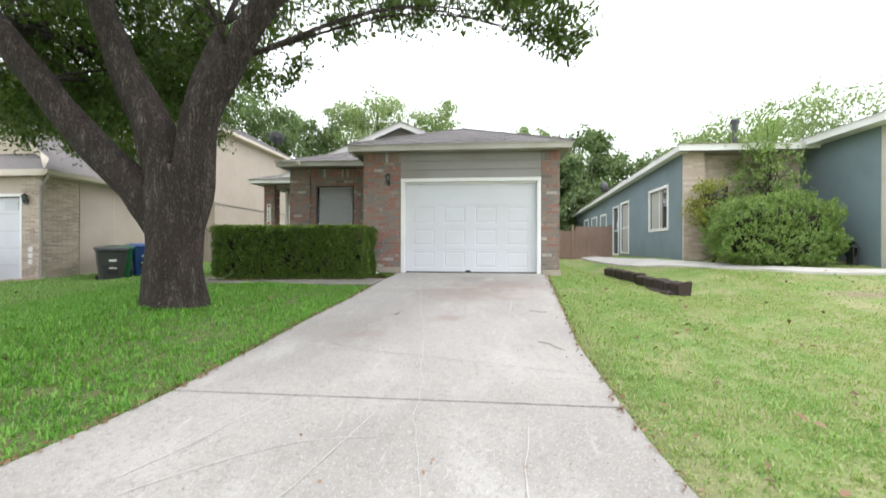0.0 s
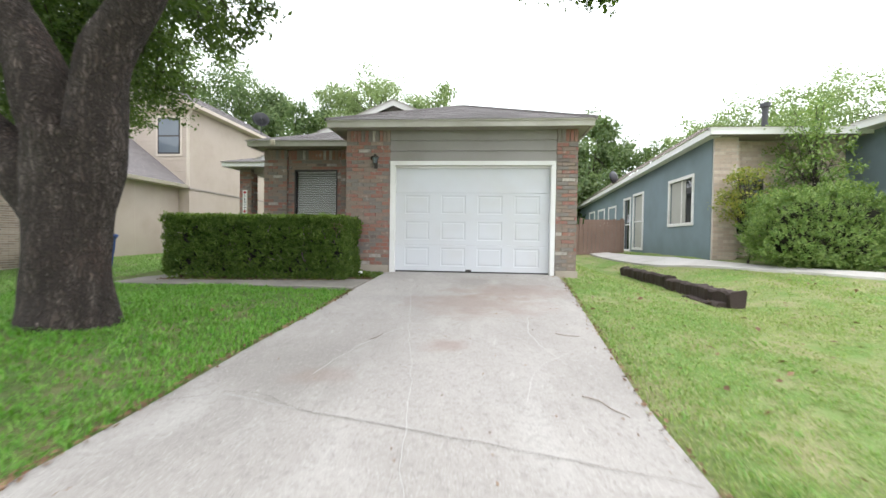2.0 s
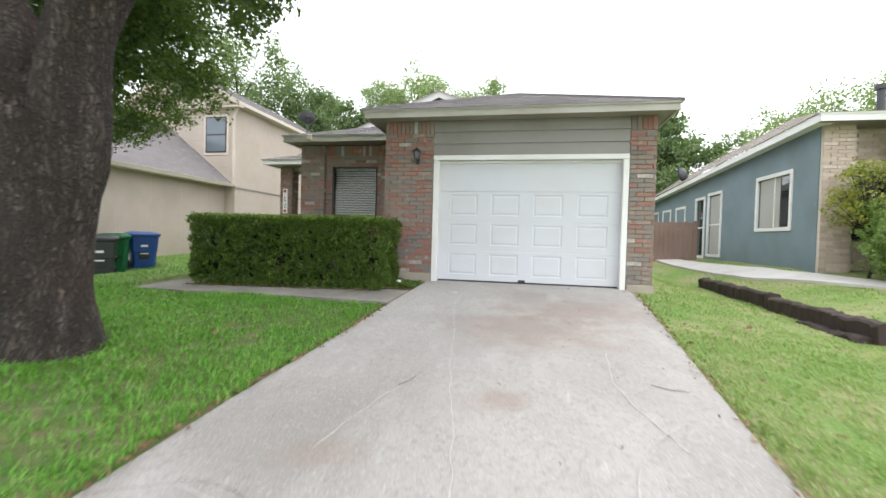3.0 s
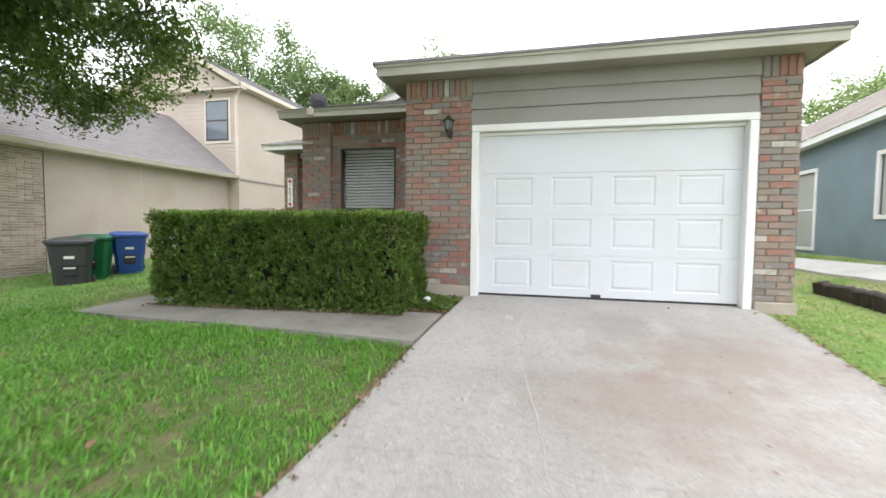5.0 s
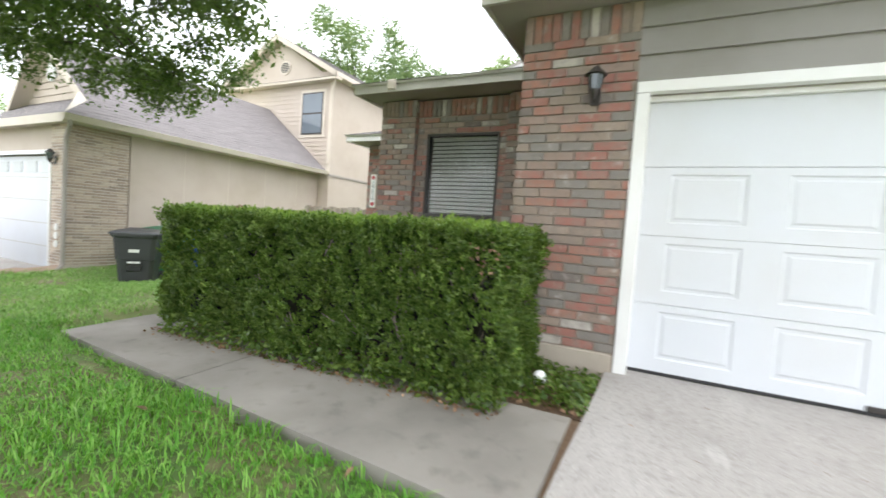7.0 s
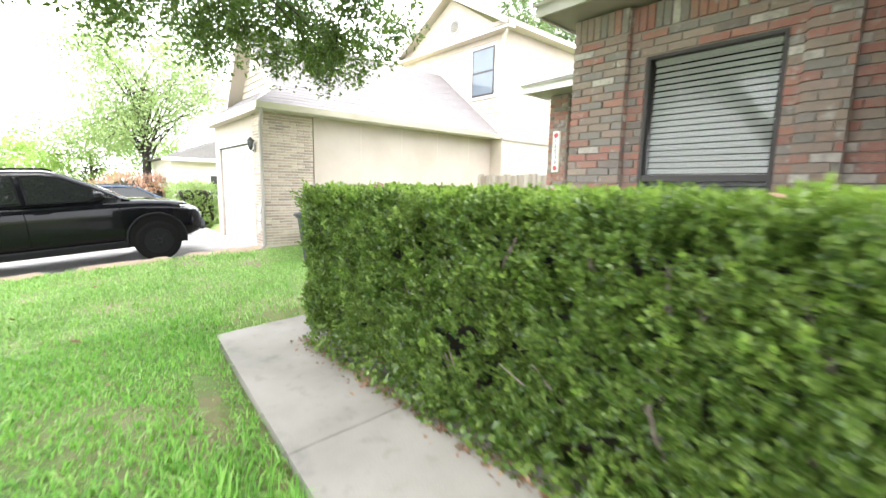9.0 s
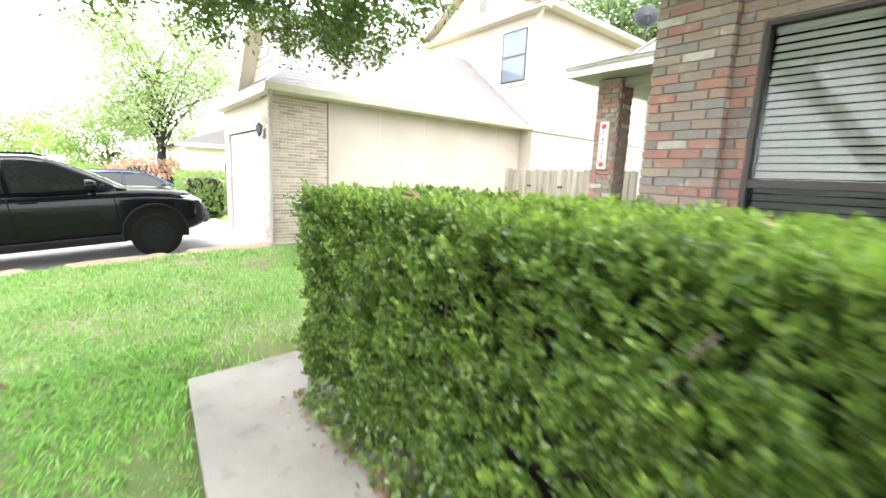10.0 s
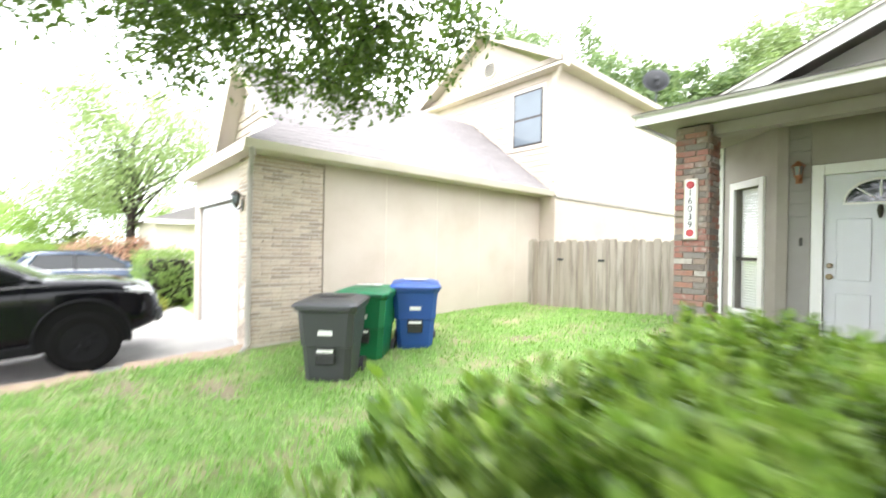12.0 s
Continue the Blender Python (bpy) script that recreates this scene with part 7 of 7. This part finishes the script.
        for ya in axle:
            arch = [(s * hw * 0.975, ya + (wheel_r + 0.065) * math.cos(a_), wheel_r + (wheel_r + 0.065) * math.sin(a_)) for a_ in np.linspace(-0.15, math.pi + 0.15, 17)]
            part("wheel_arch", tube(arch, [0.018] * 17, 6), paint, t)
            # black disc on the uncut body stands in for the well's shade
            part("arch_shade", tube([(s * hw * 0.70, ya, wheel_r + 0.015), (s * hw * 1.004, ya, wheel_r + 0.015)], [wheel_r + 0.055] * 2, 28), m_void, t, "black shaded wheel well")
            x0, x1 = hw * 0.82, hw * 1.03
            wl = bmesh.new()
            tube([(s * x0, ya, wheel_r), (s * (x0 + 0.015), ya, wheel_r), (s * (x1 - 0.04), ya, wheel_r), (s * x1, ya, wheel_r), (s * (x1 - 0.005), ya, wheel_r)], [wheel_r - 0.03, wheel_r, wheel_r, wheel_r - 0.035, wheel_r * 0.64], 28, wl)
            whl = part("wheel", wl, m_tyre, t, "black rubber tyre", smooth=False)
            part("rim", tube([(s * (x1 - 0.02), ya, wheel_r), (s * (x1 + 0.002), ya, wheel_r)], [wheel_r * 0.66, wheel_r * 0.62], 24), m_void, whl)
            for k in range(6):
                a_ = k * math.pi / 3
                part("spoke", tube([(s * (x1 + 0.012), ya, wheel_r), (s * (x1 + 0.006), ya + wheel_r * 0.58 * math.cos(a_), wheel_r + wheel_r * 0.58 * math.sin(a_))], [0.03, 0.02], 5), m_black, whl)
            part("hub_cap", tube([(s * (x1 + 0.01), ya, wheel_r), (s * (x1 + 0.035), ya, wheel_r)], [0.05, 0.04], 12), m_dish, whl)
    part("bumper", box(-hw * 0.74, hw * 0.74, f - 0.12, f + 0.04, clearance + 0.16, clearance + 0.40, 0.05), paint if clearance < 0.3 else m_dish, t, "grey front bumper")
    part("grille", box(-hw * 0.5, hw * 0.5, f - 0.14, f + 0.015, hood - 0.42, hood - 0.22, 0.02), m_black, t)
    t.matrix_basis = Matrix.Translation(at) @ Matrix.Rotation(turn, 4, "Z") @ Matrix.Rotation(tilt, 4, "X")
    return t


def off_roader(at, tilt, label):
    """A lifted sport utility car: body by cross-sections, glass set in the cabin sides; local +y is its front."""
    t = thing("car", 0, 0, 0, label, "car")
    hw, belt, low = 0.93, 1.24, 0.36
    paint, WR, AR = m_carblack, 0.405, 0.475
    axles = (1.45, -1.32)
    st = [(-2.32, 0.80, 1.00, 0.62), (-2.27, 0.92, 1.18, 0.50), (-2.0, 0.98, belt, 0.42), (-1.3, 1.0, belt, low), (-0.4, 1.0, belt, low), (0.6, 1.0, belt, low), (1.02, 1.0, 1.23, low), (1.3, 0.995, 1.215, low), (1.75, 0.975, 1.17, 0.40), (2.05, 0.94, 1.10, 0.45), (2.22, 0.87, 1.00, 0.50), (2.32, 0.76, 0.86, 0.56)]
    bm = bmesh.new()
    prev = None
    for y, k, top, lo in st:
        h = top - lo
        pts = [(0.0, top + 0.035), (0.5, top + 0.03), (0.80, top + 0.012), (0.91, top - 0.015), (0.965, top - 0.07), (0.985, top - 0.17), (0.975, top - 0.30), (1.0, lo + h * 0.42), (0.99, lo + h * 0.22), (0.95, lo + 0.05), (0.86, lo), (0.0, lo)]
        ringv = [bm.verts.new((hw * k * a, y, z)) for a, z in pts] + [bm.verts.new((-hw * k * a, y, z)) for a, z in pts[-2:0:-1]]
        n = len(ringv)
        if prev:
            for i in range(n):
                bm.faces.new((prev[i], prev[(i + 1) % n], ringv[(i + 1) % n], ringv[i]))
        else:
            bm.faces.new(ringv[::-1])
        prev = ringv
    bm.faces.new(prev)
    bmesh.ops.recalc_face_normals(bm, faces=bm.faces[:])
    part("body", bm, paint, t, smooth=True)
    ry = [-2.2, -2.1, -1.95, -1.6, -1.1, -0.6, -0.1, 0.12, 0.45, 0.8, 1.1]
    rz = [1.26, 1.46, 1.66, 1.77, 1.82, 1.84, 1.825, 1.78, 1.62, 1.42, 1.24]

    def roof_at(y):
        return float(np.interp(y, ry, rz))

    def half_at(y, z):
        return (0.895 if y < 0.5 else 0.895 - 0.10 * (y - 0.5)) - 0.30 * max(0.0, z - belt)
    bm = bmesh.new()
    prev = None
    for y in np.linspace(-2.2, 1.1, 45):
        z = roof_at(y)
        ringv = [(half_at(y, belt), belt - 0.03), (half_at(y, belt + 0.5 * (z - belt)), belt + 0.5 * (z - belt)), (half_at(y, z - 0.05), max(z - 0.05, belt - 0.02)), (half_at(y, z) * 0.94, z - 0.008), (half_at(y, z) * 0.6, z + 0.018), (0, z + 0.026)]
        ringv = [bm.verts.new((a, y, b)) for a, b in ringv] + [bm.verts.new((-a, y, b)) for a, b in ringv[-2::-1]]
        if prev:
            for i in range(len(ringv) - 1):
                bm.faces.new((prev[i], prev[i + 1], ringv[i + 1], ringv[i]))
        prev = ringv
    bmesh.ops.recalc_face_normals(bm, faces=bm.faces[:])
    part("cabin", bm, paint, t, smooth=True)
    # windscreen
    bm = bmesh.new()
    prev = None
    for y in np.linspace(0.10, 1.06, 10):
        z = roof_at(y)
        w = half_at(y, z) * 0.86
        cur = [bm.verts.new((w * u, y, z + 0.036 - 0.024 * u * u)) for u in np.linspace(-1, 1, 9)]
        if prev:
            for i in range(8):
                bm.faces.new((prev[i], prev[i + 1], cur[i + 1], cur[i]))
        prev = cur
    bmesh.ops.recalc_face_normals(bm, faces=bm.faces[:])
    part("windscreen", bm, m_tint, t, "dark tinted windscreen", smooth=True)
    for s in (-1, 1):
        for y0, y1, lean in ((-0.33, 0.86, 0.10), (-1.30, -0.44, 0.10), (-1.98, -1.40, 0.12)):
            for name, grow, out, mt in (("window_seal", 0.022, 0.004, m_matt), ("side_window", 0.0, 0.010, m_tint)):
                bm = bmesh.new()
                prev = None
                for y in np.linspace(y0 - grow, y1 + grow, 14):
                    zb, zt = belt + 0.035 - grow, min(roof_at(y - 0.02) - 0.085, 1.735) + grow
                    if zt - zb < 0.02:
                        continue
                    yt = y - lean * (zt - zb)
                    cur = [bm.verts.new((s * (half_at(yy, zz) + out), yy, zz)) for yy, zz in ((y, zb), ((y + yt) / 2, (zb + zt) / 2), (yt, zt))]
                    if prev:
                        for i in range(2):
                            bm.faces.new((prev[i], prev[i + 1], cur[i + 1], cur[i]))
                    prev = cur
                bmesh.ops.recalc_face_normals(bm, faces=bm.faces[:])
                part(name, bm, mt, t, "dark tinted glass" if mt is m_tint else "")
        part("roof_rail", tube([(s * 0.66, -1.75, 1.775), (s * 0.66, -1.65, 1.83), (s * 0.66, -0.7, 1.88), (s * 0.66, -0.05, 1.865), (s * 0.66, 0.05, 1.82)], [0.018] * 5, 6), m_matt, t)
        mir = part("wing_mirror", tube([(s * 0.88, 0.66, belt + 0.04), (s * 1.0, 0.62, belt + 0.08)], [0.03, 0.03], 6), paint, t)
        part("mirror_shell", tube([(s * 1.08, 0.70, belt + 0.10), (s * 1.08, 0.66, belt + 0.10), (s * 1.08, 0.56, belt + 0.10), (s * 1.08, 0.55, belt + 0.10)], [0.05, 0.088, 0.092, 0.08], 12), paint, mir, smooth=True)
        for yy in (-0.18, -1.12):
            part("door_handle", tube([(s * 0.905, yy - 0.11, 1.09), (s * 0.945, yy - 0.08, 1.095), (s * 0.945, yy + 0.08, 1.095), (s * 0.905, yy + 0.11, 1.09)], [0.014, 0.018, 0.018, 0.014], 8), paint, t)
        for yy in (-0.40, 0.92):
            part("door_gap", tube([(s * 0.93, yy, 0.52), (s * 0.935, yy, 0.75), (s * 0.91, yy, 0.95), (s * 0.92, yy - 0.01, 1.08), (s * 0.90, yy - 0.02, 1.17)], [0.006] * 5, 5), m_void, t)
        part("sill", box(min(s * 0.82, s * 0.945), max(s * 0.82, s * 0.945), axles[1] + AR, axles[0] - AR, low - 0.03, low + 0.10, 0.02), m_matt, t)
        part("headlight", tube([(s * 0.80, 1.83, 1.045), (s * 0.77, 2.05, 1.0), (s * 0.69, 2.235, 0.92)], [0.07, 0.085, 0.06], 10), m_lens, t, "clear headlight lens", smooth=True)
        part("fog_lamp", tube([(s * 0.62, 2.2, 0.66), (s * 0.60, 2.31, 0.66)], [0.06, 0.05], 10), m_lens, t)
        for ya in axles:
            ang = np.linspace(-0.25, math.pi + 0.25, 21)
            part("wheel_arch", tube([(s * 0.928, ya + (AR + 0.02) * math.cos(a), WR + 0.05 + (AR + 0.02) * math.sin(a)) for a in ang], [0.026] * 21, 6), m_matt, t, "matt black arch trim", smooth=True)
            # wheel well's shade set on the body as a black shape
            part("arch_shade", prism([(s * 0.60, ya + AR * math.cos(a), WR + 0.05 + AR * math.sin(a)) for a in ang], (s * 0.337, 0, 0)), m_void, t, "black shaded wheel well")
            x0, x1 = 0.70, 0.965
            wl = bmesh.new()
            tube([(s * x0, ya, WR), (s * (x0 + 0.02), ya, WR), (s * (x1 - 0.05), ya, WR), (s * (x1 - 0.015), ya, WR), (s * x1, ya, WR), (s * (x1 - 0.012), ya, WR)], [WR - 0.04, WR, WR, WR - 0.025, WR - 0.07, WR * 0.60], 32, wl)
            whl = part("wheel", wl, m_tyre, t, "black rubber tyre")
            part("rim", tube([(s * (x1 - 0.05), ya, WR), (s * (x1 - 0.012), ya, WR), (s * (x1 + 0.004), ya, WR), (s * (x1 - 0.01), ya, WR), (s * (x1 - 0.05), ya, WR)], [WR * 0.60, WR * 0.63, WR * 0.60, WR * 0.55, WR * 0.53], 28), m_matt, whl)
            for k in range(12):
                a = k * math.pi / 6 + (0.16 if k % 2 else -0.16)
                part("spoke", tube([(s * (x1 - 0.005), ya + 0.05 * math.cos(a), WR + 0.05 * math.sin(a)), (s * (x1 - 0.018), ya + WR * 0.57 * math.cos(a), WR + WR * 0.57 * math.sin(a))], [0.018, 0.012], 5), m_matt, whl)
            part("hub_cap", tube([(s * (x1 - 0.01), ya, WR), (s * (x1 + 0.02), ya, WR)], [0.06, 0.05], 12), m_matt, whl)
    part("bumper", box(-0.74, 0.74, 2.22, 2.37, 0.52, 0.76, 0.05), m_dish, t, "grey front bumper")
    part("grille", box(-0.48, 0.48, 2.2, 2.335, 0.80, 0.93, 0.02), m_matt, t)
    part("grille_bar", box(-0.46, 0.46, 2.33, 2.345, 0.855, 0.875, 0.003), m_chrome, t)
    part("rear_lamp", box(-0.86, 0.86, -2.31, -2.24, 1.02, 1.16, 0.02), m_red, t)
    t.matrix_basis = Matrix.Translation(at) @ Matrix.Rotation(tilt, 4, "X")
    return t


off_roader((-14.08, 7.49, tan_drive_z(7.49) + 0.005), math.atan(0.07), "black lifted SUV with tinted windows on the drive")
vehicle((-17.4, 7.9, tan_drive_z(7.9) + 0.005), 0, math.atan(0.07), m_silver, "silver sedan parked beyond the black car", 4.6, 1.8, 0.88, 0.92, 1.42, (1.35, -1.35), 2.7, 0.32, 0.22)
vehicle((-24.5, 9.6, ground_z(-24.5, 9.6)), radians(10), 0.0, m_bluecar, "dark blue sedan parked down the street", 4.5, 1.8, 0.86, 0.9, 1.4, (1.35, -1.35), 2.7, 0.32, 0.2)


# ---- grass ----
def grass(name, label, boxes, material, height, seed, keep, gaps=(-1.1, -0.25)):
    """Blades over boxes of (x0, x1, y0, y1, per square metre, width)."""
    g = np.random.default_rng(seed)
    vs, fs, off = [], [], 0
    for x0, x1, y0, y1, dens, wide in boxes:
        n = int((x1 - x0) * (y1 - y0) * dens)
        x, y = g.uniform(x0, x1, n), g.uniform(y0, y1, n)
        ok = np.array([keep(a, b) and noise.noise(Vector((a * 1.1, b * 1.1, 5))) + 0.75 * noise.noise(Vector((a * 4.5, b * 4.5, 2))) > g.uniform(*gaps) for a, b in zip(x, y)])
        x, y = x[ok], y[ok]
        n = len(x)
        z = np.array([ground_z(a, b) for a, b in zip(x, y)]) - 0.012
        patch = np.array([noise.noise(Vector((a * 0.8, b * 0.8, 0))) for a, b in zip(x, y)])
        tuft = np.array([noise.noise(Vector((a * 6, b * 6, 8))) for a, b in zip(x, y)])
        h = height * g.uniform(0.5, 1.3, n) * (1 + 0.45 * patch + 0.6 * tuft)
        a = g.uniform(0, 2 * math.pi, n)
        lean = g.uniform(0.25, 1.5, n) * h
        d = np.stack([np.cos(a), np.sin(a), np.zeros(n)], 1)
        s = np.stack([-np.sin(a), np.cos(a), np.zeros(n)], 1) * (wide * g.uniform(0.6, 1.3, n))[:, None]
        p = np.stack([x, y, z], 1)
        up = np.array([0, 0, 1.0])
        m1 = p + d * (lean * 0.35)[:, None] + up * (h * 0.62)[:, None]
        tip = p + d * lean[:, None] + up * (h * (1.0 - 0.3 * lean / h))[:, None]
        v = np.stack([p - s * 0.5, p + s * 0.5, m1 + s * 0.42, m1 - s * 0.42, tip], 1).reshape(-1, 3)
        i = np.arange(n)[:, None] * 5 + off
        f = np.concatenate([i + np.array([[0, 1, 2]]), i + np.array([[0, 2, 3]]), i + np.array([[3, 2, 4]])], 1).reshape(-1, 3)
        vs.append(v)
        fs.append(f)
        off += n * 5
    ob = array_mesh(name, np.concatenate(vs), np.concatenate(fs), material)
    return tagged(ob, label, "grass", kind="stuff")


def keep_left(x, y):
    for bx, by, brx, bry in BARE:
        if math.hypot((x - bx) / brx, (y - by) / bry) < (0.65 + 0.5 * noise.noise(Vector((x * 5, y * 5, 0)))) and math.sin(x * 917.0 + y * 541.0) < 0.35:
            return False
    if x > edge_l(y) - 0.03 + 0.07 * noise.noise(Vector((0, y * 3, 4))) or x < -12.45:
        return False
    if -6.84 < x < -2.3 and 8.0 + 0.09 * (-x - 2.27) < y < 14.5:
        return False
    return not (x < -11.8 and y > 10.7 and x < -12.35) and y < 16.7


def keep_right(x, y):
    if x < edge_r(y) + 0.02 + 0.06 * noise.noise(Vector((0, y * 3, 9))):
        return False
    for bx, by, brx, bry in BARE:
        if math.hypot((x - bx) / brx, (y - by) / bry) < (0.65 + 0.5 * noise.noise(Vector((x * 5, y * 5, 0)))) and math.sin(x * 917.0 + y * 541.0) < 0.2:
            return False
    return not (x > 5.2 and y > 12.5) and not (x > 8.5 and y > 10.2) and not (1.0 < x < 1.6 and y > 9.9)


grass("grass", "lush green lawn of broad blades", [(-7.5, -2.2, 1.0, 8.6, 2200, 0.0095), (-7.5, -2.2, -2.0, 1.0, 1100, 0.011)], m_grass, 0.068, 21, keep_left)
grass("grass", "light green thin lawn beside the tan house", [(-12.6, -7.5, 3.0, 11.0, 900, 0.013), (-12.4, -6.6, 11.0, 16.7, 480, 0.014), (-7.5, -6.5, 8.3, 11.0, 900, 0.011), (-12.6, -7.5, -1.0, 3.0, 200, 0.016), (-7.5, -4.5, 4.0, 8.6, 350, 0.011)], m_grass_light, 0.07, 24, keep_left)
grass("grass", "short patchy green and straw-coloured lawn", [(0.7, 5.0, 0.3, 8.0, 3000, 0.0075), (1.0, 5.4, 8.0, 14.0, 1100, 0.010), (5.0, 10.0, 1.0, 11.0, 800, 0.012), (1.5, 5.4, 14.0, 17.4, 300, 0.013), (10.0, 16.0, 3.0, 10.0, 150, 0.018)], m_grass_dry, 0.040, 22, keep_right, (-1.4, -0.5))
grass("grass", "bright green grass tufts at the driveway edge", [(0.9, 2.6, 1.0, 10.5, 1100, 0.008), (1.3, 5.2, 10.5, 17.0, 220, 0.012)], m_grass_light, 0.045, 23, keep_right)

# fallen leaves
g = np.random.default_rng(31)


def litter(name, places, size, label, spread_up=0.012):
    p = np.array([(x, y, z + 0.008 + spread_up * g.random()) for x, y, z in places])
    ob = leaves(name, p, np.tile([0, 0, 1.6], (len(p), 1)), size, m_dead, g, 0.6)
    return tagged(ob, label, "leaf litter", kind="stuff")


pl = []
for y in g.uniform(1.2, 8.0, 520):
    x = edge_l(y) + abs(g.normal(0, 0.035)) - 0.03
    pl.append((x, y, max(drive_z(y), ground_z(x, y) + 0.01)))
for y in g.uniform(1.5, 9.8, 420):
    x = edge_r(y) - abs(g.normal(0, 0.05)) + 0.04
    pl.append((x, y, max(drive_z(y), ground_z(x, y) + 0.01)))
litter("dead_leaves", pl, 0.035, "small brown leaves along the driveway edges")
pl = [(x, 8.94 - abs(g.normal(0, 0.07)), walk_z(x) + 0.02) for x in g.uniform(-6.2, -2.7, 520)] + [(g.uniform(-2.75, -2.22), g.uniform(9.12, 9.95), 0.89) for _ in range(650)]
litter("dead_leaves", pl, 0.034, "brown dead leaves at the foot of the hedge")
pl = [(x, y, ground_z(x, y) + 0.035) for x, y in zip(g.uniform(1.0, 8.0, 260), g.uniform(1.5, 10.0, 260))] + [(x, y, ground_z(x, y) + 0.05) for x, y in zip(g.uniform(-11, -3, 45), g.uniform(2, 8, 45))]
litter("dead_leaves", pl, 0.07, "scattered tan fallen leaves on the lawn")
pl = [(x, y, drive_z(y)) for x, y in zip(g.uniform(-2.2, 0.9, 150), g.uniform(0.5, 9.8, 150))]
litter("dead_leaves", pl, 0.022, "tiny leaf bits on the concrete", 0.004)

# ground cover in the bed beside the pier
n = 1300
p = np.stack([g.uniform(-2.75, -2.22, n), g.uniform(9.15, 9.93, n), 0.89 + 0.09 * g.random(n)], 1)
tagged(leaves("ground_cover", p, np.tile([0, 0, 1.0], (n, 1)), 0.045, m_hedge, g, 0.6), "low green ground-cover plants beside the pier", "plant", kind="stuff")
n = 1500
p = np.stack([g.uniform(HX0 + 0.1, HX1, n), 8.86 + 0.16 * g.random(n), 0.84 + 0.16 * g.random(n) ** 2], 1)
tagged(leaves("ground_cover", p, np.tile([0, -0.4, 1.0], (n, 1)), 0.045, m_hedge, g, 0.6), "low leafy suckers at the hedge foot", "plant", kind="stuff")
# a few brown leaves caught in the hedge
hl = [(-5.15, 8.95, 2.03), (-5.13, 8.97, 2.035), (-5.17, 8.96, 2.03)] + [(g.uniform(-6.0, -2.9), g.uniform(9.0, 9.9), 2.03) for _ in range(14)]
litter("dead_leaves", hl, 0.06, "orange-brown dead leaves caught on the hedge")
n = 25
p = np.stack([g.normal(-2.86, 0.05, n), 8.89 + 0.03 * g.random(n), g.normal(1.82, 0.06, n)], 1)
tagged(leaves("dead_sprig", p, np.tile([0, -1.0, 0.3], (n, 1)), 0.032, m_dead, g, 0.5), "withered tan sprig in the hedge face", "dead twig", kind="stuff")
# white stone, a twig and a leaf-strewn branch on the drive
bm = bmesh.new()
bmesh.ops.create_icosphere(bm, subdivisions=3, radius=1)
for v in bm.verts:
    k = 1 + 0.12 * noise.noise(v.co * 1.7)
    v.co = Vector((-2.60 + v.co.x * 0.05 * k, 9.55 + v.co.y * 0.045 * k, 0.945 + v.co.z * 0.06 * k))
single("rock", bm, m_white, "small smooth white stone in the flower bed", "stone", smooth=True)
for pts in (((0.38, 4.42), (0.48, 4.36), (0.52, 4.25), (0.6, 4.15)), ((-1.35, 5.5), (-1.3, 5.56), (-1.27, 5.68)), ((0.45, 5.9), (0.55, 5.84), (0.68, 5.83))):
    bm = tube([(x, y, drive_z(y) + 0.009) for x, y in pts], [0.0035] * (len(pts) - 1) + [0.002], 6)
    single("twig", bm, m_twig, "small dry twig lying on the concrete", "twig", "twigs on the drive")

# ---- single bricks ----
brick_face(wall_1, (-3.05, YF + 0.02), (-2.15, YF + 0.02), 1.10, 3.80, m_brick, seed=1, soldier=0.24)
brick_face(wall_2, (1.12, YF + 0.02), (1.52, YF + 0.02), 1.06, 3.80, m_brick, seed=2, soldier=0.24)
brick_face(wall_6, (-5.73, YW + 0.02), (-5.14, YW + 0.02), 0.85, 3.80, m_brick, seed=3, soldier=0.24)
brick_face(wall_7, (-5.15, YW + 0.10), (-3.05, YW + 0.10), 0.85, 3.80, m_brick, hole=(0.17, 1.27, 1.72, 3.32), seed=4, soldier=0.24)
brick_face(wall_6, (-5.15, YW + 0.022), (-5.15, YW + 0.084), 0.85, 3.80, m_brick, seed=5, length=0.3)
brick_face(wall_16, (-3.755, YW + 0.02), (-3.465, YW + 0.02), 0.85, 3.80, m_brick, seed=14, soldier=0.24)
brick_face(wall_16, (-3.755, YW + 0.084), (-3.755, YW + 0.022), 0.85, 3.80, m_brick, seed=15, length=0.3)
brick_face(wall_12, (-8.01, 14.62), (-7.63, 14.62), 1.0, 3.77, m_brick, seed=6)
brick_face(wall_12, (-7.63, 14.63), (-7.63, 15.0), 1.0, 3.77, m_brick, seed=7)
joined_bricks(wall_3, (-3.04, 11.82), (-3.04, 10.03), 1.0, 3.8, m_brick_far, 11, BL, BH)
joined_bricks(wall_2, (1.51, 10.03), (1.51, 10.25), 1.0, 3.8, m_brick_far, 12, BL, BH)
brick_face(tan_pier, (TX - 0.02, TY + 0.03), (TX - 0.02, TY + 1.13), 0.72, 3.53, m_brick_tan, seed=8, length=0.29, height=0.047, joint=0.013)
brick_face(tan_pier, (TX - 0.61, TY + 0.02), (TX - 0.02, TY + 0.02), 0.72, 3.53, m_brick_tan, seed=9, length=0.29, height=0.047, joint=0.013)
